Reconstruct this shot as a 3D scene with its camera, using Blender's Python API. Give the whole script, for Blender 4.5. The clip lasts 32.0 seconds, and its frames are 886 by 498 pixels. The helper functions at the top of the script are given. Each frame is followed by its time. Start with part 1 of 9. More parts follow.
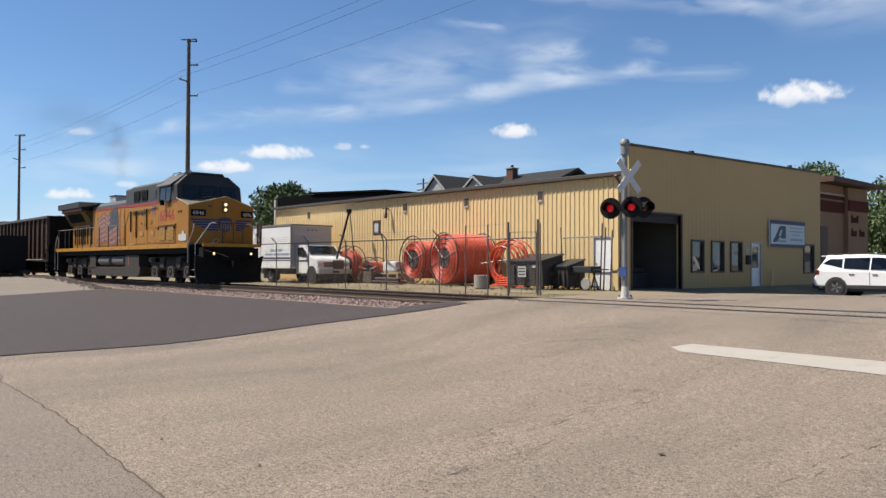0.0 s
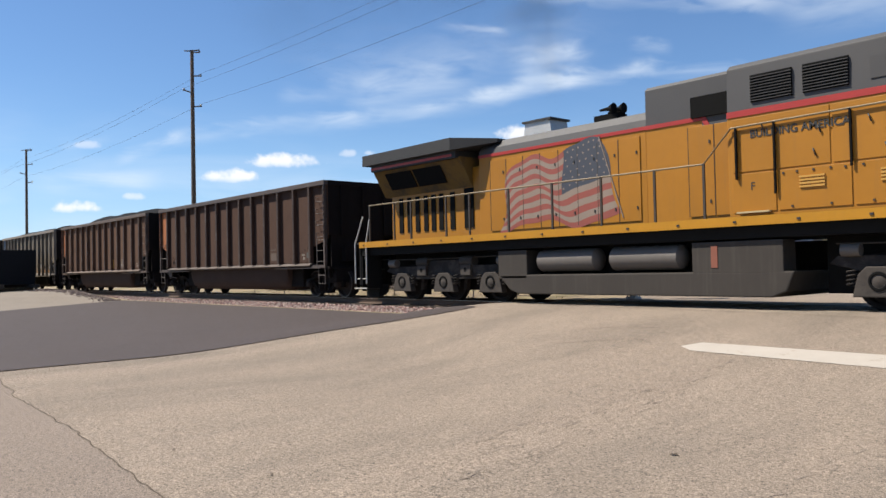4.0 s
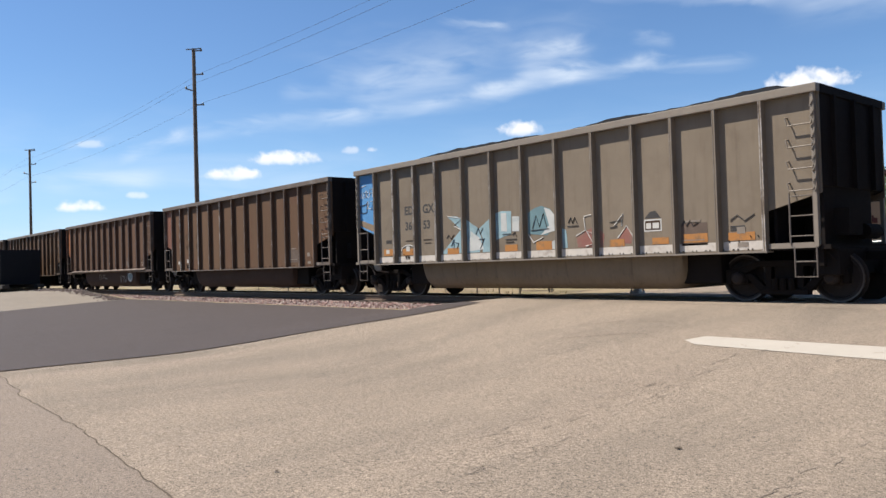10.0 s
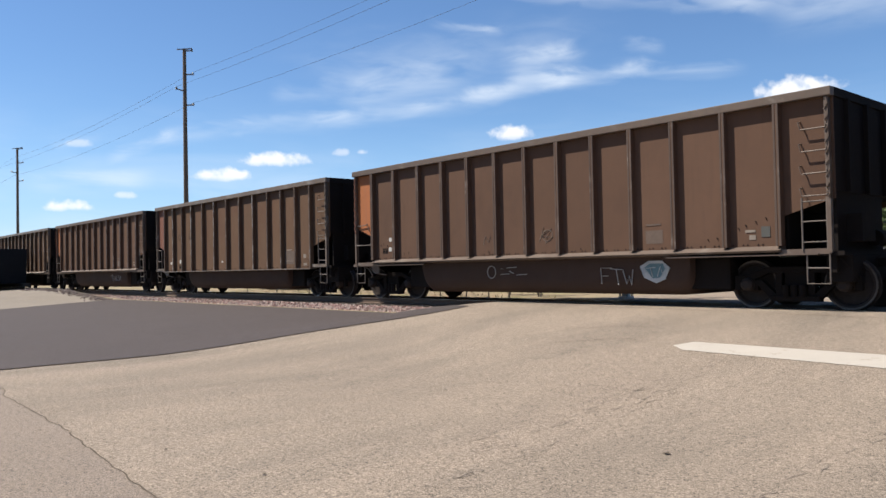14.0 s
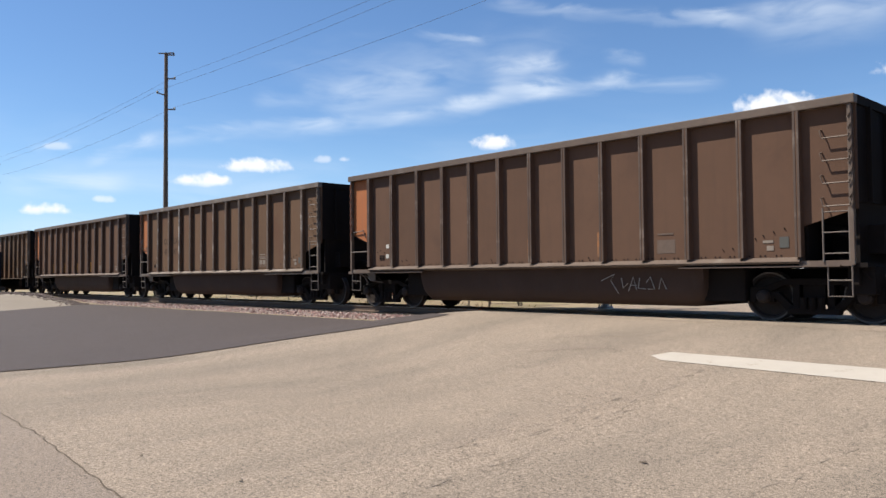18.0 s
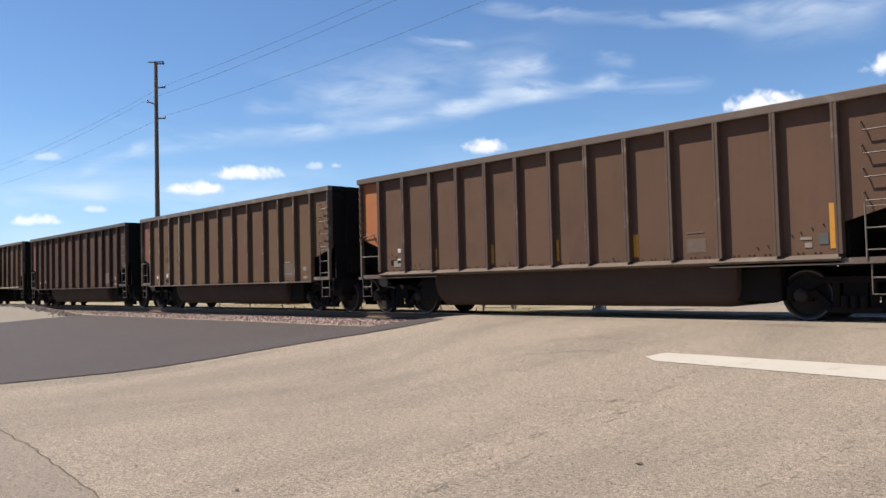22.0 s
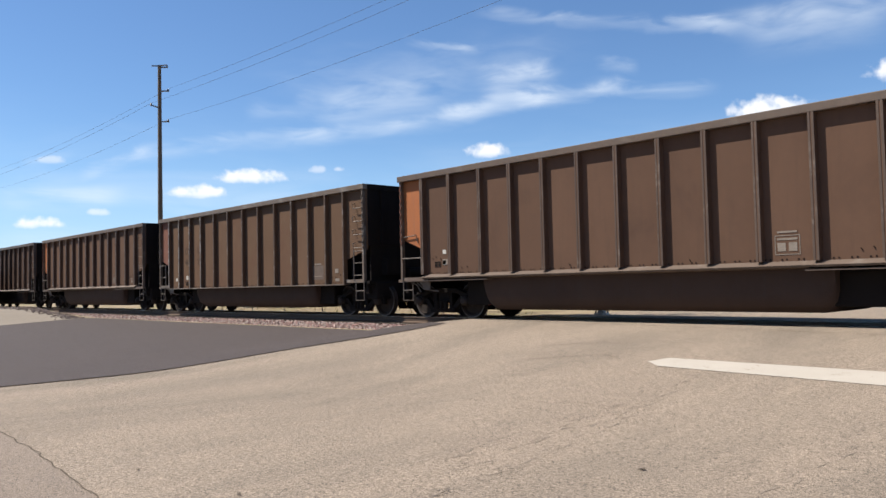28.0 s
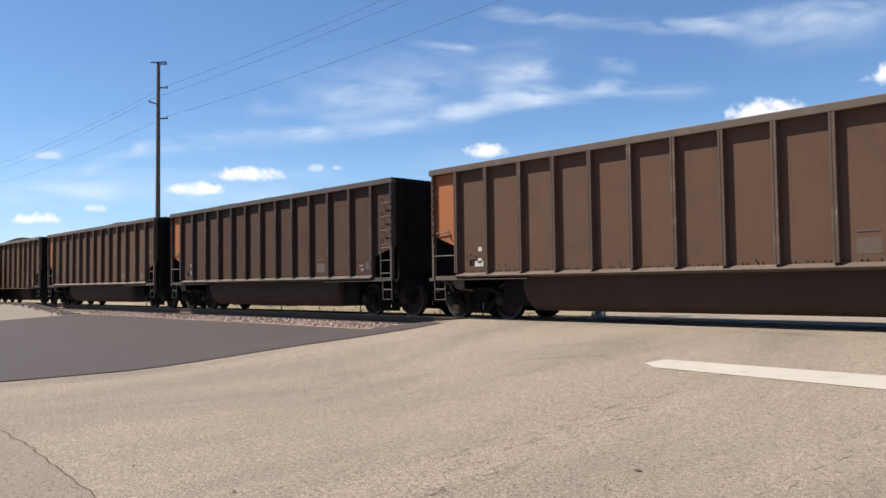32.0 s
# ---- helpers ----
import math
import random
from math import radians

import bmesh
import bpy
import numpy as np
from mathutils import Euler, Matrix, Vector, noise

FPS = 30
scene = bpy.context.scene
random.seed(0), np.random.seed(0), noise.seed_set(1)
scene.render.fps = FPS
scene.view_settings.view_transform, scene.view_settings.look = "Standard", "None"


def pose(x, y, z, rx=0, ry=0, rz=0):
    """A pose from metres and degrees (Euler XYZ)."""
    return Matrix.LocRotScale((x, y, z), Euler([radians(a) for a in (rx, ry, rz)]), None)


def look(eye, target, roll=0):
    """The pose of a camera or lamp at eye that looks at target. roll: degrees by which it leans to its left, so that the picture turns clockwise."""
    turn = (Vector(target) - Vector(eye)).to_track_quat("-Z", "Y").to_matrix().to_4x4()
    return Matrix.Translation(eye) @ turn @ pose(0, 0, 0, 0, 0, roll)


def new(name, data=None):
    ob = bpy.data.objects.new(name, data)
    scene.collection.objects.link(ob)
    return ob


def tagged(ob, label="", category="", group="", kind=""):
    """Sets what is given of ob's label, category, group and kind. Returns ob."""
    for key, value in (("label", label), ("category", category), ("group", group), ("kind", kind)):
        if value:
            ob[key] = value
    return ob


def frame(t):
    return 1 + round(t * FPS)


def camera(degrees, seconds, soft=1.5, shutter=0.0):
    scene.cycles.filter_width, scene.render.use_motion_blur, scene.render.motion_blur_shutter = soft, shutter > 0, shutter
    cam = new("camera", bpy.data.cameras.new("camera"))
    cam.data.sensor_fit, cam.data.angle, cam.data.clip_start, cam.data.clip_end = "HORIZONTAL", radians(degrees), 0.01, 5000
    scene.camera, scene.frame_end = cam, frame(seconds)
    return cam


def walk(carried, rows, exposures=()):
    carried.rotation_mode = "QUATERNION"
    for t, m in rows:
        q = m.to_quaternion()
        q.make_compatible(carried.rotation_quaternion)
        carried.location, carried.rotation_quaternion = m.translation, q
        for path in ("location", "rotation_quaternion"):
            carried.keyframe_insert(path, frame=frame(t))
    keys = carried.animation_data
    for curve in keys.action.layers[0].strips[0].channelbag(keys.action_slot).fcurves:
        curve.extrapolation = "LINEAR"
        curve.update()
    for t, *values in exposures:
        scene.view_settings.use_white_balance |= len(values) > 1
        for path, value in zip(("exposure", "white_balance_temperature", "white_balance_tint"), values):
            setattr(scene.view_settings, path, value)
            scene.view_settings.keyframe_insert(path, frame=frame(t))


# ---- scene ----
cam = camera(59.3, 32.0)
walk(cam, [
    (0, pose(0.002, -0.006, 0.920, 91.122, -0.159, 48.435)),
    (0.5, pose(-0.006, -0.009, 0.918, 91.269, -0.464, 48.439)),
    (1, pose(-0.006, -0.008, 0.923, 91.526, -0.554, 48.560)),
    (1.5, pose(0.005, -0.012, 0.924, 91.709, -0.564, 48.601)),
    (2, pose(-0.004, -0.012, 0.920, 91.623, -0.513, 48.557)),
    (2.5, pose(-0.007, -0.009, 0.923, 91.484, -0.245, 48.690)),
    (3, pose(0.008, -0.011, 0.929, 91.508, 0.387, 48.950)),
    (3.5, pose(-0.001, 0.002, 0.922, 91.470, 1.138, 49.032)),
    (4, pose(-0.003, -0.002, 0.923, 91.432, 1.211, 48.970)),
    (4.5, pose(0.003, -0.007, 0.923, 91.459, 0.949, 49.017)),
    (6.5, pose(0.005, 0.002, 0.926, 91.818, 1.906, 49.532)),
    (7, pose(-0.001, -0.004, 0.920, 91.715, 1.695, 49.189)),
    (7.5, pose(0.004, -0.001, 0.926, 91.399, 1.815, 48.901)),
    (8, pose(0.010, 0.001, 0.925, 91.243, 1.759, 48.782)),
    (8.5, pose(-0.002, -0.001, 0.920, 91.245, 1.716, 48.817)),
    (9, pose(-0.000, -0.000, 0.921, 91.202, 1.848, 49.039)),
    (9.5, pose(-0.002, 0.003, 0.924, 91.120, 1.880, 49.225)),
    (10, pose(0.005, -0.001, 0.921, 91.155, 1.714, 49.238)),
    (10.5, pose(0.009, -0.007, 0.927, 91.153, 1.638, 49.187)),
    (11, pose(-0.005, -0.000, 0.921, 91.133, 1.649, 49.133)),
    (11.5, pose(0.009, -0.008, 0.921, 91.137, 1.652, 48.988)),
    (12, pose(0.000, -0.003, 0.919, 91.169, 1.763, 48.867)),
    (12.5, pose(-0.005, 0.002, 0.919, 91.155, 1.836, 48.848)),
    (13, pose(-0.007, 0.002, 0.915, 91.230, 1.813, 48.799)),
    (13.5, pose(-0.006, -0.001, 0.918, 91.317, 1.542, 48.657)),
    (14, pose(-0.001, -0.007, 0.924, 91.371, 1.159, 48.452)),
    (14.5, pose(0.001, -0.007, 0.920, 91.303, 0.911, 48.337)),
    (16.5, pose(0.011, -0.016, 0.922, 91.763, 0.215, 47.263)),
    (17, pose(0.015, -0.016, 0.920, 91.882, 0.220, 47.285)),
    (17.5, pose(0.008, -0.011, 0.919, 91.919, 0.310, 47.237)),
    (18, pose(0.010, -0.017, 0.916, 91.982, 0.492, 47.024)),
    (18.5, pose(0.012, -0.014, 0.919, 91.994, 0.724, 46.805)),
    (19, pose(0.018, -0.022, 0.922, 91.956, 0.842, 46.704)),
    (19.5, pose(0.013, -0.017, 0.919, 91.951, 1.036, 46.721)),
    (20, pose(0.016, -0.017, 0.924, 92.022, 1.183, 46.709)),
    (20.5, pose(0.007, -0.017, 0.918, 92.194, 1.250, 46.607)),
    (21, pose(0.017, -0.014, 0.922, 92.226, 1.488, 46.638)),
    (21.5, pose(0.015, -0.008, 0.918, 92.247, 1.520, 46.713)),
    (22, pose(0.015, -0.014, 0.919, 92.302, 1.468, 46.569)),
    (22.5, pose(0.011, -0.016, 0.917, 92.384, 1.499, 46.342)),
    (23, pose(0.015, -0.010, 0.921, 92.422, 1.511, 46.350)),
    (23.5, pose(0.006, -0.015, 0.921, 92.342, 1.578, 46.421)),
    (24, pose(0.011, -0.016, 0.919, 92.351, 1.666, 46.611)),
    (24.5, pose(0.006, -0.014, 0.918, 92.435, 1.623, 46.701)),
    (25, pose(0.017, -0.020, 0.924, 92.485, 1.599, 46.756)),
    (25.5, pose(0.013, -0.011, 0.925, 92.520, 1.484, 46.854)),
    (27.5, pose(0.009, -0.017, 0.922, 92.582, 1.375, 46.650)),
    (28, pose(0.013, -0.017, 0.923, 92.596, 1.284, 46.736)),
    (28.5, pose(0.016, -0.020, 0.928, 92.592, 1.096, 46.754)),
    (29, pose(0.015, -0.016, 0.924, 92.612, 1.101, 46.694)),
    (29.5, pose(0.012, -0.023, 0.920, 92.628, 1.024, 46.626)),
    (30, pose(0.014, -0.023, 0.925, 92.599, 1.013, 46.651)),
    (30.5, pose(0.012, -0.024, 0.922, 92.599, 0.938, 46.579)),
    (31, pose(0.007, -0.011, 0.921, 92.549, 0.945, 46.460)),
    (31.5, pose(0.016, -0.011, 0.922, 92.542, 0.953, 46.453)),
    (32, pose(0.007, -0.014, 0.919, 92.573, 0.730, 46.531))], exposures=[(0, 0.64), (2.5, 0.66), (4, 0.80), (8, 0.84), (16, 0.84), (32, 0.84)])

# ---------------------------------------------------------------- light
SUN_EL, SUN_AZ = 56.0, 227.0        # degrees; azimuth clockwise from +y
sun_dir = Vector((math.sin(radians(SUN_AZ)) * math.cos(radians(SUN_EL)),
                  math.cos(radians(SUN_AZ)) * math.cos(radians(SUN_EL)), math.sin(radians(SUN_EL))))
sun = new("sun", bpy.data.lights.new("sun", "SUN"))
sun.data.energy, sun.data.angle, sun.data.color = 5.0, radians(0.53), (1.0, 0.93, 0.82)
sun.matrix_world = look(sun_dir * 100, (0, 0, 0))


class Nodes:
    """Short hand for a node tree."""

    def __init__(self, tree):
        self.t = tree

    def add(self, kind, **props):
        n = self.t.nodes.new(kind)
        ins = props.pop("ins", {})
        for k, v in props.items():
            setattr(n, k, v)
        for k, v in ins.items():
            if hasattr(v, "is_linked"):
                self.t.links.new(v, n.inputs[k])
            else:
                n.inputs[k].default_value = v
        return n

    def math(self, op, a, b=0.0, c=0.0, clamp=False):
        return self.add("ShaderNodeMath", operation=op, use_clamp=clamp, ins={0: a, 1: b, 2: c}).outputs[0]

    def ramp(self, v, a, b, lo=0.0, hi=1.0):
        return self.add("ShaderNodeMapRange", interpolation_type="SMOOTHSTEP",
                        ins={0: v, 1: a, 2: b, 3: lo, 4: hi}).outputs[0]

    def mix(self, f, a, b, blend="MIX"):
        n = self.add("ShaderNodeMix", data_type="RGBA", blend_type=blend)
        for k, v in ((0, f), (6, a), (7, b)):
            if hasattr(v, "is_linked"):
                self.t.links.new(v, n.inputs[k])
            else:
                n.inputs[k].default_value = (*v, 1) if isinstance(v, tuple) and len(v) == 3 else v
        return n.outputs[2]

    def noise(self, vec, scale, detail=4.0, rough=0.55, dist=0.0):
        return self.add("ShaderNodeTexNoise", ins={"Vector": vec, "Scale": scale, "Detail": detail,
                                                   "Roughness": rough, "Distortion": dist}).outputs[0]

    def mapped(self, vec, scale=(1, 1, 1), loc=(0, 0, 0), rot=(0, 0, 0)):
        return self.add("ShaderNodeMapping", ins={0: vec, 1: loc, 2: rot, 3: scale}).outputs[0]


def make_sky():
    """Nishita sky with a few small cumulus puffs and a veil of cirrus, all by direction."""
    w = bpy.data.worlds.new("sky")
    scene.world = w
    w.use_nodes = True
    t = w.node_tree
    t.nodes.clear()
    n = Nodes(t)
    sky = n.add("ShaderNodeTexSky", sky_type="NISHITA", sun_disc=False, sun_elevation=radians(SUN_EL),
                sun_rotation=radians(SUN_AZ), altitude=400, air_density=1.0, dust_density=0.1, ozone_density=4.0)
    gen = n.add("ShaderNodeTexCoord").outputs["Generated"]
    sep = n.add("ShaderNodeSeparateXYZ", ins={0: gen})
    x, y, z = sep.outputs
    # azimuth in degrees to the left of +y, and elevation
    az = n.math("MULTIPLY", n.math("ARCTAN2", n.math("MULTIPLY", x, -1.0), y), 57.2958)
    el = n.math("MULTIPLY", n.math("ARCSINE", z), 57.2958)
    flat = n.add("ShaderNodeCombineXYZ", ins={0: az, 1: el, 2: 0.0}).outputs[0]
    fine = n.noise(flat, 1.4, 4.0, 0.55)
    broad = n.noise(flat, 0.75, 3.0, 0.5)
    total = None
    for a, e, wa, we, strength in PUFFS:
        da = n.math("DIVIDE", n.math("SUBTRACT", az, a), wa)
        de = n.math("DIVIDE", n.math("SUBTRACT", el, e), we)
        # flat base: the lower half falls off faster
        de = n.math("MULTIPLY", de, n.ramp(de, -0.3, 0.3, 1.7, 1.0))
        d = n.math("ADD", n.math("MULTIPLY", da, da), n.math("MULTIPLY", de, de))
        d = n.math("ADD", d, n.math("MULTIPLY", n.math("SUBTRACT", fine, 0.5), 1.5))
        d = n.math("ADD", d, n.math("MULTIPLY", n.math("SUBTRACT", broad, 0.5), 3.2))
        m = n.math("MULTIPLY", n.math("MULTIPLY", n.ramp(d, 1.35, 0.0), n.ramp(de, -1.1, 0.3, 0.5, 1.0)), strength)
        total = m if total is None else n.math("MAXIMUM", total, m)
    streak = n.noise(n.mapped(flat, (0.06, 0.30, 1), (0, 0, 0), (0, 0, radians(-7))), 1.6, 4.5, 0.52, 0.4)
    wisp = n.noise(n.mapped(flat, (0.14, 0.42, 1), (3, 1, 0), (0, 0, radians(-10))), 1.8, 4.5, 0.52, 0.6)
    veil = None
    for a, e, half, width, slope, strength in VEILS:
        da = n.math("SUBTRACT", az, a)
        mid = n.math("ADD", n.math("MULTIPLY", da, slope), e)
        mid = n.math("ADD", mid, n.math("MULTIPLY", n.math("SUBTRACT", wisp, 0.5), 1.5))
        dv = n.math("ABSOLUTE", n.math("DIVIDE", n.math("SUBTRACT", el, mid), width))
        dh = n.math("ABSOLUTE", n.math("DIVIDE", da, half))
        m = n.math("MULTIPLY", n.ramp(dv, 1.0, 0.0), n.ramp(dh, 1.0, 0.45))
        m = n.math("MULTIPLY", m, n.ramp(n.math("ADD", streak, n.math("MULTIPLY", wisp, 0.6)), 0.50, 1.10))
        m = n.math("MULTIPLY", m, strength * 0.80)
        veil = m if veil is None else n.math("ADD", veil, m, clamp=True)
    low = n.math("MULTIPLY", n.math("MULTIPLY", n.ramp(el, 14.0, 2.0), n.ramp(streak, 0.35, 0.75)), 0.30)
    veil = n.math("ADD", veil, low, clamp=True)
    blue = n.mix(1.0, sky.outputs[0], (0.865, 1.0, 1.125, 1.0), "MULTIPLY")
    blue = n.mix(n.ramp(el, 12.0, 0.0, 0.0, 0.5), blue, (4.2, 6.1, 8.8, 1.0))
    col = n.mix(veil, blue, (7.5, 8.2, 9.0))
    col = n.mix(total, col, (8.7, 8.8, 9.1))
    bg = n.add("ShaderNodeBackground", ins={0: col, 1: 0.0695})
    out = n.add("ShaderNodeOutputWorld", ins={0: bg.outputs[0]})
    return w


# small clouds: azimuth left of +y, elevation, half width, half height, cover
PUFFS = [(64.2, 6.75, 2.2, 0.60, 0.95), (60.4, 7.85, 2.4, 0.66, 0.95), (74.2, 4.5, 1.4, 0.52, 0.9), (70.5, 5.3, 0.7, 0.32, 0.5), (55.8, 8.45, 0.6, 0.34, 0.42),
         (54.2, 8.5, 0.4, 0.26, 0.5), (43.1, 9.55, 1.6, 0.68, 0.95), (23.7, 11.2, 2.5, 1.0, 0.97), (15.4, 12.8, 2.2, 1.0, 0.97), (73.4, 8.7, 0.8, 0.34, 0.4), (10.0, 5.0, 4.0, 1.2, 0.8)]
# cirrus: azimuth, elevation, half length, half width, slope, cover
VEILS = [(58.8, 10.7, 5.4, 0.80, -0.095, 0.32), (52.7, 11.3, 6.0, 0.95, -0.120, 0.36), (47.3, 12.0, 5.2, 1.05, -0.156, 0.38), (42.2, 13.0, 5.4, 1.10, -0.168, 0.52),
         (37.2, 13.6, 4.6, 1.00, -0.075, 0.58), (31.7, 13.4, 5.4, 0.70, 0.075, 0.48), (58.3, 12.9, 2.8, 1.10, -0.113, 0.40), (51.0, 13.4, 6.5, 1.80, -0.166, 0.40),
         (40.7, 15.1, 3.8, 1.00, -0.059, 0.42), (40.7, 14.5, 3.4, 1.40, -0.213, 0.46), (33.7, 15.2, 1.8, 0.70, 0.179, 0.38), (46.5, 17.3, 3.0, 0.50, 0.178, 0.66),
         (38.5, 18.8, 6.0, 0.70, 0.126, 0.45), (29.8, 17.7, 5.4, 0.90, 0.154, 0.72), (21.0, 17.1, 6.5, 1.70, 0.050, 0.45), (20.3, 16.1, 5.5, 2.10, -0.016, 0.28),
         (69.4, 8.7, 2.6, 0.70, -0.302, 0.66), (65.2, 9.8, 4.2, 0.85, -0.194, 0.44), (72.8, 6.2, 4.5, 1.20, -0.052, 0.40), (73.6, 8.7, 1.8, 0.60, -0.227, 0.42), (48.0, 15.0, 14.0, 3.4, -0.08, 0.22)]
make_sky()

# ---------------------------------------------------------------- materials
MATS = {}
ALBEDO = 0.87                         # reflectance of everything, set once


def mat(name, col, rough=0.7, metal=0.0, var=0.14, scale=3.0, bump=0.15, bscale=60.0, second=None, second_scale=1.2,
        second_lo=0.55, second_hi=0.75, streak=0.0, streak_col=(0.05, 0.04, 0.03), rnd=0.0, emit=0.0, spec=0.5, aniso=(1, 1, 1),
        fleck=0.0, fleck_scale=120.0):
    """A worn surface: base colour with broad and fine variation, optional stains, vertical streaks and flecks."""
    if name in MATS:
        return MATS[name]
    col = tuple(c * (1.0 if emit else ALBEDO) for c in col)
    second = second and tuple(c * ALBEDO for c in second)
    m = bpy.data.materials.new(name)
    m.use_nodes = True
    t = m.node_tree
    n = Nodes(t)
    b = t.nodes["Principled BSDF"]
    co = n.add("ShaderNodeTexCoord").outputs["Object"]
    if rnd:
        # every piece takes its own stretch of the pattern
        o = n.math("MULTIPLY", n.add("ShaderNodeObjectInfo").outputs["Random"], 60.0)
        co = n.add("ShaderNodeVectorMath", operation="ADD", ins={0: co, 1: n.add("ShaderNodeCombineXYZ", ins={0: o, 1: o, 2: o}).outputs[0]}).outputs[0]
    co2 = n.mapped(co, aniso)
    big = n.noise(co2, scale, 5.0, 0.6)
    small = n.noise(co2, scale * 9.0, 4.0, 0.6)
    f = n.math("ADD", n.math("MULTIPLY", n.math("SUBTRACT", big, 0.5), 2.2 * var), n.math("MULTIPLY", n.math("SUBTRACT", small, 0.5), 1.2 * var))
    f = n.math("ADD", f, 1.0)
    if rnd:
        r = n.add("ShaderNodeObjectInfo").outputs["Random"]
        f = n.math("MULTIPLY", f, n.math("ADD", n.math("MULTIPLY", n.math("SUBTRACT", r, 0.5), 2.0 * rnd), 1.0))
    c = n.mix(1.0, (*col, 1.0), n.add("ShaderNodeCombineColor", ins={0: f, 1: f, 2: f}).outputs[0], "MULTIPLY")
    if second:
        s = n.noise(co2, second_scale, 6.0, 0.65, 0.4)
        c = n.mix(n.ramp(s, second_lo, second_hi), c, (*second, 1.0))
    if streak:
        s = n.noise(n.mapped(co, (5.0, 5.0, 0.35)), 1.6, 5.0, 0.65)
        c = n.mix(n.math("MULTIPLY", n.ramp(s, 0.48, 0.8), streak), c, (*streak_col, 1.0))
    if fleck:
        s = n.noise(co, fleck_scale, 2.0, 0.6)
        s2 = n.noise(co, fleck_scale * 0.3, 3.0, 0.7)
        s = n.math("ADD", n.math("MULTIPLY", s, 0.65), n.math("MULTIPLY", s2, 0.35))
        g = n.math("ADD", n.math("MULTIPLY", n.math("SUBTRACT", s, 0.5), 2.0 * fleck), 1.0)
        c = n.mix(1.0, c, n.add("ShaderNodeCombineColor", ins={0: g, 1: g, 2: g}).outputs[0], "MULTIPLY")
    t.links.new(c, b.inputs["Base Color"])
    rr = n.math("ADD", n.math("MULTIPLY", n.math("SUBTRACT", small, 0.5), 0.25), rough, clamp=True)
    t.links.new(rr, b.inputs["Roughness"])
    b.inputs["Metallic"].default_value = metal
    b.inputs["Specular IOR Level"].default_value = spec
    if bump:
        h = n.noise(co, bscale, 4.0, 0.6)
        h = n.math("ADD", h, n.math("MULTIPLY", big, 0.6))
        bn = n.add("ShaderNodeBump", ins={"Strength": bump, "Distance": 0.02, "Height": h})
        t.links.new(bn.outputs[0], b.inputs["Normal"])
    if emit:
        b.inputs["Emission Color"].default_value = (*col, 1)
        b.inputs["Emission Strength"].default_value = emit
    MATS[name] = m
    return m


def glass(name, tint=(0.6, 0.66, 0.68), rough=0.03, ior=1.5, clear=0.9):
    """Tinted pane with a mirror-like face; clear: how much of it lets light through."""
    if name in MATS:
        return MATS[name]
    m = bpy.data.materials.new(name)
    m.use_nodes = True
    b = m.node_tree.nodes["Principled BSDF"]
    b.inputs["Base Color"].default_value = (*tint, 1)
    b.inputs["Roughness"].default_value = rough
    b.inputs["Transmission Weight"].default_value = clear
    b.inputs["IOR"].default_value = ior
    MATS[name] = m
    return m


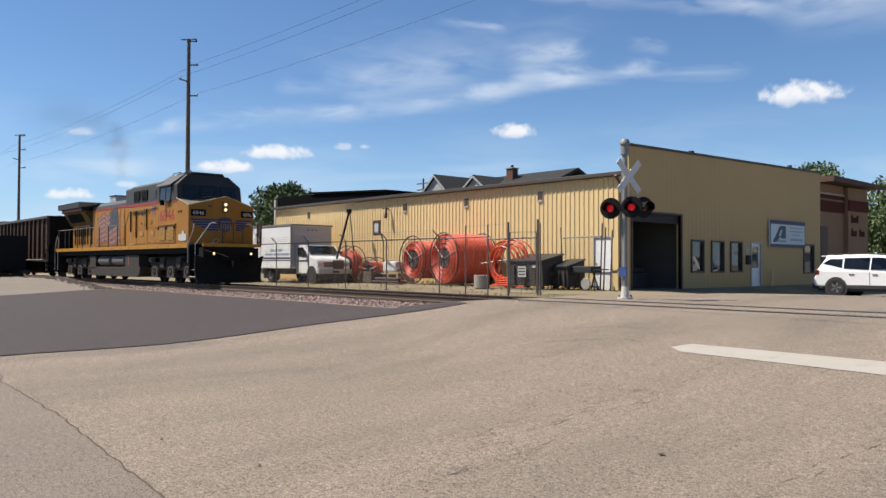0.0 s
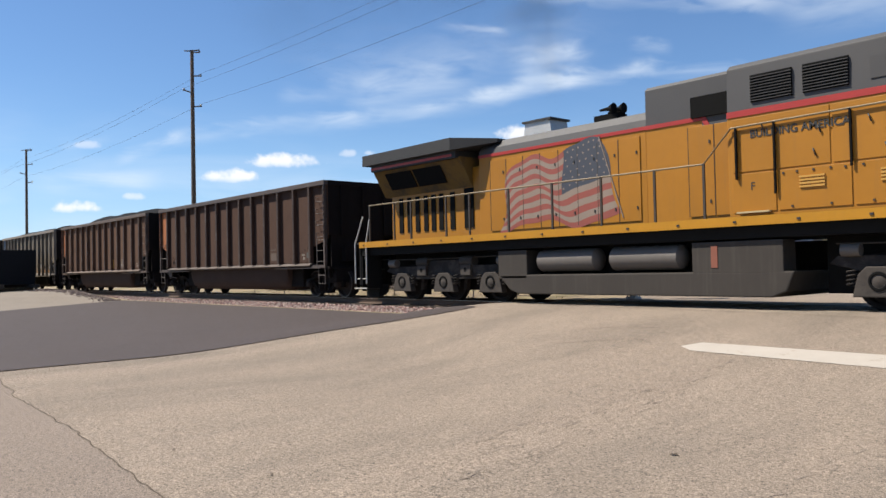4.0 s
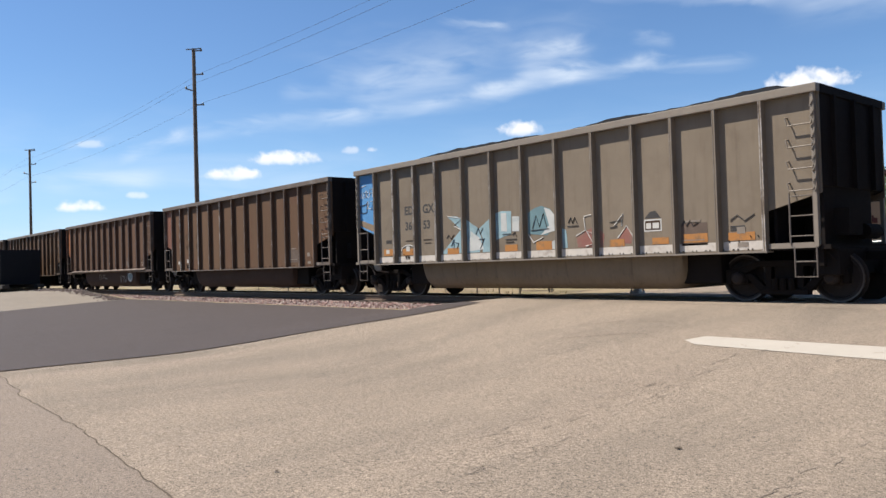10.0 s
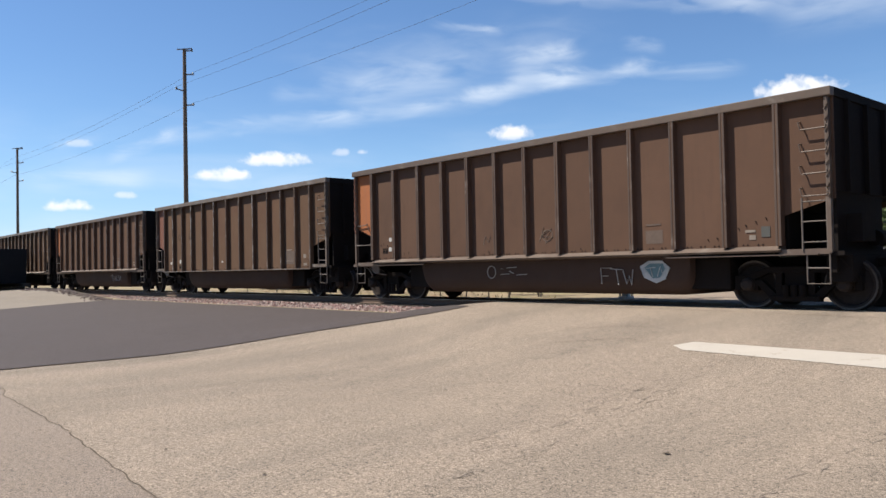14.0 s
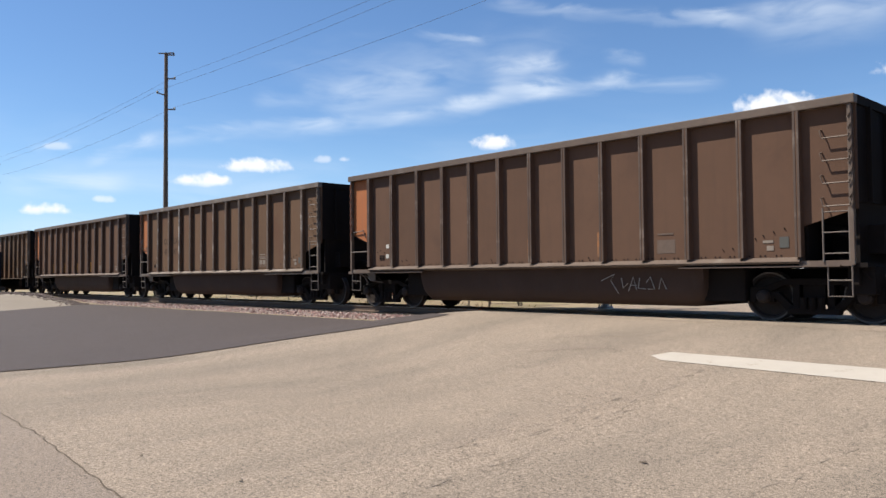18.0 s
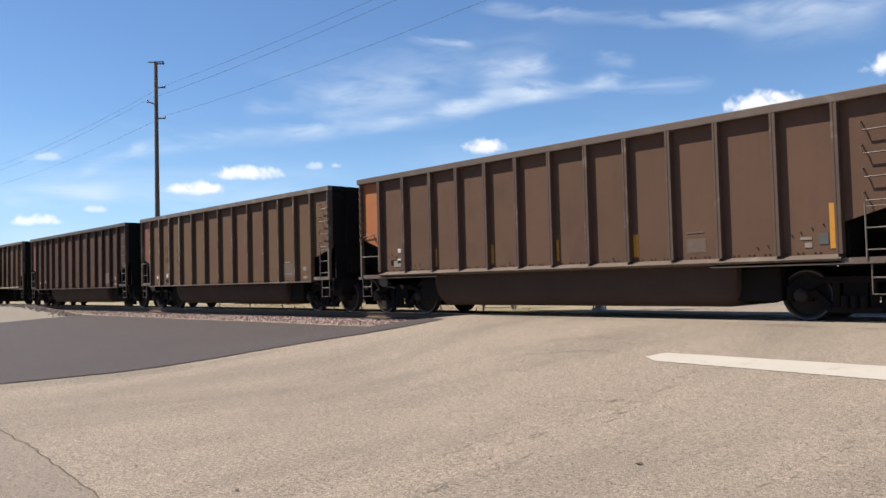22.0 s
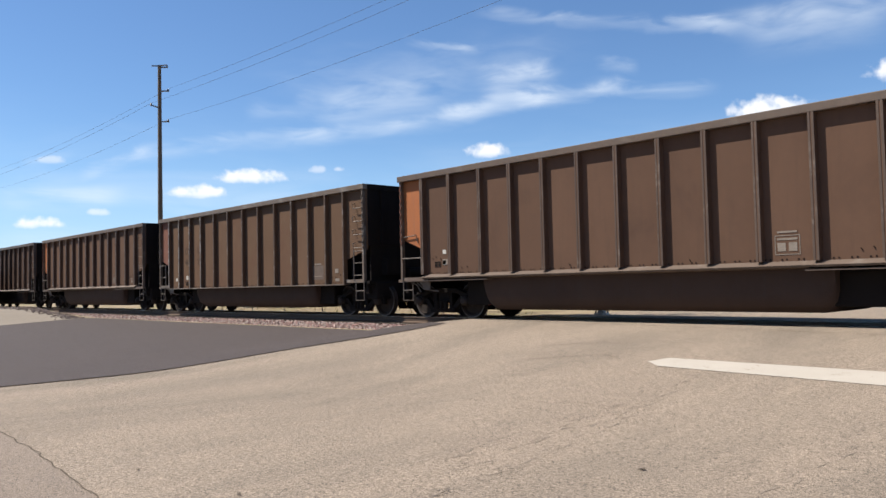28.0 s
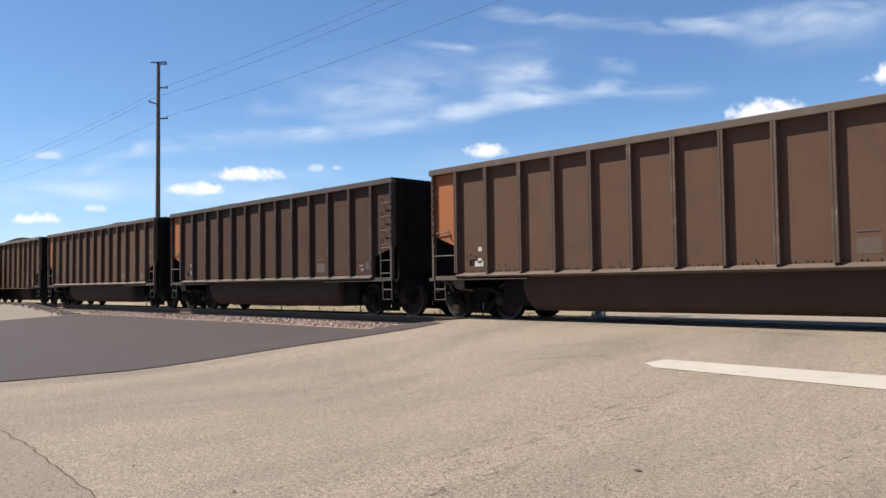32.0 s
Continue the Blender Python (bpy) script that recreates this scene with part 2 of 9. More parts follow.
# ---------------------------------------------------------------- geometry helpers
class Geo:
    """Collects vertices and faces for one part."""

    def __init__(self):
        self.v, self.f = [], []

    def raw(self, v, f):
        k = len(self.v)
        self.v += [tuple(p) for p in v]
        self.f += [tuple(i + k for i in q) for q in f]
        return self

    def box(self, x0, y0, z0, x1, y1, z1, m=None):
        p = [(x, y, z) for z in (z0, z1) for y in (y0, y1) for x in (x0, x1)]
        if m:
            p = [m @ Vector(q) for q in p]
        return self.raw(p, [(0, 2, 3, 1), (4, 5, 7, 6), (0, 1, 5, 4), (2, 6, 7, 3), (0, 4, 6, 2), (1, 3, 7, 5)])

    def cyl(self, p, q, r, n=12, r2=None, caps=True):
        p, q = Vector(p), Vector(q)
        r2 = r if r2 is None else r2
        d = (q - p).normalized()
        a = d.orthogonal().normalized()
        b = d.cross(a)
        v = []
        for c, rad in ((p, r), (q, r2)):
            v += [c + (a * math.cos(2 * math.pi * i / n) + b * math.sin(2 * math.pi * i / n)) * rad for i in range(n)]
        f = [(i, (i + 1) % n, n + (i + 1) % n, n + i) for i in range(n)]
        if caps:
            f += [tuple(range(n - 1, -1, -1)), tuple(range(n, 2 * n))]
        return self.raw(v, f)

    def tube(self, pts, r, n=6, closed=False):
        pts = [Vector(p) for p in pts]
        k = len(pts)
        v = []
        up = None
        for i, p in enumerate(pts):
            d = (pts[(i + 1) % k] - pts[i - 1]) if closed or 0 < i < k - 1 else (pts[1] - pts[0] if i == 0 else pts[-1] - pts[-2])
            d = d.normalized()
            if up is None:
                up = d.orthogonal().normalized()
            up = (up - d * up.dot(d)).normalized()
            b = d.cross(up)
            v += [p + (up * math.cos(2 * math.pi * j / n) + b * math.sin(2 * math.pi * j / n)) * r for j in range(n)]
        f = []
        for i in range(k if closed else k - 1):
            a, c = i * n, ((i + 1) % k) * n
            f += [(a + j, a + (j + 1) % n, c + (j + 1) % n, c + j) for j in range(n)]
        if not closed:
            f += [tuple(range(n - 1, -1, -1)), tuple(range((k - 1) * n, k * n))]
        return self.raw(v, f)

    def prism(self, poly, axis, a, b):
        """poly in the two other axes (in xyz order), extruded along axis from a to b."""
        def pt(u, w, c):
            return {"x": (c, u, w), "y": (u, c, w), "z": (u, w, c)}[axis]
        k = len(poly)
        v = [pt(u, w, a) for u, w in poly] + [pt(u, w, b) for u, w in poly]
        return self.raw(v, [tuple(range(k)), tuple(range(2 * k - 1, k - 1, -1))] + [(i, (i + 1) % k, k + (i + 1) % k, k + i) for i in range(k)])

    def lathe(self, prof, origin, axis="y", n=24):
        """prof: (radius, along) pairs turned about the axis through origin."""
        v, k = [], len(prof)
        for i in range(n):
            c, s = math.cos(2 * math.pi * i / n), math.sin(2 * math.pi * i / n)
            for r, h in prof:
                q = {"y": (r * c, h, r * s), "x": (h, r * c, r * s), "z": (r * c, r * s, h)}[axis]
                v.append(tuple(o + w for o, w in zip(origin, q)))
        f = []
        for i in range(n):
            j = (i + 1) % n
            f += [(i * k + a, i * k + a + 1, j * k + a + 1, j * k + a) for a in range(k - 1)]
        return self.raw(v, f)

    def grid(self, nx, ny, fn):
        v = [fn(i / nx, j / ny) for j in range(ny + 1) for i in range(nx + 1)]
        w = nx + 1
        return self.raw(v, [(j * w + i, j * w + i + 1, (j + 1) * w + i + 1, (j + 1) * w + i) for j in range(ny) for i in range(nx)])


CACHE = {}


def mesh_of(name, geo, material, smooth=False, bevel=0.0):
    me = bpy.data.meshes.new(name)
    me.from_pydata(geo.v, [], geo.f)
    bm = bmesh.new()
    bm.from_mesh(me)
    bmesh.ops.recalc_face_normals(bm, faces=bm.faces)
    if bevel:
        bmesh.ops.bevel(bm, geom=[e for e in bm.edges if e.is_manifold and e.calc_face_angle(0) > 0.6], offset=bevel, segments=2,
                        affect="EDGES", profile=0.6, clamp_overlap=True)
    for f in bm.faces:
        f.smooth = smooth
    bm.to_mesh(me)
    bm.free()
    if smooth:
        me.set_sharp_from_angle(angle=radians(38))
    me.materials.append(material)
    return me


def part(name, geo, material, parent, label="", smooth=False, bevel=0.0, key=None, at=None):
    """Links a Geo as one mesh object under a thing or part. key: share the mesh between alike parts."""
    if key and key in CACHE:
        me = CACHE[key]
    else:
        if callable(geo):
            geo = geo()
        me = mesh_of(name, geo, material, smooth, bevel)
        if key:
            CACHE[key] = me
    ob = new(name, me)
    if parent:
        ob.parent = parent
    if at:
        ob.matrix_basis = at if isinstance(at, Matrix) else pose(*at)
    if label:
        ob["label"] = label
    return ob


def thing(name, m=None, label="", category="", group="", kind=""):
    ob = new(name)
    ob.empty_display_size = 0.3
    if m is not None:
        ob.matrix_basis = m
    return tagged(ob, label, category, group, kind)


def letters(text, size, depth=0.004, bold=0.0):
    """A Geo of built-in font letters in the xz plane, facing -y, from x = 0."""
    cu = bpy.data.curves.new("letters", "FONT")
    cu.body, cu.size, cu.extrude, cu.offset, cu.resolution_u = text, size, depth, bold, 3
    ob = bpy.data.objects.new("letters", cu)
    scene.collection.objects.link(ob)
    me = bpy.data.meshes.new_from_object(ob.evaluated_get(bpy.context.evaluated_depsgraph_get()))
    g = Geo().raw([(v.co.x, -v.co.z, v.co.y) for v in me.vertices], [tuple(p.vertices) for p in me.polygons])
    bpy.data.objects.remove(ob)
    bpy.data.curves.remove(cu)
    bpy.data.meshes.remove(me)
    return g


def smooth01(a, b, t):
    t = min(1.0, max(0.0, (t - a) / (b - a)))
    return t * t * (3 - 2 * t)


# ---------------------------------------------------------------- plan
TRACK_Y, RAIL = 15.76, 0.755          # centre line of the track; half gauge to the rail's middle
ROAD_X = -14.45                       # edge of the old road beside the dark new asphalt


def gz(x, y):
    """Height of the ground. The rail's head is at zero; the road humps up to it."""
    cross = smooth01(-16.6, -14.4, x)
    a = 0.33 + 0.28 * cross
    top = -0.63 + a
    if y <= 14.3:
        rise = 0.40 * smooth01(39.5, 47.0, -x)
        return -0.63 + a * smooth01(5.0, 14.3, y) + rise * smooth01(3.0, 9.0, y) * (1 - smooth01(13.3, 14.3, y))
    if y <= 17.3:
        return top
    yard = -0.13 + 0.18 * smooth01(19.2, 21.7, y) - 0.09 * smooth01(29, 33, -x) - 0.05 * smooth01(-23, -21, x)
    far = (-0.10 - 0.36 * smooth01(24, 40, y)) * cross + yard * (1 - cross)
    k = smooth01(17.3, 19.3, y)
    return top * (1 - k) + far * k


def sheet(x0, x1, y0, y1, lift, step=0.75, edge=0.0, seed=3.0, bulge=0.0):
    """A patch that follows the ground, with a slightly wandering edge."""
    nx, ny = max(2, int((x1 - x0) / step)), max(2, int((y1 - y0) / step))

    def at(u, v):
        x, y = x0 + (x1 - x0) * u, y0 + (y1 - y0) * v
        if bulge and u > 0.9:
            x += bulge * math.exp(-((y - 11.8) / 2.4) ** 2) * (u - 0.9) * 10
        if edge:
            wu, wv = min(u, 1 - u) * (x1 - x0), min(v, 1 - v) * (y1 - y0)
            if wu < step * 0.9:
                x += edge * noise.noise((seed, y * 0.35, 0.0)) + edge * 0.4 * noise.noise((seed, y * 2.1, 5.0))
            if wv < step * 0.9:
                y += edge * noise.noise((x * 0.3, seed, 2.0)) + edge * 0.4 * noise.noise((x * 2.3, seed, 5.0))
        return (x, y, gz(x, y) + lift)
    return Geo().grid(nx, ny, at)


def structure(name, geo, material, label="", category="", smooth=False, kind="structure"):
    ob = part(name, geo, material, None, label, smooth)
    return tagged(ob, label, category, "", kind)


M_DIRT = mat("dry_ground", (0.24, 0.185, 0.115), 0.95, var=0.25, scale=0.6, bump=0.5, bscale=14, second=(0.16, 0.14, 0.06), second_scale=0.35,
             second_lo=0.45, second_hi=0.7, fleck=0.25, fleck_scale=40)
M_ROAD = mat("old_asphalt", (0.240, 0.192, 0.148), 0.9, var=0.16, scale=0.35, bump=0.6, bscale=50, second=(0.178, 0.145, 0.114), second_scale=0.42,
             second_lo=0.44, second_hi=0.72, fleck=2.5, fleck_scale=82, spec=0.3, aniso=(1.0, 0.3, 1.0))
M_NEW = mat("new_asphalt", (0.058, 0.0450, 0.0420), 0.85, var=0.12, scale=0.5, bump=0.3, bscale=110, fleck=0.8, fleck_scale=60, spec=0.3)
M_LOT = mat("pale_gravel", (0.190, 0.160, 0.127), 0.95, var=0.2, scale=0.8, bump=0.5, bscale=30, fleck=0.3, fleck_scale=30)
M_BALLAST = mat("ballast_bed", (0.17, 0.13, 0.115), 0.95, var=0.35, scale=5, bump=1.0, bscale=18, fleck=0.5, fleck_scale=20)
M_RAIL = mat("rail_steel", (0.10, 0.065, 0.045), 0.7, 0.4, var=0.2, scale=4, bump=0.2)
M_HEAD = mat("rail_head", (0.45, 0.44, 0.43), 0.28, 1.0, var=0.08, scale=8, bump=0.03)
M_TIE = mat("tie_wood", (0.085, 0.066, 0.05), 0.9, var=0.3, scale=4, bump=0.5, bscale=30, aniso=(1, 0.15, 1))
M_PAINT = mat("road_paint", (0.400, 0.360, 0.308), 0.7, var=0.1, scale=2, bump=0.2, second=(0.24, 0.20, 0.155), second_scale=6.0, second_lo=0.6, second_hi=0.72)
M_CRACK = mat("tar_crack", (0.110, 0.088, 0.070), 0.95, spec=0.1, var=0.2)


def make_ground():
    xs = [-2600, -1200, -600, -350, -220, -150, -120] + [-100 + 2 * i for i in range(35)] + [-30 + i for i in range(61)] + [34, 40, 50, 70, 110, 200, 500, 1200, 2600]
    ys = [-2600, -1000, -400, -200, -100, -50, -25] + [-12 + 2 * i for i in range(8)] + [4 + 0.5 * i for i in range(72)] + [42, 46, 52, 60, 80, 120, 200, 400, 900, 2600]
    v = [(x, y, gz(x, y) - 0.03) for y in ys for x in xs]
    w = len(xs)
    f = [(j * w + i, j * w + i + 1, (j + 1) * w + i + 1, (j + 1) * w + i) for j in range(len(ys) - 1) for i in range(w - 1)]
    structure("ground", Geo().raw(v, f), M_DIRT, "dry earth and thin grass", "ground", True)
    e = RAIL + 0.10
    road = Geo()
    for a, b in ((-40.0, TRACK_Y - e), (TRACK_Y - RAIL + 0.16, TRACK_Y + RAIL - 0.16), (TRACK_Y + e, 60.0)):
        s = sheet(ROAD_X, 34, a, b, 0.015, 0.5 if b < 20 else 1.0)
        road.raw(s.v, s.f)
    structure("road", road, M_ROAD, "worn pale asphalt road over the level crossing", "road", True)
    structure("asphalt_lot", sheet(-38.5, ROAD_X + 0.02, -34, 13.1, 0.03, 0.5, 0.07, 7.0, 0.85), M_NEW, "new dark asphalt paving beside the old road", "pavement", True)
    structure("gravel_lot", sheet(-140, -38.0, -20, 13.2, 0.012, 1.6, 0.5, 9.0), M_LOT, "pale gravel lot beside the track", "pavement", True)
    # stop line, worn at its end
    line = Geo().grid(120, 4, lambda u, v: (lambda x, y: (x, y, gz(x, y) + 0.022))(
        -6.28 + 9.5 * u + 0.14 * v * (1 - u) ** 9 + 0.02 * noise.noise((v * 9, u * 30, 1.0)),
        9.76 + 0.57 * v - (0.65 - 0.45 * v) * u + 0.22 * (1 - v) * max(0.0, 1 - u * 30) + 0.012 * noise.noise((u * 60, v * 4, 0.0))))
    structure("stop_line", line, M_PAINT, "worn white stop line on the road", "road marking")


make_ground()


def make_track():
    tr = thing("railway_track", pose(0, TRACK_Y, 0), "straight railway track with worn steel rails on dark timber ties", "railway track", kind="structure")
    x0, x1 = -420.0, 240.0
    for s in (-1, 1):
        c = s * RAIL
        g = Geo().prism([(c - 0.075, -0.18), (c + 0.075, -0.18), (c + 0.075, -0.165), (c + 0.012, -0.14), (c + 0.012, -0.045), (c + 0.036, -0.035),
                         (c + 0.036, -0.004), (c - 0.036, -0.004), (c - 0.036, -0.035), (c - 0.012, -0.045), (c - 0.012, -0.14), (c - 0.075, -0.165)], "x", x0, x1)
        rail = part("rail", g, M_RAIL, tr, "rusty steel rail")
        part("rail_head", Geo().box(x0, c - 0.033, -0.004, x1, c + 0.033, 0.0), M_HEAD, rail, "polished running surface")
    r = random.Random(5)
    i = 0
    x = -75.0
    while x < ROAD_X - 0.3:
        part("tie", lambda: Geo().box(-0.11, -1.3, -0.36, 0.11, 1.3, -0.185), M_TIE, tr, key="tie", at=(x + r.uniform(-0.02, 0.02), r.uniform(-0.04, 0.04), 0, 0, 0, r.uniform(-0.8, 0.8)))
        x += 0.52
    rest = Geo()
    while x < x1:
        if x > 36:
            rest.box(x - 0.11, -1.3, -0.36, x + 0.11, 1.3, -0.185)
        x += 0.52
    x = -75.5
    while x > x0:
        rest.box(x - 0.11, -1.3, -0.36, x + 0.11, 1.3, -0.185)
        x -= 0.52
    tagged(part("far_tie", rest, M_TIE, tr), kind="stuff")
    # ballast shoulder
    prof = [(-2.75, -0.62), (-2.2, -0.42), (-1.55, -0.235), (0, -0.245), (1.55, -0.235), (2.3, -0.40), (3.0, -0.62)]

    def bed(u, v, a, b):
        x = a + (b - a) * u
        k = v * (len(prof) - 1)
        i = min(int(k), len(prof) - 2)
        q = k - i
        y = prof[i][0] * (1 - q) + prof[i + 1][0] * q
        z = prof[i][1] * (1 - q) + prof[i + 1][1] * q
        return (x, y + 0.08 * noise.noise((x * 0.6, v * 5, 0)), z + 0.03 * noise.noise((x * 1.7, y * 2, 3.0)))
    part("ballast_bed", Geo().grid(240, 18, lambda u, v: bed(u, v, -140.0, ROAD_X + 0.1)), M_BALLAST, tr, "grey and pink crushed stone")
    part("far_ballast_bed", Geo().grid(60, 6, lambda u, v: bed(u, v, 34.0, 240.0)), M_BALLAST, tr)
    stones = Geo()
    for _ in range(9000):
        x = ROAD_X - 0.1 - 34 * r.random() ** 1.5
        y = r.uniform(-2.85, -0.95) if r.random() < 0.8 else r.uniform(0.9, 2.6)
        base = np.interp(y, [p[0] for p in prof], [p[1] for p in prof])
        s = r.uniform(0.022, 0.05)
        c = Vector((x, y, base + s * 0.4))
        rot = Euler((r.uniform(0, 6), r.uniform(0, 6), r.uniform(0, 6))).to_matrix()
        p = [c + rot @ Vector(q) * s for q in ((1.1, 0, 0), (-1, 0.1, 0), (0, 0.9, 0.1), (0, -1, 0), (0.1, 0, 0.7), (0, 0, -0.8))]
        stones.raw(p, [(0, 2, 4), (2, 1, 4), (1, 3, 4), (3, 0, 4), (2, 0, 5), (1, 2, 5), (3, 1, 5), (0, 3, 5)])
    tagged(part("ballast_stones", stones, M_STONES, tr, "loose pink and grey crushed stone"), kind="stuff")
    rubble = Geo()
    for _ in range(1500):
        x = r.uniform(-54, -39)
        y = 13.15 - abs(r.gauss(0, 0.38)) + 0.25 * noise.noise((x * 0.3, 4, 0))
        s = r.uniform(0.02, 0.07)
        c = Vector((x, y, gz(x, y) + s * 0.4))
        rot = Euler((r.uniform(0, 6), r.uniform(0, 6), r.uniform(0, 6))).to_matrix()
        p = [c + rot @ Vector(q) * s for q in ((1.1, 0, 0), (-1, 0.1, 0), (0, 0.9, 0.1), (0, -1, 0), (0.1, 0, 0.7), (0, 0, -0.8))]
        rubble.raw(p, [(0, 2, 4), (2, 1, 4), (1, 3, 4), (3, 0, 4), (2, 0, 5), (1, 2, 5), (3, 1, 5), (0, 3, 5)])
    tagged(part("loose_rubble", rubble, M_BALLAST, None), "loose crushed stone along the edge of the lot", "rubble", "", "stuff")


def stone_material():
    m = mat("ballast_stones", (0.40, 0.29, 0.26), 0.9, var=0.2, scale=4, bump=0.2)
    t = m.node_tree
    n = Nodes(t)
    isl = n.add("ShaderNodeNewGeometry").outputs["Random Per Island"]
    ramp = n.add("ShaderNodeValToRGB", ins={0: isl})
    ramp.color_ramp.elements[0].color, ramp.color_ramp.elements[1].color = (0.15, 0.09, 0.08, 1), (0.44, 0.36, 0.32, 1)
    e = ramp.color_ramp.elements.new(0.5)
    e.color = (0.31, 0.185, 0.16, 1)
    t.links.new(ramp.outputs[0], t.nodes["Principled BSDF"].inputs["Base Color"])
    return m


M_STONES = stone_material()
make_track()

# ---------------------------------------------------------------- the train
CAR_PITCH = 16.18


def train_x(t):
    """Where the last end of car zero would be: the train slowly gains speed."""
    return -52.89 + 8.0112 * t + 0.007558 * t * t


M_TUB = mat("car_tub", (0.058, 0.037, 0.029), 0.85, spec=0.15, var=0.2, scale=1.4, bump=0.15, streak=0.35, streak_col=(0.05, 0.04, 0.035))
M_TUBG = mat("car_tub_dusty", (0.19, 0.145, 0.100), 0.85, spec=0.15, var=0.2, scale=1.4, bump=0.15, streak=0.45, streak_col=(0.06, 0.045, 0.035))
M_GRAB = mat("dusty_grab_iron", (0.125, 0.103, 0.088), 0.6, 0.0, spec=0.3, var=0.25, scale=6)
M_GRIME = mat("grimy_steel", (0.011, 0.0085, 0.0075), 0.9, 0.0, spec=0.1, var=0.3, scale=5, bump=0.25)
M_WHEEL = mat("wheel_steel", (0.034, 0.0265, 0.0235), 0.8, 0.0, spec=0.12, var=0.45, scale=6, bump=0.1)
M_RIMST = mat("worn_rim_steel", (0.09, 0.075, 0.066), 0.5, 0.6, var=0.3, scale=8)
# near-black car ends: their shade is put into the colour over the soot
M_ENDSHADE = mat("sooty_end", (0.014, 0.011, 0.010), 0.9, spec=0.1, var=0.3, scale=2, bump=0.15)
M_COAL = mat("coal", (0.011, 0.011, 0.0118), 0.9, var=0.5, scale=6, bump=0.8, bscale=14, spec=0.12)
M_WHITE = mat("white_stencil", (0.45, 0.43, 0.39), 0.8, var=0.2, scale=8)
M_DATA = mat("data_stencil", (0.20, 0.165, 0.135), 0.85, var=0.3, scale=8)
M_SMUDGE = mat("rubbed_stencil", (0.100, 0.068, 0.051), 0.85, var=0.3, scale=8)
M_SLATE = mat("faded_blue_grey", (0.066, 0.066, 0.060), 0.85, var=0.2, scale=6)
M_STRIPE = mat("yellow_stripe", (0.46, 0.20, 0.012), 0.75, var=0.2, scale=6, second=(0.2, 0.1, 0.03), second_scale=6, second_lo=0.5, second_hi=0.7)
M_STRIPE2 = mat("faded_orange_stripe", (0.26, 0.10, 0.03), 0.8, var=0.2, scale=6, second=(0.12, 0.07, 0.04), second_scale=5, second_lo=0.45, second_hi=0.65)
M_FADED = mat("faded_lettering", (0.066, 0.043, 0.031), 0.95, spec=0.1, var=0.3, scale=8)
BODY = {
    "brown": mat("car_brown", (0.108, 0.0615, 0.0410), 0.85, spec=0.15, var=0.14, second=(0.078, 0.045, 0.032), second_scale=0.55, second_lo=0.48, second_hi=0.85, scale=0.7, bump=0.12, rnd=0.07, streak=0.25, streak_col=(0.055, 0.036, 0.026)),
    "dark": mat("car_dark_brown", (0.078, 0.0440, 0.0310), 0.85, spec=0.15, var=0.14, second=(0.050, 0.029, 0.022), second_scale=0.55, second_lo=0.48, second_hi=0.85, scale=0.7, bump=0.12, rnd=0.07, streak=0.3, streak_col=(0.042, 0.028, 0.021)),
    "tan": mat("car_tan_brown", (0.122, 0.0720, 0.0445), 0.85, spec=0.15, var=0.14, second=(0.112, 0.056, 0.036), second_scale=0.5, second_lo=0.45, second_hi=0.8, scale=0.7, bump=0.12, rnd=0.06, streak=0.25, streak_col=(0.075, 0.048, 0.03)),
    "grey": mat("car_weathered_grey", (0.195, 0.157, 0.118), 0.85, spec=0.2, var=0.14, second=(0.14, 0.108, 0.08), second_scale=0.6, second_lo=0.45, second_hi=0.85, scale=0.7, bump=0.12, rnd=0.05, streak=0.4, streak_col=(0.095, 0.07, 0.05)),
}
def rib_mat(n, a, b):
    return mat("rib_" + n, a, 0.6, 0.0, spec=0.35, var=0.25, scale=2.5, second=b, second_scale=2.2, second_lo=0.52, second_hi=0.72, rnd=0.12)


RIBM = {"brown": rib_mat("brown", (0.078, 0.050, 0.036), (0.16, 0.125, 0.10)), "dark": rib_mat("dark", (0.060, 0.039, 0.029), (0.12, 0.095, 0.08)),
        "tan": rib_mat("tan", (0.125, 0.090, 0.068), (0.34, 0.29, 0.25)), "grey": rib_mat("grey", (0.185, 0.152, 0.12), (0.30, 0.27, 0.24))}
CHORD = {"brown": mat("chord_brown", (0.105, 0.074, 0.056), 0.6, spec=0.35, var=0.25, scale=2, second=(0.17, 0.14, 0.115), second_scale=1.6), "dark": mat("chord_dark", (0.068, 0.047, 0.037), 0.6, var=0.25, scale=2, second=(0.11, 0.09, 0.075), second_scale=1.6),
         "tan": mat("chord_tan", (0.115, 0.084, 0.062), 0.6, var=0.25, scale=2, second=(0.22, 0.19, 0.165), second_scale=1.6, second_lo=0.5), "grey": mat("chord_grey", (0.195, 0.162, 0.13), 0.7, var=0.2, scale=2)}
M_BRIGHT = mat("chipped_paint_rib", (0.40, 0.36, 0.32), 0.5, 0.1, var=0.3, scale=2.5, second=(0.12, 0.085, 0.062), second_scale=2.5, second_lo=0.42, second_hi=0.6, rnd=0.1)
ENDCOL = {"orange": mat("end_orange", (0.32, 0.098, 0.024), 0.75, var=0.2, scale=1.2, streak=0.6, streak_col=(0.15, 0.07, 0.04)),
          "rust": mat("end_rust", (0.15, 0.05, 0.026), 0.75, var=0.2, scale=1.2, streak=0.3, streak_col=(0.16, 0.08, 0.05)),
          "blue": mat("end_blue", (0.07, 0.23, 0.46), 0.7, var=0.2, scale=1.5, second=(0.5, 0.55, 0.6), second_scale=2.0)}
HX = 7.30                              # half length of the box
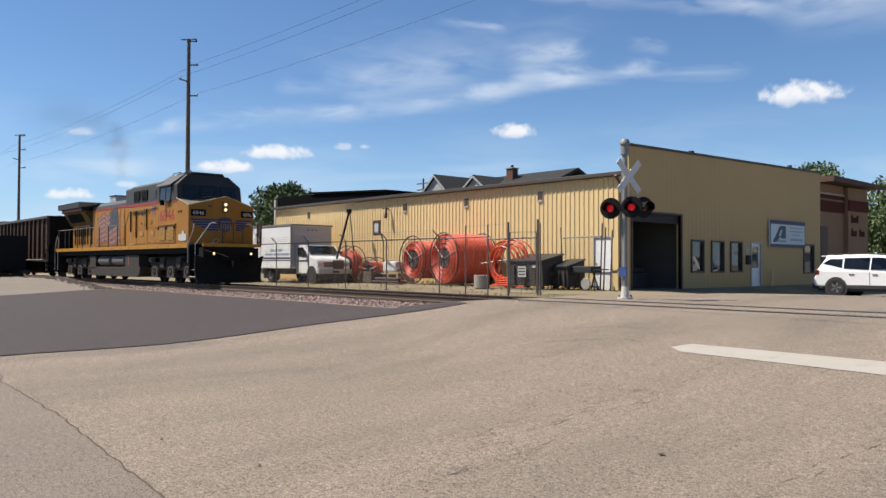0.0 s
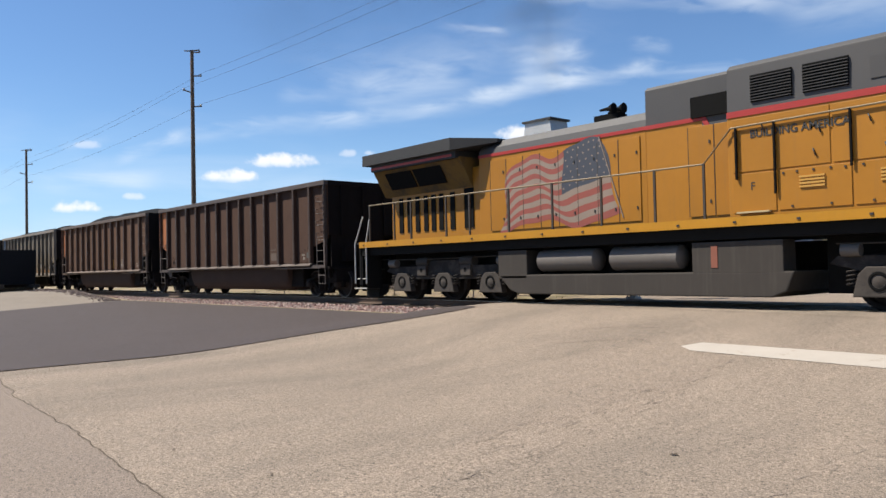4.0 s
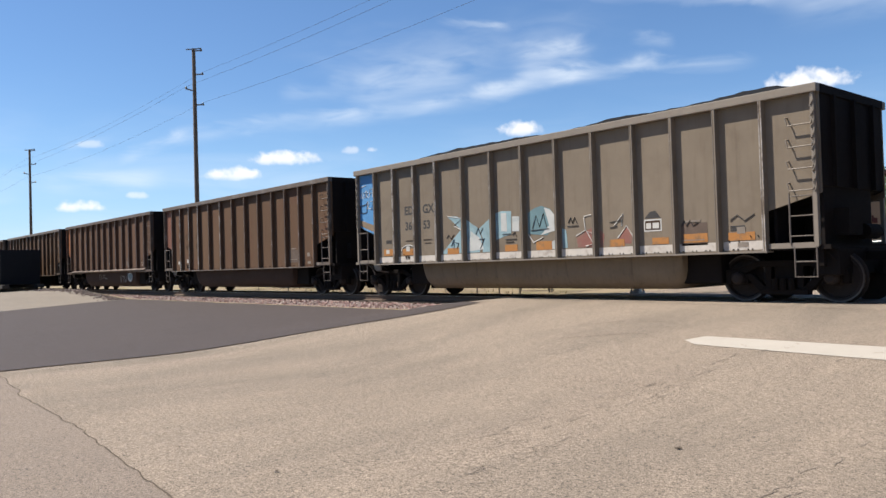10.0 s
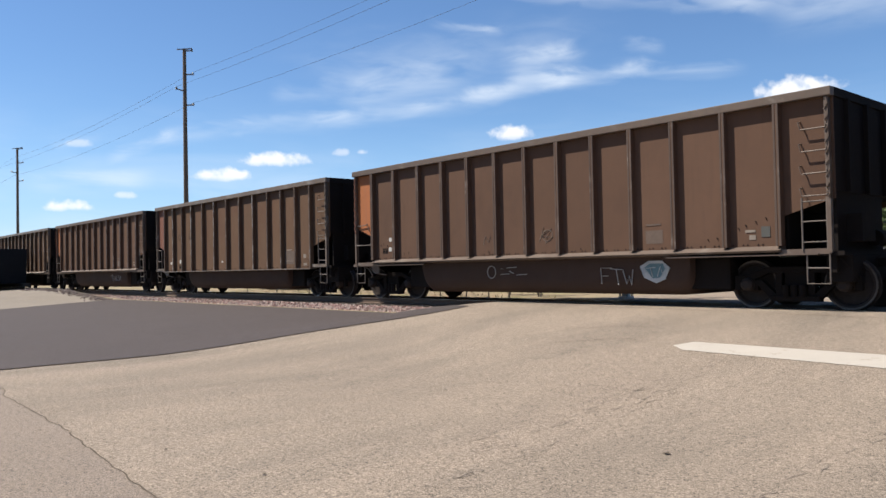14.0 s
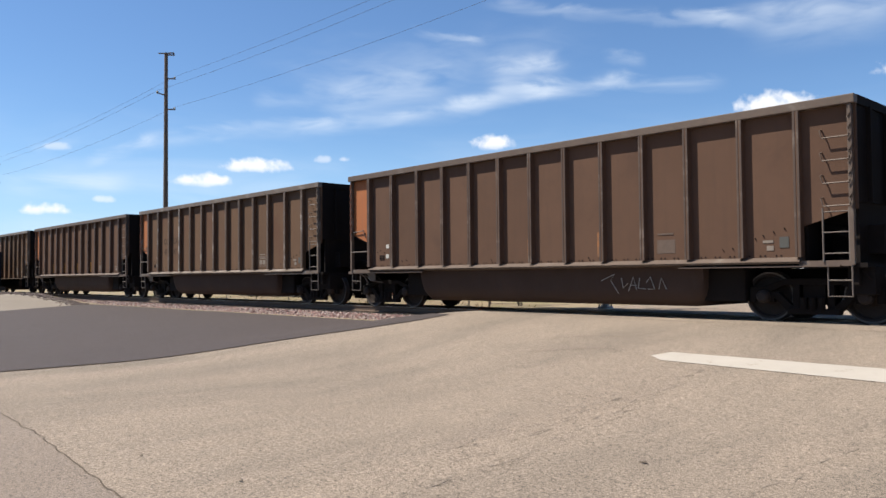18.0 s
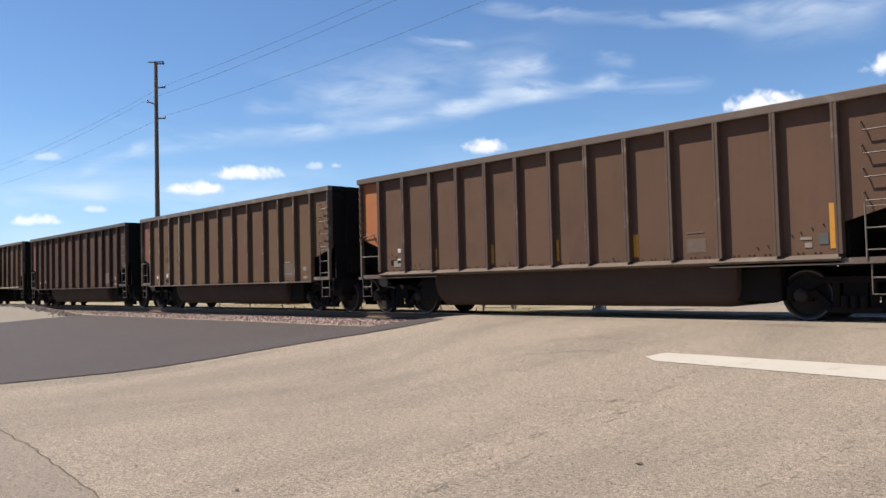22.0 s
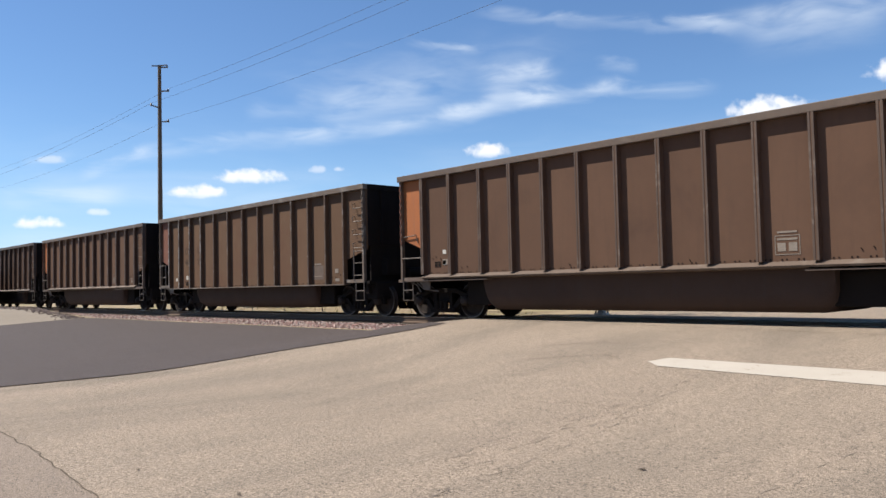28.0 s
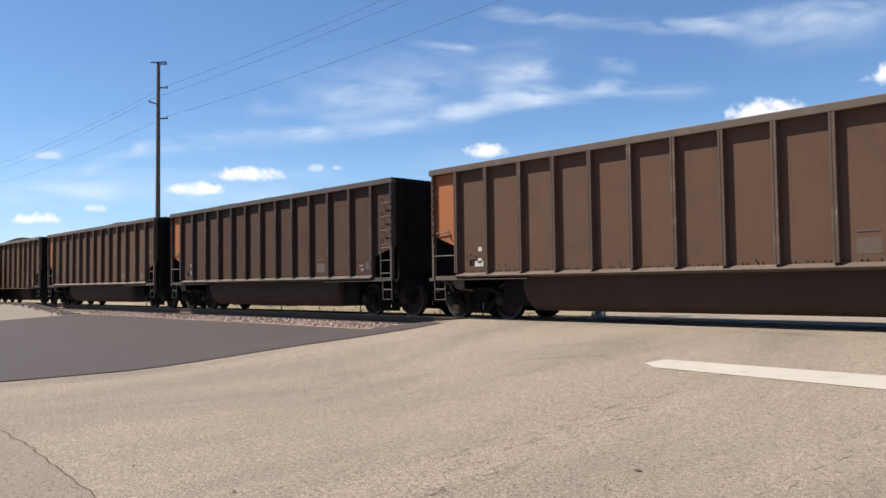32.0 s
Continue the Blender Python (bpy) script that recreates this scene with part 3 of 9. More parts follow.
RIBS_B = [x - HX for x in (1.06, 2.02, 3.0, 3.98, 5.08, 6.19, 7.30, 8.41, 9.52, 10.62, 11.60, 12.58, 13.54)]
RIBS = [x - HX for x in (1.00, 2.07, 3.19, 4.22, 5.245, 6.27, 7.30, 8.33, 9.355, 10.38, 11.41, 12.53, 13.60)]
AXLE = 0.91                            # half the wheelbase of a bogie
WHEEL_R = 0.47


def wheelset_geo(r, half=0.755):
    g = Geo()
    for s in (-1, 1):
        o = s * half
        g.lathe([(0.0, o + s * 0.02), (0.09, o + s * 0.05), (0.12, o + s * 0.05), (0.16, o), (r * 0.78, o - s * 0.02), (r * 0.84, o + s * 0.05), (r, o + s * 0.055),
                 (r + 0.003, o - s * 0.04), (r + 0.028, o - s * 0.055), (r + 0.028, o - s * 0.08), (r * 0.84, o - s * 0.08), (0.12, o - s * 0.07), (0.0, o - s * 0.07)], (0, 0, 0), "y", 28)
    return g.cyl((0, -half, 0), (0, half, 0), 0.08, 12)


def bogie(parent, x, r=WHEEL_R, wheelsets=None):
    """A three-piece freight bogie at x."""
    b = part("bogie_frame", lambda: Geo().box(-0.2, -1.0, 0.42, 0.2, 1.0, 0.72).box(-0.32, -0.25, 0.62, 0.32, 0.25, 0.86), M_GRIME, parent, key="bolster", at=(x, 0, 0))
    for s in (-1, 1):
        y = s * 0.99

        def frame_geo():
            g = Geo().prism([(-1.16, 0.55), (-1.14, 0.64), (-0.88, 0.67), (-0.5, 0.81), (0.5, 0.81), (0.88, 0.67), (1.14, 0.64), (1.16, 0.55), (0.80, 0.55), (0.5, 0.69), (-0.5, 0.69), (-0.80, 0.55)], "y", -0.07, 0.07)
            for q in (-1, 1):
                g.prism([(q * 0.80, 0.56), (q * 0.62, 0.56), (q * 0.34, 0.28), (q * 0.44, 0.17)][::q], "y", -0.062, 0.062)
                g.box(min(q * 0.24, q * 0.36), -0.058, 0.24, max(q * 0.24, q * 0.36), 0.058, 0.70)
                g.box(min(q * 1.04, q * 1.155), -0.064, 0.36, max(q * 1.04, q * 1.155), 0.064, 0.56)
                g.box(min(q * 0.70, q * 0.78), -0.064, 0.36, max(q * 0.70, q * 0.78), 0.064, 0.552)
            g.box(-0.45, -0.1, 0.15, 0.45, 0.1, 0.26)
            g.v = [(x * 1.034, y, z) for x, y, z in g.v]
            return g
        side = part("side_frame", frame_geo, M_GRIME, b, key="side_frame", at=(0, y, 0), bevel=0.012)
        for k in (-0.16, 0, 0.16):
            part("spring", lambda: Geo().cyl((0, 0, 0.24), (0, 0, 0.46), 0.065, 10), M_GRIME, side, key="spring", at=(k, s * 0.09, 0))
        for k in (-AXLE, AXLE):
            part("bearing_cap", lambda: Geo().lathe([(0, -0.10), (0.075, -0.10), (0.12, -0.06), (0.13, 0.06)], (0, 0, WHEEL_R), "y", 16), M_WHEEL, side,
                 "greasy bearing cap", key=f"cap{s}", at=pose(k, s * 0.1, 0) @ (pose(0, 0, 0, 0, 0, 180) if s > 0 else Matrix()), smooth=True)
    for k in (-AXLE, AXLE):
        w = part("wheelset", lambda: wheelset_geo(WHEEL_R), M_WHEEL, parent, key="wheelset", at=(x + k, 0, WHEEL_R), smooth=True)
        for s in (-1, 1):
            part("worn_rim", lambda: Geo().lathe([(WHEEL_R - 0.035, 0.0), (WHEEL_R - 0.006, 0.002), (WHEEL_R + 0.002, -0.02)], (0, s * 0.812, 0), "y", 36) if s > 0 else
                 Geo().lathe([(WHEEL_R - 0.035, 0.0), (WHEEL_R - 0.006, -0.002), (WHEEL_R + 0.002, 0.02)], (0, s * 0.812, 0), "y", 36), M_RIMST, w, "bright worn rim", key=f"wornrim{s}", smooth=True)
        if wheelsets is not None:
            wheelsets.append((w, x + k, WHEEL_R))
    return b


def coal_car(k, body="brown", end="orange", bright=(), marks=(), heap=0.62, seed=0):
    """An open bathtub coal car; x forward, origin over the rail at mid length."""
    words = {"brown": "dusty brown", "dark": "dark soot-stained brown", "tan": "sun-bleached tan brown", "grey": "weathered grey graffiti-sprayed"}[body]
    car = thing("coal_car", None, f"{words} ribbed steel coal car heaped with coal", "freight car", "coal train")
    bm, cm = BODY[body], CHORD[body]
    ribs = RIBS_B if end in ("rust", "blue") else RIBS      # two builds of car run in the train
    build = "b" if ribs is RIBS_B else "a"
    car["build"] = build
    foot = 1.0 if build == "b" else 1.20                    # where the panels end on the side sill
    sets = []
    for s in (-1, 1):
        y = s * 1.46
        edges = [-HX + 0.02] + ribs + [HX - 0.02]
        for i in range(14):
            a, b = edges[i], edges[i + 1]
            lo_a = lo_b = foot
            if i == 0:
                lo_a, lo_b = 2.22, 1.86
            if i == 13:
                lo_a, lo_b = 1.74, 2.02
            m, key = bm, f"panel{build}{body}{s}{i}"
            if i == 0:
                m, key = (ENDCOL[end] if end in ENDCOL else bm), f"endpanel{build}{end}{body}{s}"
            mid = (a + b) / 2
            part("side_panel", lambda: Geo().prism([(a - mid, lo_a), (b - mid, lo_b), (b - mid, 3.85), (a - mid, 3.85)], "y", y - 0.018, y + 0.018), m, car,
                 key=key, at=(mid, 0, 0))
        for i, x in enumerate(ribs):
            hot = i in bright and s < 0

            w = 0.034 if build == "b" else 0.056

            def rib_geo():
                return Geo().prism([(-w - 0.006, s * 1.478), (-w, s * 1.610), (w, s * 1.610), (w + 0.006, s * 1.478)], "z", foot, 3.84)

            def face_geo():
                g = Geo().prism([(-w, s * 1.611), (-w + 0.004, s * 1.617), (-0.014, s * 1.617), (-0.010, s * 1.611)], "z", foot, 3.838)
                return g.prism([(0.010, s * 1.611), (0.014, s * 1.617), (w - 0.004, s * 1.617), (w, s * 1.611)], "z", foot, 3.838)
            rib = part("rib", rib_geo, bm, car, key=f"rib{build}{body}{s}", at=(x, 0, 0))
            part("rib_face", face_geo, M_BRIGHT if hot else RIBM[body], rib, "paint worn to bare metal" if hot else "", key=f"ribface{build}{'hot' if hot else body}{s}")
        part("top_chord", lambda: Geo().box(-HX, min(s * 1.45, s * 1.62), 3.83, HX, max(s * 1.45, s * 1.62), 3.99), cm, car, key=f"chord{body}{s}", bevel=0.015)
        def sill_geo():
            if build == "b":
                return Geo().box(-HX + 1.0, min(s * 1.38, s * 1.64), 0.965, HX - 1.0, max(s * 1.38, s * 1.64), 1.0)
            return Geo().prism([(s * 1.38, 1.06), (s * 1.62, 1.085), (s * 1.64, 1.12), (s * 1.49, 1.20), (s * 1.38, 1.20)], "x", -HX + 0.98, HX - 0.98)
        part("side_sill", sill_geo, cm, car, key=f"sill{build}{body}{s}")
        if build == "a":
            for e in (-1, 1):
                part("sill_flange", lambda: Geo().box(-1.55, min(s * 1.36, s * 1.60), 1.02, 1.55, max(s * 1.36, s * 1.60), 1.045), cm, car, key=f"flange{body}{s}", at=(e * (HX - 1.85), 0, 0))
        for e in (-1, 1):
            # corner post, handholds and stirrup of the open end
            x = e * (HX - 0.10)
            part("corner_post", lambda: Geo().box(-0.035, s * 1.53 - 0.05, 1.05, 0.035, s * 1.53 + 0.05, 3.84), cm, car, key=f"post{body}{s}{e}", at=(x, 0, 0))
            if e != s:
                pass
            elif build == "a":
                # one long rail across the open corner
                part("handhold", lambda: Geo().tube([(0, 0, 0), (0.92, 0, 0)], 0.016, 6), M_GRAB, car, "dusty handrail", key="handhold", at=(x - (0.92 if e > 0 else 0), s * 1.57, 1.66))
                part("grab_bracket", lambda: Geo().tube([(0, 0, 0.24), (0.5, 0, 0.27), (0.56, 0, 0.30), (0.62, 0.03, 0.06)], 0.014, 6), M_GRAB, car, key="grabbracket", at=pose(x, s * 1.53, 2.02) if e < 0 else pose(x, s * 1.53, 2.02, 0, 0, 180))
            else:
                part("end_frame", lambda: Geo().tube([(0.50, 0, 1.04), (0.50, 0, 1.98), (0.0, 0, 1.98)], 0.024, 6).tube([(0.0, 0, 1.47), (0.50, 0, 1.47)], 0.016, 6), M_GRAB, car, "dusty ladder frame", key="endframe",
                     at=pose(x, s * 1.54, 0) if e < 0 else pose(x, s * 1.54, 0, 0, 0, 180))
            part("stirrup", lambda: Geo().tube([(-0.2, 0, 1.06), (-0.2, 0, 0.5), (0.2, 0, 0.5), (0.2, 0, 1.06)], 0.016, 6).tube([(-0.2, 0, 0.78), (0.2, 0, 0.78)], 0.014, 6), M_GRAB, car,
                 key="stirrup", at=(x - e * 0.22, s * 1.54, 0))
            part("platform_angle", lambda: Geo().box(-0.46, -0.05, 1.03, 0.46, 0.02, 1.13), cm, car, "dusty edge of the end platform", key=f"platangle{body}", at=(e * (HX - 0.55), s * 1.50, 0))
            part("zigzag_strip", lambda: Geo().tube([(0, 0, 2.05)] + [(0.03 * (-1) ** i, 0, 2.1 + 0.1 * i) for i in range(17)] + [(0, 0, 3.8)], 0.015, 4), ENDCOL["rust"] if end == "orange" and e < 0 else cm, car,
                 key=f"zigzag{end == 'orange' and e < 0}{body}", at=(x, s * 1.59, 0))
        e = -s                                                    # ladder at the right-hand end of each side
        x = e * (HX - 0.36)
        for z in (3.42, 3.02, 2.62, 2.22):
            part("grab_iron", lambda: Geo().tube([(-0.24, 0.10 * -s, 0.02), (-0.24, 0, 0), (-0.20, 0, -0.14), (0.24, 0, -0.14), (0.27, 0, 0), (0.27, 0.10 * -s, 0.02)], 0.014, 6),
                 cm, car, key=f"grab{body}{s}", at=(x, s * 1.58, z))
        part("ladder", lambda: Geo().tube([(-0.22, 0, 1.1), (-0.22, 0, 2.05)], 0.018, 6).tube([(0.22, 0, 1.1), (0.22, 0, 2.05)], 0.018, 6)
             .tube([(-0.22, 0, 1.25), (0.22, 0, 1.25)], 0.012, 6).tube([(-0.22, 0, 1.62), (0.22, 0, 1.62)], 0.012, 6).tube([(-0.22, 0, 1.98), (0.22, 0, 1.98)], 0.012, 6), M_GRAB, car, key="ladder", at=(x, s * 1.56, 0))
    for e in (-1, 1):
        part("end_chord", lambda: Geo().box(-0.07, -1.45, 3.83, 0.07, 1.45, 3.99), M_ENDSHADE, car, key=f"endchord{body}", at=(e * (HX - 0.07), 0, 0))
        part("end_wall", lambda: Geo().box(-0.02, -1.44, 2.15, 0.02, 1.44, 3.84), M_ENDSHADE, car, key=f"endwall{body}", at=(e * (HX - 0.06), 0, 0))
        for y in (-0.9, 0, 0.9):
            part("end_rib", lambda: Geo().box(-0.04, -0.05, 2.15, 0.04, 0.05, 3.84), M_ENDSHADE, car, key=f"endrib{body}", at=(e * (HX - 0.0), y, 0))
        part("slope_sheet", lambda: Geo().prism([(HX - 0.08, 2.18), (HX - 3.3, 1.10), (HX - 3.3, 1.06), (HX - 0.08, 2.13)], "y", -1.44, 1.44), M_ENDSHADE, car,
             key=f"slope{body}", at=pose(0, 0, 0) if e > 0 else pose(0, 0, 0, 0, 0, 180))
        part("end_platform", lambda: Geo().box(-0.62, -1.52, 1.0, 0.62, 1.52, 1.08), M_ENDSHADE if e > 0 else cm, car, key=f"platform{body}{e}", at=(e * (HX - 0.5), 0, 0))
        part("end_sill", lambda: Geo().box(-0.06, -1.42, 0.70, 0.06, 1.42, 1.0).box(-0.5, -0.75, 0.45, -0.1, -0.3, 0.72), M_ENDSHADE, car, "sooty end sill", key="endsill", at=pose(HX - 0.12, 0, 0) if e > 0 else pose(-HX + 0.12, 0, 0, 0, 0, 180))
        part("cut_lever", lambda: Geo().tube([(0, -1.4, 0.95), (0.1, -1.3, 0.80), (0.12, -0.3, 0.86), (0.2, -0.1, 1.0)], 0.014, 5), M_ENDSHADE, car, key=f"lever{body}", at=pose(HX, 0, 0) if e > 0 else pose(-HX, 0, 0, 0, 0, 180))
        part("end_upright", lambda: Geo().box(-0.05, -0.06, 1.08, 0.05, 0.06, 2.0), M_ENDSHADE, car, key=f"upright{body}", at=(e * (HX - 0.55), 0.0, 0))
        if e > 0:
            part("brake_bulkhead", lambda: Geo().box(-0.03, -1.35, 1.08, 0.03, 0.95, 2.25).box(0.03, -0.2, 1.2, 0.3, 0.2, 1.6), M_ENDSHADE, car, "sooty brake gear bulkhead", key="bulkhead", at=(e * (HX - 0.95), 0, 0))
            part("brake_panel", lambda: Geo().box(-0.03, -1.30, 1.08, 0.03, 0.85, 2.2).box(0.03, -0.9, 1.25, 0.30, -0.3, 1.75).box(-0.42, 0.85, 1.08, -0.36, 1.42, 2.2), M_ENDSHADE, car, "sooty brake panel with its valve boxes", key="brakepanel", at=(HX - 0.10, 0, 0))
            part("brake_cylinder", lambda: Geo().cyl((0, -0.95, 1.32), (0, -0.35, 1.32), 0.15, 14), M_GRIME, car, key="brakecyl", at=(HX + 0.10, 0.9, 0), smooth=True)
            part("draft_box", lambda: Geo().box(-0.30, -1.28, 0.52, 0.16, 1.28, 1.02), M_ENDSHADE, car, key="draftbox", at=(HX, 0, 0), bevel=0.03)
        if e < 0:
            # light pipes and levers over the outer wheel
            part("brake_pipe", lambda: Geo().tube([(0.10, -1.30, 0.98), (0.28, -1.34, 1.0), (0.46, -1.32, 0.90), (0.56, -1.28, 0.72)], 0.022, 6), M_GRAB, car, "dusty bent brake pipe", key="brakepipe", at=(-HX, 0, 0))
            part("brake_rod", lambda: Geo().tube([(0.5, -1.36, 0.98), (0.75, -1.34, 0.80), (1.3, -1.30, 0.74)], 0.018, 5).tube([(0.62, -1.36, 0.99), (0.78, -1.36, 0.86)], 0.022, 5), M_GRAB, car, key="brakerod", at=(-HX, 0, 0))
            part("bracket_plate", lambda: Geo().prism([(0.72, 1.0), (1.12, 1.0), (1.12, 0.80), (0.84, 0.80)], "y", -1.44, -1.42), cm, car, "pale bracket plate", key=f"bracketplate{body}", at=(-HX, 0, 0))
            part("train_line_hose", lambda: Geo().tube([(0.06, -0.5, 0.78), (-0.12, -0.5, 0.55), (-0.14, -0.48, 0.38), (0.02, -0.45, 0.26), (0.2, -0.42, 0.22)], 0.026, 6), M_GRIME, car, key="trainhose", at=(-HX, 0, 0), smooth=True)
        part("brake_wheel", lambda: Geo().lathe([(0.24, -0.02), (0.27, 0.0), (0.24, 0.02), (0.21, 0.0), (0.24, -0.02)], (0, 0, 0), "x", 18).box(-0.01, -0.22, -0.02, 0.01, 0.22, 0.02).box(-0.01, -0.02, -0.22, 0.01, 0.02, 0.22),
                  M_GRIME, car, key="brakewheel", at=(e * (HX - 0.25), 0.75, 2.7)) if e < 0 else None
        part("centre_sill", lambda: Geo().box(-1.9, -0.28, 0.72, 1.9, 0.28, 1.0), M_GRIME, car, key="censill", at=(e * (HX - 1.75), 0, 0))
        part("coupler", lambda: Geo().box(-0.45, -0.09, 0.78, 0.25, 0.09, 0.94).box(0.2, -0.16, 0.74, 0.46, 0.14, 0.98), M_GRIME, car, key="coupler",
             at=pose(HX + 0.33, 0, 0) if e > 0 else pose(-HX - 0.33, 0, 0, 0, 0, 180))
        part("air_hose", lambda: Geo().tube([(0, 0.3, 0.8), (0.2, 0.3, 0.55), (0.45, 0.25, 0.42), (0.6, 0.15, 0.5)], 0.022, 6), M_GRIME, car, key="hose",
             at=pose(HX, 0, 0) if e > 0 else pose(-HX, 0, 0, 0, 0, 180))
        bogie(car, HX - 0.98 if e > 0 else -HX + 1.19, wheelsets=sets)
        part("sill_box", lambda: Geo().box(-0.45, -1.12, 0.36, 0.45, 1.12, 1.02), M_ENDSHADE, car, "sooty box between tub and bogie", key="sillbox", at=(e * 4.62, 0, 0), bevel=0.05)

    def tub_geo():
        g = Geo()
        prof = [(-1.34, 1.06), (-1.31, 0.62), (-1.24, 0.40), (-1.06, 0.25), (1.06, 0.25), (1.24, 0.40), (1.31, 0.62), (1.34, 1.06)]
        rows = []
        for x, k in ((-4.26, 0.0), (-4.25, 0.55), (-4.22, 0.78), (-4.13, 0.94), (-4.0, 1.0), (4.02, 1.0), (4.17, 0.94), (4.26, 0.78), (4.30, 0.55), (4.31, 0.0)):
            rows.append([(x, y, 1.06 - (1.06 - z) * k) for y, z in prof])
        v = [p for r in rows for p in r]
        w = len(prof)
        return g.raw(v, [(j * w + i, j * w + i + 1, (j + 1) * w + i + 1, (j + 1) * w + i) for j in range(len(rows) - 1) for i in range(w - 1)])
    part("tub", tub_geo, M_TUBG if body == "grey" else M_TUB, car, "dusty belly tub", key="tubgrey" if body == "grey" else "tub", smooth=True)

    def coal_geo():
        r = random.Random(seed)
        o = r.uniform(0, 90)

        def at(u, v):
            x, y = (u - 0.5) * 2 * (HX - 0.12), (v - 0.5) * 2 * 1.43
            dome = (1 - (2 * v - 1) ** 2) ** 0.7 * (1 - (2 * u - 1) ** 10)
            ripple = 0.65 + 0.5 * noise.noise((x * 0.33 + o, 0, 7))
            z = 3.80 + heap * dome * ripple + 0.05 * dome * noise.noise((x * 3 + o, y * 3, 0)) + 0.025 * noise.noise((x * 9 + o, y * 9, 3))
            return (x, y, z)
        return Geo().grid(110, 16, at)
    part("coal_load", coal_geo, M_COAL, car, "heaped black coal", key=f"coal{seed % 4}{heap}", smooth=False)
    for mk in marks:
        mk(car)
    return car, sets


def placard(x, z, w, h, m=None, name="placard"):
    def put(car):
        part(name, Geo().box(-w / 2, -1.4875, -h / 2, w / 2, -1.480, h / 2), m or M_WHITE, car, at=(x - HX, 0, z))
    return put


def stencil(text, x, z, size, m=None, y=-1.4805):
    def put(car):
        part("stencil", letters(text, size, 0.001, 0.009), m or M_FADED, car, at=(x - HX, y, z))
    return put


def outline(x, z, w, h, m=None):
    """A stencilled data panel: a thin frame with a few bars in it."""
    def put(car):
        g = Geo()
        y0, y1 = -1.4845, -1.480
        t = 0.014
        g.box(-w / 2, y0, -h / 2, w / 2, y1, -h / 2 + t).box(-w / 2, y0, h / 2 - t, w / 2, y1, h / 2).box(-w / 2, y0, -h / 2 + t, -w / 2 + t, y1, h / 2 - t).box(w / 2 - t, y0, -h / 2 + t, w / 2, y1, h / 2 - t)
        for i in range(2):
            g.box(-w * 0.4 + i * w * 0.45, y0, -h * 0.32, -w * 0.4 + i * w * 0.45 + w * 0.33, y1, h * 0.12)
        g.box(-w * 0.4, y0, h * 0.25, w * 0.4, y1, h * 0.36)
        part("data_panel", g, m or M_DATA, car, "pale stencilled data panel", at=(x - HX, 0, z))
    return put


def rivets(car):
    """Small dark bolt heads along the foot of the panels."""
    g = Geo()
    low = 1.045 if car["build"] == "b" else 1.235
    x = 1.15
    while x < 13.4:
        for d in (0.0, 0.09):
            g.box(x + d - HX - 0.013, -1.488, low - 0.013, x + d - HX + 0.013, -1.478, low + 0.013)
        x += 0.30
    tagged(part("bolt_strip", g, M_GRIME, car, "row of dark bolt heads"), kind="stuff")


def flat_shape(pts, m, lift=0.0, name="graffiti"):
    """A thin painted shape on the car's side; pts: metres from the rear end, height."""
    def put(car):
        part(name, Geo().prism([(a - HX, b) for a, b in pts], "y", -1.4815 - lift, -1.4795), m, car)
    return put


def lines(strokes, r, m, y=-1.4825, name="graffiti"):
    """Sprayed lines, each a run of points."""
    def put(car):
        g = Geo()
        for pts in strokes:
            g.tube([(a - HX, y, b) for a, b in pts], r, 4)
        part(name, g, m, car)
    return put


def rect(x0, x1, z0, z1, m, lift=0.0, name="paint_patch"):
    return flat_shape([(x0, z0), (x1, z0), (x1, z1), (x0, z1)], m, lift, name)


def loop(cx, cz, rx, rz, n=14):
    return [(cx + rx * math.cos(2 * math.pi * i / n), cz + rz * math.sin(2 * math.pi * i / n)) for i in range(n + 1)]


def stripe(ribs, i, side, m, w=0.085, z0=1.30, z1=1.78):
    """An upright reflector strip beside rib i (from 1): side -1 before it, 1 behind its shadow."""
    x = ribs[i - 1] + HX + (-0.075 - w / 2 if side < 0 else 0.075 + w / 2)
    return placard(x, (z0 + z1) / 2, w, z1 - z0, m, "reflector_strip")


def ticks(pts):
    """Small dark hooks on the panels."""
    return lines([[(a, b + 0.025), (a + 0.02, b + 0.01), (a + 0.02, b - 0.015)] for a, b in pts], 0.009, M_GRIME, -1.488, "panel_hook")


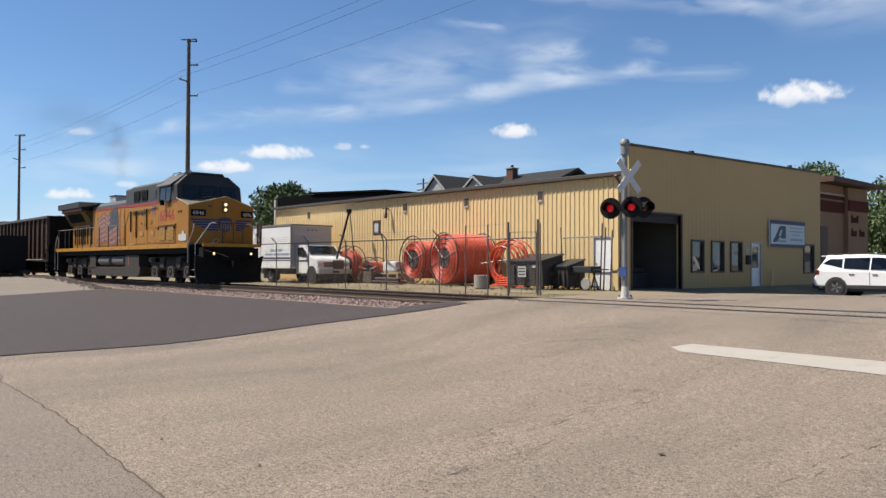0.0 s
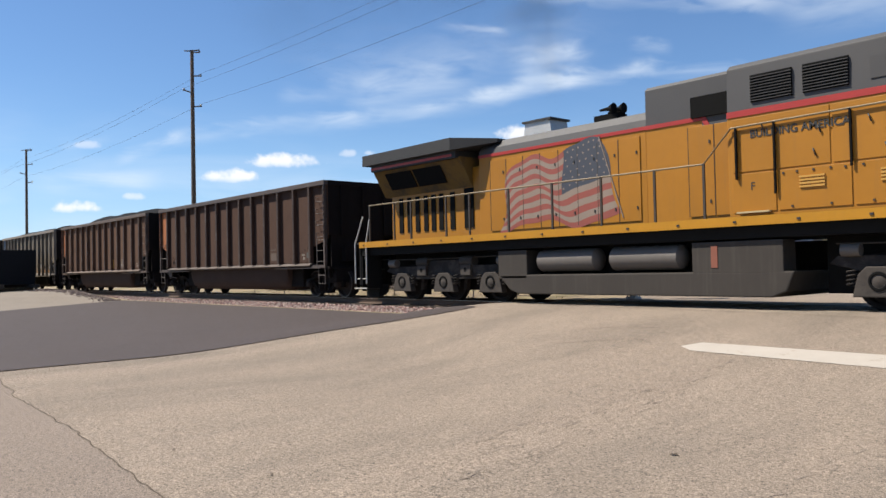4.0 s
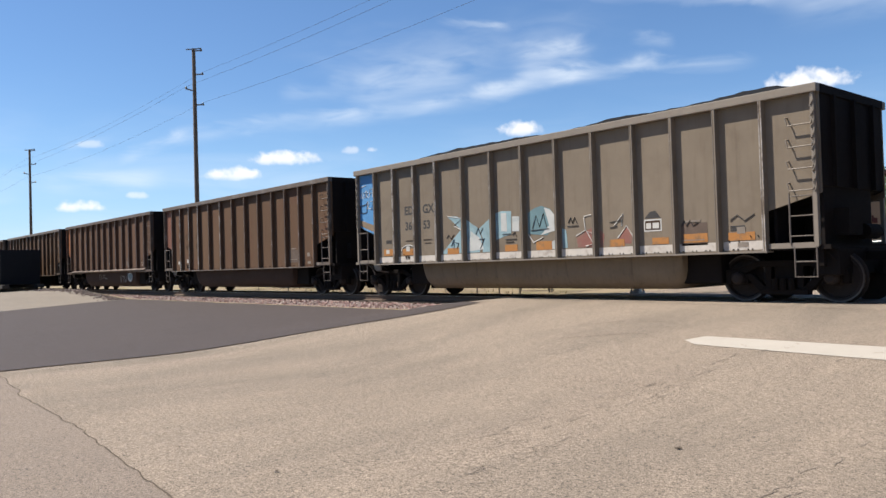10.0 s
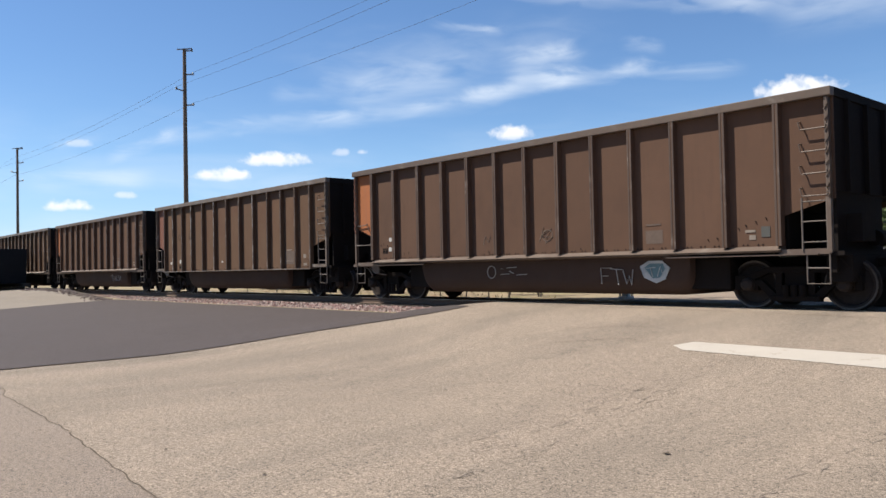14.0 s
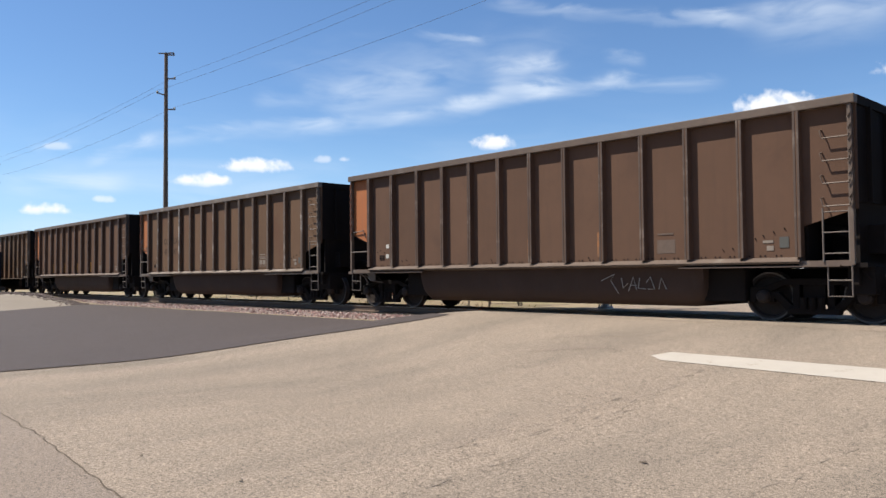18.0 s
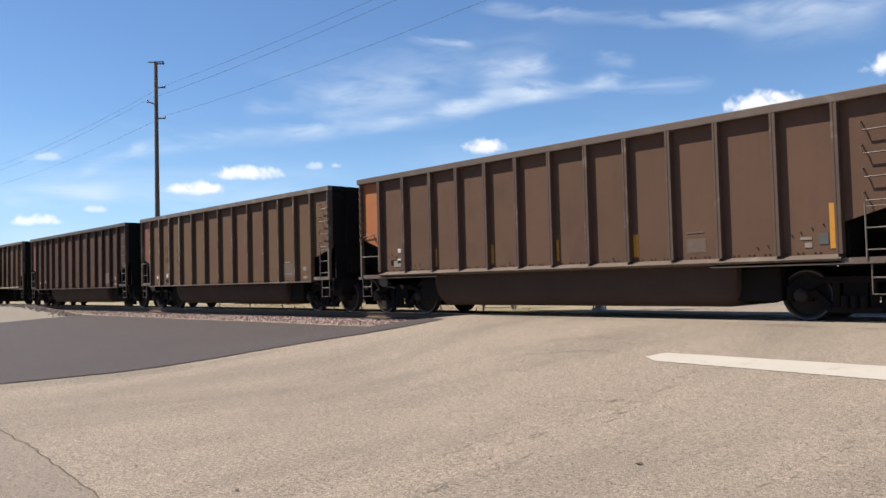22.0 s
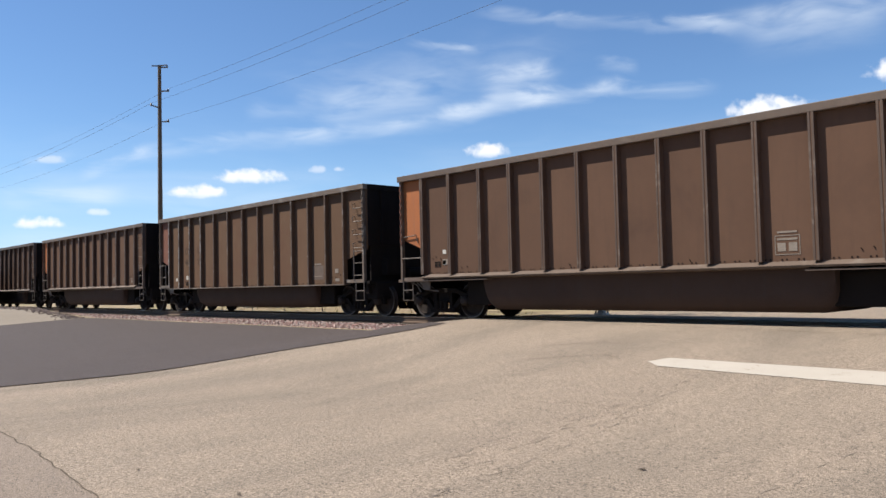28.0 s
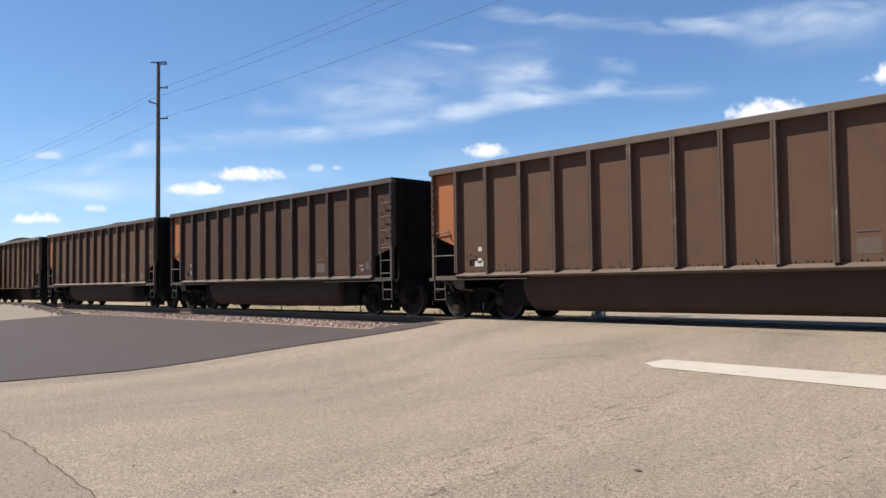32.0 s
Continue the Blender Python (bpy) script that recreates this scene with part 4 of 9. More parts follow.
def signs(body, build, clear):
    """The small placards that every car carries; clear: its data panel can still be made out."""
    m = M_DATA if clear else M_SMUDGE
    if build == "b":
        out = [placard(1.56, 1.36, 0.16, 0.12), placard(2.55, 1.42, 0.17, 0.15), outline(2.53, 1.18, 0.22, 0.15, M_GRIME), rect(11.70, 12.30, 1.16, 1.62, M_SMUDGE, 0.0, "data_panel"), placard(11.98, 1.66, 0.34, 0.04, M_DATA), placard(11.98, 1.27, 0.5, 0.02, M_DATA),
               placard(13.02, 1.42, 0.18, 0.13, M_DATA), placard(13.05, 1.14, 0.22, 0.09, M_DATA), ticks([(12.75, 1.2), (12.95, 1.2), (13.2, 1.28), (13.35, 1.28), (1.7, 1.22), (1.85, 1.22), (2.35, 1.25), (2.75, 1.3)]), rivets]
    else:
        out = [placard(1.76, 1.79, 0.13, 0.11), placard(1.75, 1.50, 0.13, 0.12), outline(1.50, 1.46, 0.24, 0.15, M_GRIME), placard(10.86, 1.74, 0.36, 0.035, m), placard(13.0, 1.50, 0.20, 0.05, M_DATA), placard(13.04, 1.38, 0.13, 0.09, M_DATA),
               placard(13.30, 1.48, 0.17, 0.20, M_SLATE), ticks([(1.28, 1.62), (1.42, 1.66), (1.6, 1.6), (2.4, 1.34), (2.6, 1.36), (12.75, 1.55), (12.9, 1.60), (13.1, 1.66), (13.3, 1.72), (12.1, 1.36), (12.3, 1.38), (5.9, 1.3), (8.9, 1.28)]), rivets]
        out.append(outline(10.86, 1.50, 0.46, 0.36, m) if clear else rect(10.66, 11.08, 1.34, 1.62, M_SMUDGE, 0.0, "data_panel"))
    return out


def reporting(mark, number, build="b"):
    a, b = (2.32, 3.46) if build == "b" else (2.42, 3.40)
    out = [stencil(mark[:2], a, 2.40, 0.34), stencil(mark[2:], b, 2.40, 0.34)]
    if number:
        out += [stencil(number[:2], a + 0.03, 1.95, 0.32), stencil(number[2:], b, 1.95, 0.32)]
    return out


M_SKY1 = mat("spray_pale_blue", (0.24, 0.35, 0.38), 0.75, var=0.25, scale=2.5, second=(0.17, 0.25, 0.27), second_scale=2.0, second_lo=0.45, second_hi=0.7)
M_SKY2 = mat("spray_chalk_white", (0.46, 0.46, 0.44), 0.75, var=0.2, scale=3, second=(0.27, 0.31, 0.31), second_scale=2.0, second_lo=0.5, second_hi=0.7)
M_TEAL = mat("spray_teal", (0.11, 0.19, 0.21), 0.75, var=0.25, scale=3)
M_PINK = mat("spray_dull_red", (0.22, 0.085, 0.065), 0.75, var=0.25, scale=3, second=(0.18, 0.12, 0.09), second_scale=2.2, second_lo=0.45, second_hi=0.65)
M_INK = mat("spray_black", (0.035, 0.032, 0.032), 0.8, var=0.2)
M_LINEW = mat("spray_white_line", (0.52, 0.50, 0.47), 0.75, var=0.15)
M_RUSTY = mat("orange_paint_patch", (0.36, 0.15, 0.035), 0.8, var=0.2, scale=5, second=(0.2, 0.11, 0.05), second_scale=5, second_lo=0.5, second_hi=0.7)
M_BAND = mat("fresh_pale_band", (0.50, 0.45, 0.40), 0.8, var=0.15, scale=4, second=(0.33, 0.28, 0.24), second_scale=3, second_lo=0.5, second_hi=0.72)
M_CHALK = mat("chalk_line", (0.30, 0.28, 0.26), 0.85, var=0.3, scale=9)
M_OCHRE = mat("end_dusty_tan", (0.21, 0.15, 0.095), 0.85, var=0.15, scale=2)


def grey_car_marks():
    out = [stencil("ED", 2.42, 2.43, 0.35, M_INK), stencil("GX", 3.27, 2.43, 0.35, M_INK), stencil("36", 2.44, 1.98, 0.33, M_INK), stencil("53", 3.28, 1.98, 0.33, M_INK)]
    edges = [1.06, *[x + HX for x in RIBS_B[1:]]]
    for a, b in zip(edges, edges[1:]):
        out.append(rect(a + 0.06, b - 0.06, 1.03, 1.20, M_BAND, 0.0, "pale_band"))
    for x0, x1, z0, z1 in ((1.36, 1.83, 1.24, 1.44), (2.29, 2.85, 1.23, 1.42), (4.33, 4.81, 1.20, 1.37), (6.58, 7.02, 1.21, 1.38), (7.66, 8.17, 1.21, 1.42), (9.88, 10.28, 1.21, 1.37), (11.0, 11.4, 1.22, 1.36), (11.75, 12.3, 1.22, 1.40),
                           (12.75, 13.3, 1.22, 1.38)):
        out.append(rect(x0, x1, z0, z1, M_RUSTY, 0.004))
    # pale star-shaped spray over three panels
    out += [flat_shape([(4.37, 2.25), (4.72, 2.24), (5.02, 2.14)], M_SKY1), flat_shape([(4.37, 2.25), (5.02, 2.14), (5.02, 1.80), (4.78, 1.95)], M_SKY1), flat_shape([(4.14, 1.28), (4.9, 1.86), (5.02, 1.80), (5.02, 1.22), (4.14, 1.22)], M_SKY1),
            flat_shape([(5.14, 2.12), (5.62, 1.85), (5.74, 1.50), (5.62, 1.22), (5.14, 1.22)], M_SKY1), flat_shape([(5.62, 1.85), (6.12, 2.14), (6.12, 1.22), (5.74, 1.22), (5.78, 1.55)], M_SKY1), flat_shape([(5.3, 1.8), (5.62, 1.62), (5.8, 1.3), (5.2, 1.26)], M_SKY2, 0.003),
            flat_shape([(6.26, 2.22), (6.48, 2.26), (6.83, 2.23), (6.81, 1.64), (6.55, 1.60), (6.26, 1.52)], M_SKY1), flat_shape([(6.46, 2.20), (6.66, 2.20), (6.66, 1.72), (6.46, 1.74)], M_SKY2, 0.003),
            flat_shape([(6.86, 2.10), (7.11, 2.08), (7.09, 1.71), (6.85, 1.72)], M_SKY2, 0.002),
            flat_shape([(7.40, 1.62), (7.40, 2.14), (7.60, 2.24), (7.85, 2.29), (8.13, 2.20), (8.33, 1.98), (8.27, 1.72), (8.01, 1.56)], M_TEAL), flat_shape([(7.95, 2.24), (8.13, 2.18), (8.34, 1.98), (8.28, 1.66), (7.82, 1.57), (8.1, 1.80)], M_SKY2, 0.003),
            flat_shape([(8.10, 1.22), (8.17, 1.40), (8.34, 1.46), (8.34, 1.22)], M_SKY2), flat_shape([(8.50, 1.70), (8.62, 1.66), (8.66, 1.24), (8.50, 1.22)], M_SKY1),
            flat_shape([(8.92, 1.48), (9.42, 1.68), (9.44, 1.22), (8.97, 1.22)], M_PINK), flat_shape([(9.62, 1.6), (9.74, 1.5), (9.7, 1.22), (9.62, 1.22)], M_PINK), flat_shape([(10.11, 1.38), (10.35, 1.64), (10.51, 1.39), (10.45, 1.26), (10.16, 1.28)], M_PINK),
            lines([[(4.37, 2.26), (4.95, 2.17), (4.62, 1.98), (4.95, 1.84)], [(9.17, 1.94), (9.45, 1.98), (9.48, 1.50), (9.23, 1.60), (9.42, 1.30), (9.2, 1.24)], [(8.92, 1.50), (9.2, 1.62), (9.17, 1.92)], [(10.02, 1.68), (10.26, 1.93), (10.22, 1.66)],
                   [(10.11, 1.40), (10.35, 1.66), (10.52, 1.40)], [(7.42, 1.60), (7.58, 1.40), (7.9, 1.52)], loop(2.57, 1.36, 0.34, 0.17)[:8]], 0.014, M_LINEW),
            lines([[(4.5, 1.42), (4.62, 1.62), (4.6, 1.34)], [(4.66, 1.52), (4.8, 1.50), (4.74, 1.34)], [(5.5, 1.70), (5.6, 1.88), (5.66, 1.70), (5.78, 1.86)], [(5.62, 1.56), (5.82, 1.58), (5.66, 1.32)], [(7.55, 1.74), (7.68, 2.06), (7.78, 1.78), (7.92, 2.10), (8.02, 1.76)],
                   [(7.5, 1.70), (8.1, 1.72)], [(8.7, 1.82), (8.78, 1.94), (8.82, 1.8), (8.9, 1.94), (8.96, 1.8)], [(8.66, 1.74), (9.0, 1.74)], [(6.5, 1.66), (6.8, 1.66)], [(6.86, 1.62), (6.95, 1.7), (7.0, 1.58)], [(4.32, 1.66), (4.4, 1.74), (4.5, 1.62), (4.62, 1.74)],
                   [(6.6, 1.52), (7.0, 1.52)], [(6.62, 1.45), (6.9, 1.45)], [(9.9, 1.76), (10.25, 1.79)], [(9.9, 1.64), (10.1, 1.66)], [(11.72, 1.56), (11.78, 1.68), (11.84, 1.56), (11.92, 1.68), (11.98, 1.56), (12.1, 1.62)], [(12.8, 1.62), (12.95, 1.72), (13.1, 1.6), (13.3, 1.72)]], 0.011, M_INK, -1.487),
            flat_shape([(10.82, 1.78), (10.95, 1.92), (11.1, 1.94), (11.22, 1.78)], M_INK), rect(10.80, 11.24, 1.50, 1.76, M_LINEW), rect(10.83, 11.21, 1.53, 1.73, M_FADED, 0.003), rect(10.86, 10.98, 1.56, 1.68, M_LINEW, 0.006), rect(11.02, 11.18, 1.56, 1.68, M_LINEW, 0.006),
            outline(12.95, 1.46, 0.30, 0.10, M_INK), outline(1.62, 1.66, 0.26, 0.10, M_INK), lines([[(2.45, 1.66), (2.8, 1.66)], [(3.3, 1.66), (3.66, 1.66)], [(3.34, 1.56), (3.62, 1.56)]], 0.012, M_FADED),
            # end panel: tan foot under the blue, with chalked scribbles
            flat_shape([(0.12, 2.24), (1.0, 1.96), (1.0, 2.18), (0.12, 2.42)], M_OCHRE, 0.0, "faded_foot"),
            lines([[(0.2, 3.10), (0.24, 3.24), (0.3, 3.08)], [(0.36, 3.10), (0.34, 3.28), (0.46, 3.28), (0.42, 3.12)], [(0.5, 3.1), (0.5, 3.34), (0.6, 3.26), (0.52, 3.2), (0.62, 3.08)], [(0.68, 3.12), (0.66, 3.34), (0.8, 3.36)], [(0.66, 3.22), (0.78, 3.24)], [(0.84, 3.1), (0.84, 3.38), (0.96, 3.38)],
                   [(0.54, 2.74), (0.56, 2.98), (0.66, 2.9), (0.56, 2.84), (0.68, 2.72)], [(0.72, 2.98), (0.86, 2.96), (0.74, 2.72), (0.88, 2.74)], [(0.2, 3.46), (0.5, 3.5)]], 0.010, M_LINEW),
            lines([[(0.16, 2.86), (0.5, 2.9), (0.54, 2.98)], [(0.2, 2.62), (0.5, 2.64), (0.52, 2.88)], [(0.2, 2.62), (0.16, 2.86)]], 0.014, M_INK)]
    return out


A, B = RIBS, RIBS_B
SPECS = {
    1: dict(body="dark", end="orange", heap=0.4),
    2: dict(body="brown", end="orange", heap=0.85, marks=reporting("COLX", "", "a") + [stripe(A, 5, -1, M_STRIPE), stripe(A, 7, -1, M_STRIPE), stripe(A, 9, 1, M_STRIPE, 0.10)]),
    3: dict(body="grey", end="blue", heap=0.8, bright=(1, 2, 3, 12), marks=grey_car_marks()),
    4: dict(body="tan", end="rust", heap=0.35, bright=(1, 2, 3, 5), marks=reporting("COLX", "4505") + [stripe(B, 5, -1, M_STRIPE2, 0.12, 1.2, 1.6), stripe(B, 6, -1, M_STRIPE2, 0.06, 1.2, 1.4), stripe(B, 13, -1, M_STRIPE2, 0.2, 1.3, 2.3)]),
    5: dict(body="brown", end="orange", heap=0.4, marks=[
        lines([loop(5.86, 0.78, 0.15, 0.16), [(6.2, 0.86), (6.24, 0.86)], [(6.4, 0.88), (6.75, 0.90)], [(6.2, 0.72), (6.5, 0.73)], [(6.5, 0.80), (6.64, 0.74)], [(6.75, 0.70), (7.1, 0.72)],
               [(9.38, 0.48), (9.36, 0.84), (9.66, 0.84)], [(9.38, 0.66), (9.56, 0.66)], [(9.62, 0.82), (9.95, 0.80)], [(9.78, 0.80), (9.84, 0.46)], [(9.96, 0.78), (10.06, 0.48), (10.12, 0.66), (10.18, 0.46), (10.22, 0.80)]], 0.013, M_CHALK, -1.345),
        lambda car: part("graffiti", Geo().prism([(a - HX, b) for a, b in ((10.40, 0.86), (10.62, 0.98), (10.95, 0.98), (11.14, 0.82), (11.02, 0.58), (10.80, 0.50), (10.50, 0.62))], "y", -1.346, -1.33), M_SKY2, car),
        lambda car: part("graffiti", Geo().prism([(a - HX, b) for a, b in ((10.52, 0.84), (10.66, 0.92), (10.98, 0.92), (11.02, 0.80), (10.9, 0.62), (10.72, 0.60))], "y", -1.352, -1.34), M_TEAL, car),
        lines([[(10.56, 0.82), (10.8, 0.84)], [(10.68, 0.82), (10.72, 0.64)], [(10.84, 0.64), (10.92, 0.86), (10.98, 0.66)]], 0.012, M_SKY2, -1.354),
        lines([[(7.66, 1.5), (7.8, 1.85), (7.9, 1.55), (8.05, 1.8), (7.7, 1.62), (8.1, 1.6), (7.84, 1.46)], loop(7.92, 1.64, 0.16, 0.14), [(5.72, 1.5), (5.8, 1.72), (5.9, 1.55), (6.0, 1.7)]], 0.007, M_DATA)]),
    6: dict(body="tan", end="rust", heap=0.35, bright=(1, 3, 5, 8), marks=reporting("COLX", "") + [placard(6.70, 1.34, 0.12, 0.06)]),
    7: dict(body="brown", end="orange", heap=0.4, marks=[
        lines([[(9.15, 0.78), (9.5, 0.92), (9.4, 0.78), (9.52, 0.62), (9.6, 0.5)], [(9.68, 0.84), (9.72, 0.62), (9.84, 0.72)], [(9.86, 0.56), (9.98, 0.86), (10.06, 0.58)], [(9.9, 0.68), (10.06, 0.68)], [(10.14, 0.84), (10.1, 0.62), (10.28, 0.60)],
               [(10.3, 0.74), (10.4, 0.86), (10.5, 0.6), (10.34, 0.6)], [(10.6, 0.6), (10.66, 0.84), (10.78, 0.6)]], 0.011, M_CHALK, -1.345), stripe(A, 5, -1, M_STRIPE2), stripe(A, 7, -1, M_STRIPE2, 0.10), stripe(A, 9, -1, M_STRIPE2, 0.12, 1.3, 1.85)]),
    8: dict(body="tan", end="orange", heap=0.35, bright=(3,), marks=reporting("COLX", "4747", "a") + [stripe(A, 13, -1, M_STRIPE2, 0.11, 1.3, 2.3)]),
    9: dict(body="brown", end="orange", heap=0.4, marks=[stripe(A, 3, 1, M_STRIPE, 0.05), stripe(A, 5, 1, M_STRIPE, 0.07), stripe(A, 7, 1, M_STRIPE, 0.07), stripe(A, 9, 1, M_STRIPE, 0.12), stripe(A, 13, -1, M_STRIPE, 0.11, 1.3, 2.1), placard(1.66, 1.42, 0.30, 0.18, M_DATA)]),
    10: dict(body="tan", end="rust", heap=0.35, bright=(0, 1, 2, 3), marks=reporting("COLX", "4563") + [stripe(B, 5, -1, M_STRIPE, 0.06, 1.3, 1.75), placard(7.15, 1.55, 0.15, 0.46, M_STRIPE, "reflector_strip"), placard(9.37, 1.55, 0.14, 0.50, M_STRIPE2, "reflector_strip")]),
    11: dict(body="dark", end="rust", heap=0.35),
    12: dict(body="brown", end="orange", heap=0.35, marks=[placard(1.8, 1.52, 0.24, 0.14, M_DATA), stripe(A, 5, -1, M_STRIPE2, 0.05)]),
    13: dict(body="tan", end="rust", heap=0.35, bright=(0, 1, 2, 3), marks=reporting("COLX", "4622") + [stripe(B, 7, -1, M_STRIPE2, 0.13, 1.3, 1.7)]),
    14: dict(body="brown", end="orange", heap=0.35, marks=[stripe(A, 1, -1, M_STRIPE2, 0.08, 1.3, 2.2), placard(1.72, 1.42, 0.30, 0.14, M_WHITE)]), 15: dict(body="dark", end="orange"), 16: dict(body="brown", end="orange"), 17: dict(body="tan", end="rust"),
    18: dict(body="dark", end="orange"), 19: dict(body="brown", end="rust"),
}
# play in the couplers
SLACK = {1: 0.03, 2: -0.06, 3: -0.11, 4: -0.04, 5: -0.075, 7: 0.05, 10: 0.10, 12: -0.04, 13: -0.04, 14: -0.13, 15: -0.12, 16: -0.12}
CARS = {}
for k, spec in SPECS.items():
    q = dict(spec)
    q["marks"] = signs(q["body"], "b" if q["end"] in ("rust", "blue") else "a", k in (2, 8, 12)) + list(q.get("marks", ()))
    CARS[k] = coal_car(k, seed=k, **q)

# ---------------------------------------------------------------- the locomotive (r: metres ahead of the rear coupler's plate)
M_YEL = mat("loco_yellow", (0.350, 0.146, 0.008), 0.5, spec=0.35, var=0.12, scale=0.8, bump=0.05, rnd=0.05, streak=0.4, streak_col=(0.22, 0.11, 0.022))
# brighter than the body yellow: sun glint painted into the sill
M_SILL = mat("sill_yellow", (0.43, 0.20, 0.010), 0.45, spec=0.35, var=0.12, scale=1.5, bump=0.05, streak=0.2, streak_col=(0.25, 0.14, 0.03))
M_LWHEEL = mat("loco_wheel_black", (0.014, 0.012, 0.011), 0.8, spec=0.15, var=0.3, scale=5)
M_AXBOX = mat("axle_box_grey", (0.058, 0.049, 0.042), 0.8, spec=0.25, var=0.3, scale=4, bump=0.15, second=(0.04, 0.034, 0.03), second_scale=5, second_lo=0.5, second_hi=0.7)
# flare yellow darkened to hold the shade below the roof, mottled with soot
M_FLARE = mat("sooty_flare", (0.17, 0.098, 0.026), 0.7, spec=0.2, var=0.25, scale=1.5, second=(0.07, 0.05, 0.03), second_scale=1.2, second_lo=0.42, second_hi=0.7)
M_LAMPCASE = mat("lamp_case_brown", (0.09, 0.05, 0.02), 0.6, var=0.2)
M_ENDRAIL = mat("dark_red_rail", (0.10, 0.035, 0.025), 0.6, var=0.2)
M_GREY = mat("loco_grey", (0.048, 0.046, 0.046), 0.6, var=0.15, scale=1.2, bump=0.06, streak=0.2)
M_SOOT = mat("loco_soot_grey", (0.022, 0.021, 0.021), 0.7, var=0.25, scale=1.5, bump=0.1)
M_RED = mat("loco_red", (0.34, 0.020, 0.014), 0.5, var=0.12, scale=2)
M_UNDER = mat("loco_underframe", (0.010, 0.0095, 0.009), 0.85, 0.0, spec=0.15, var=0.3, scale=3, bump=0.2)
M_TANK = mat("loco_tank_grey", (0.046, 0.039, 0.033), 0.75, spec=0.25, var=0.2, scale=1.2, bump=0.08, streak=0.35, streak_col=(0.08, 0.07, 0.06))
M_TRUCK = mat("loco_bogie_grey", (0.026, 0.022, 0.020), 0.8, spec=0.2, var=0.4, scale=2.5, bump=0.15, second=(0.058, 0.049, 0.042), second_scale=2.5, second_lo=0.45, second_hi=0.65)
M_RESERV = mat("reservoir_grey", (0.125, 0.110, 0.098), 0.6, spec=0.35, var=0.2, scale=2, bump=0.05)
M_BLACK = mat("black_void", (0.007, 0.007, 0.007), 0.9, spec=0.1, var=0.2, bump=0)
M_BLUE = mat("emblem_blue", (0.022, 0.026, 0.085), 0.45, var=0.1)
M_RAILW = mat("white_handrail", (0.52, 0.50, 0.46), 0.5, var=0.1)
M_FADEW = mat("flag_white", (0.25, 0.19, 0.145), 0.55, var=0.12, scale=3)
M_FADER = mat("flag_red", (0.26, 0.065, 0.045), 0.55, var=0.12, scale=3)
M_FADEB = mat("flag_blue", (0.045, 0.05, 0.065), 0.55, var=0.15, scale=3)
M_LAMP = mat("headlamp_lit", (1.0, 0.74, 0.42), 0.3, var=0.0, bump=0, emit=0.95)
M_PANE = glass("dark_pane", (0.006, 0.008, 0.010), 0.06, 1.42, 0.0)
M_SILVER = mat("silver_stack", (0.5, 0.49, 0.47), 0.5, 0.5, var=0.2, scale=4)
LOCO_C = 10.75


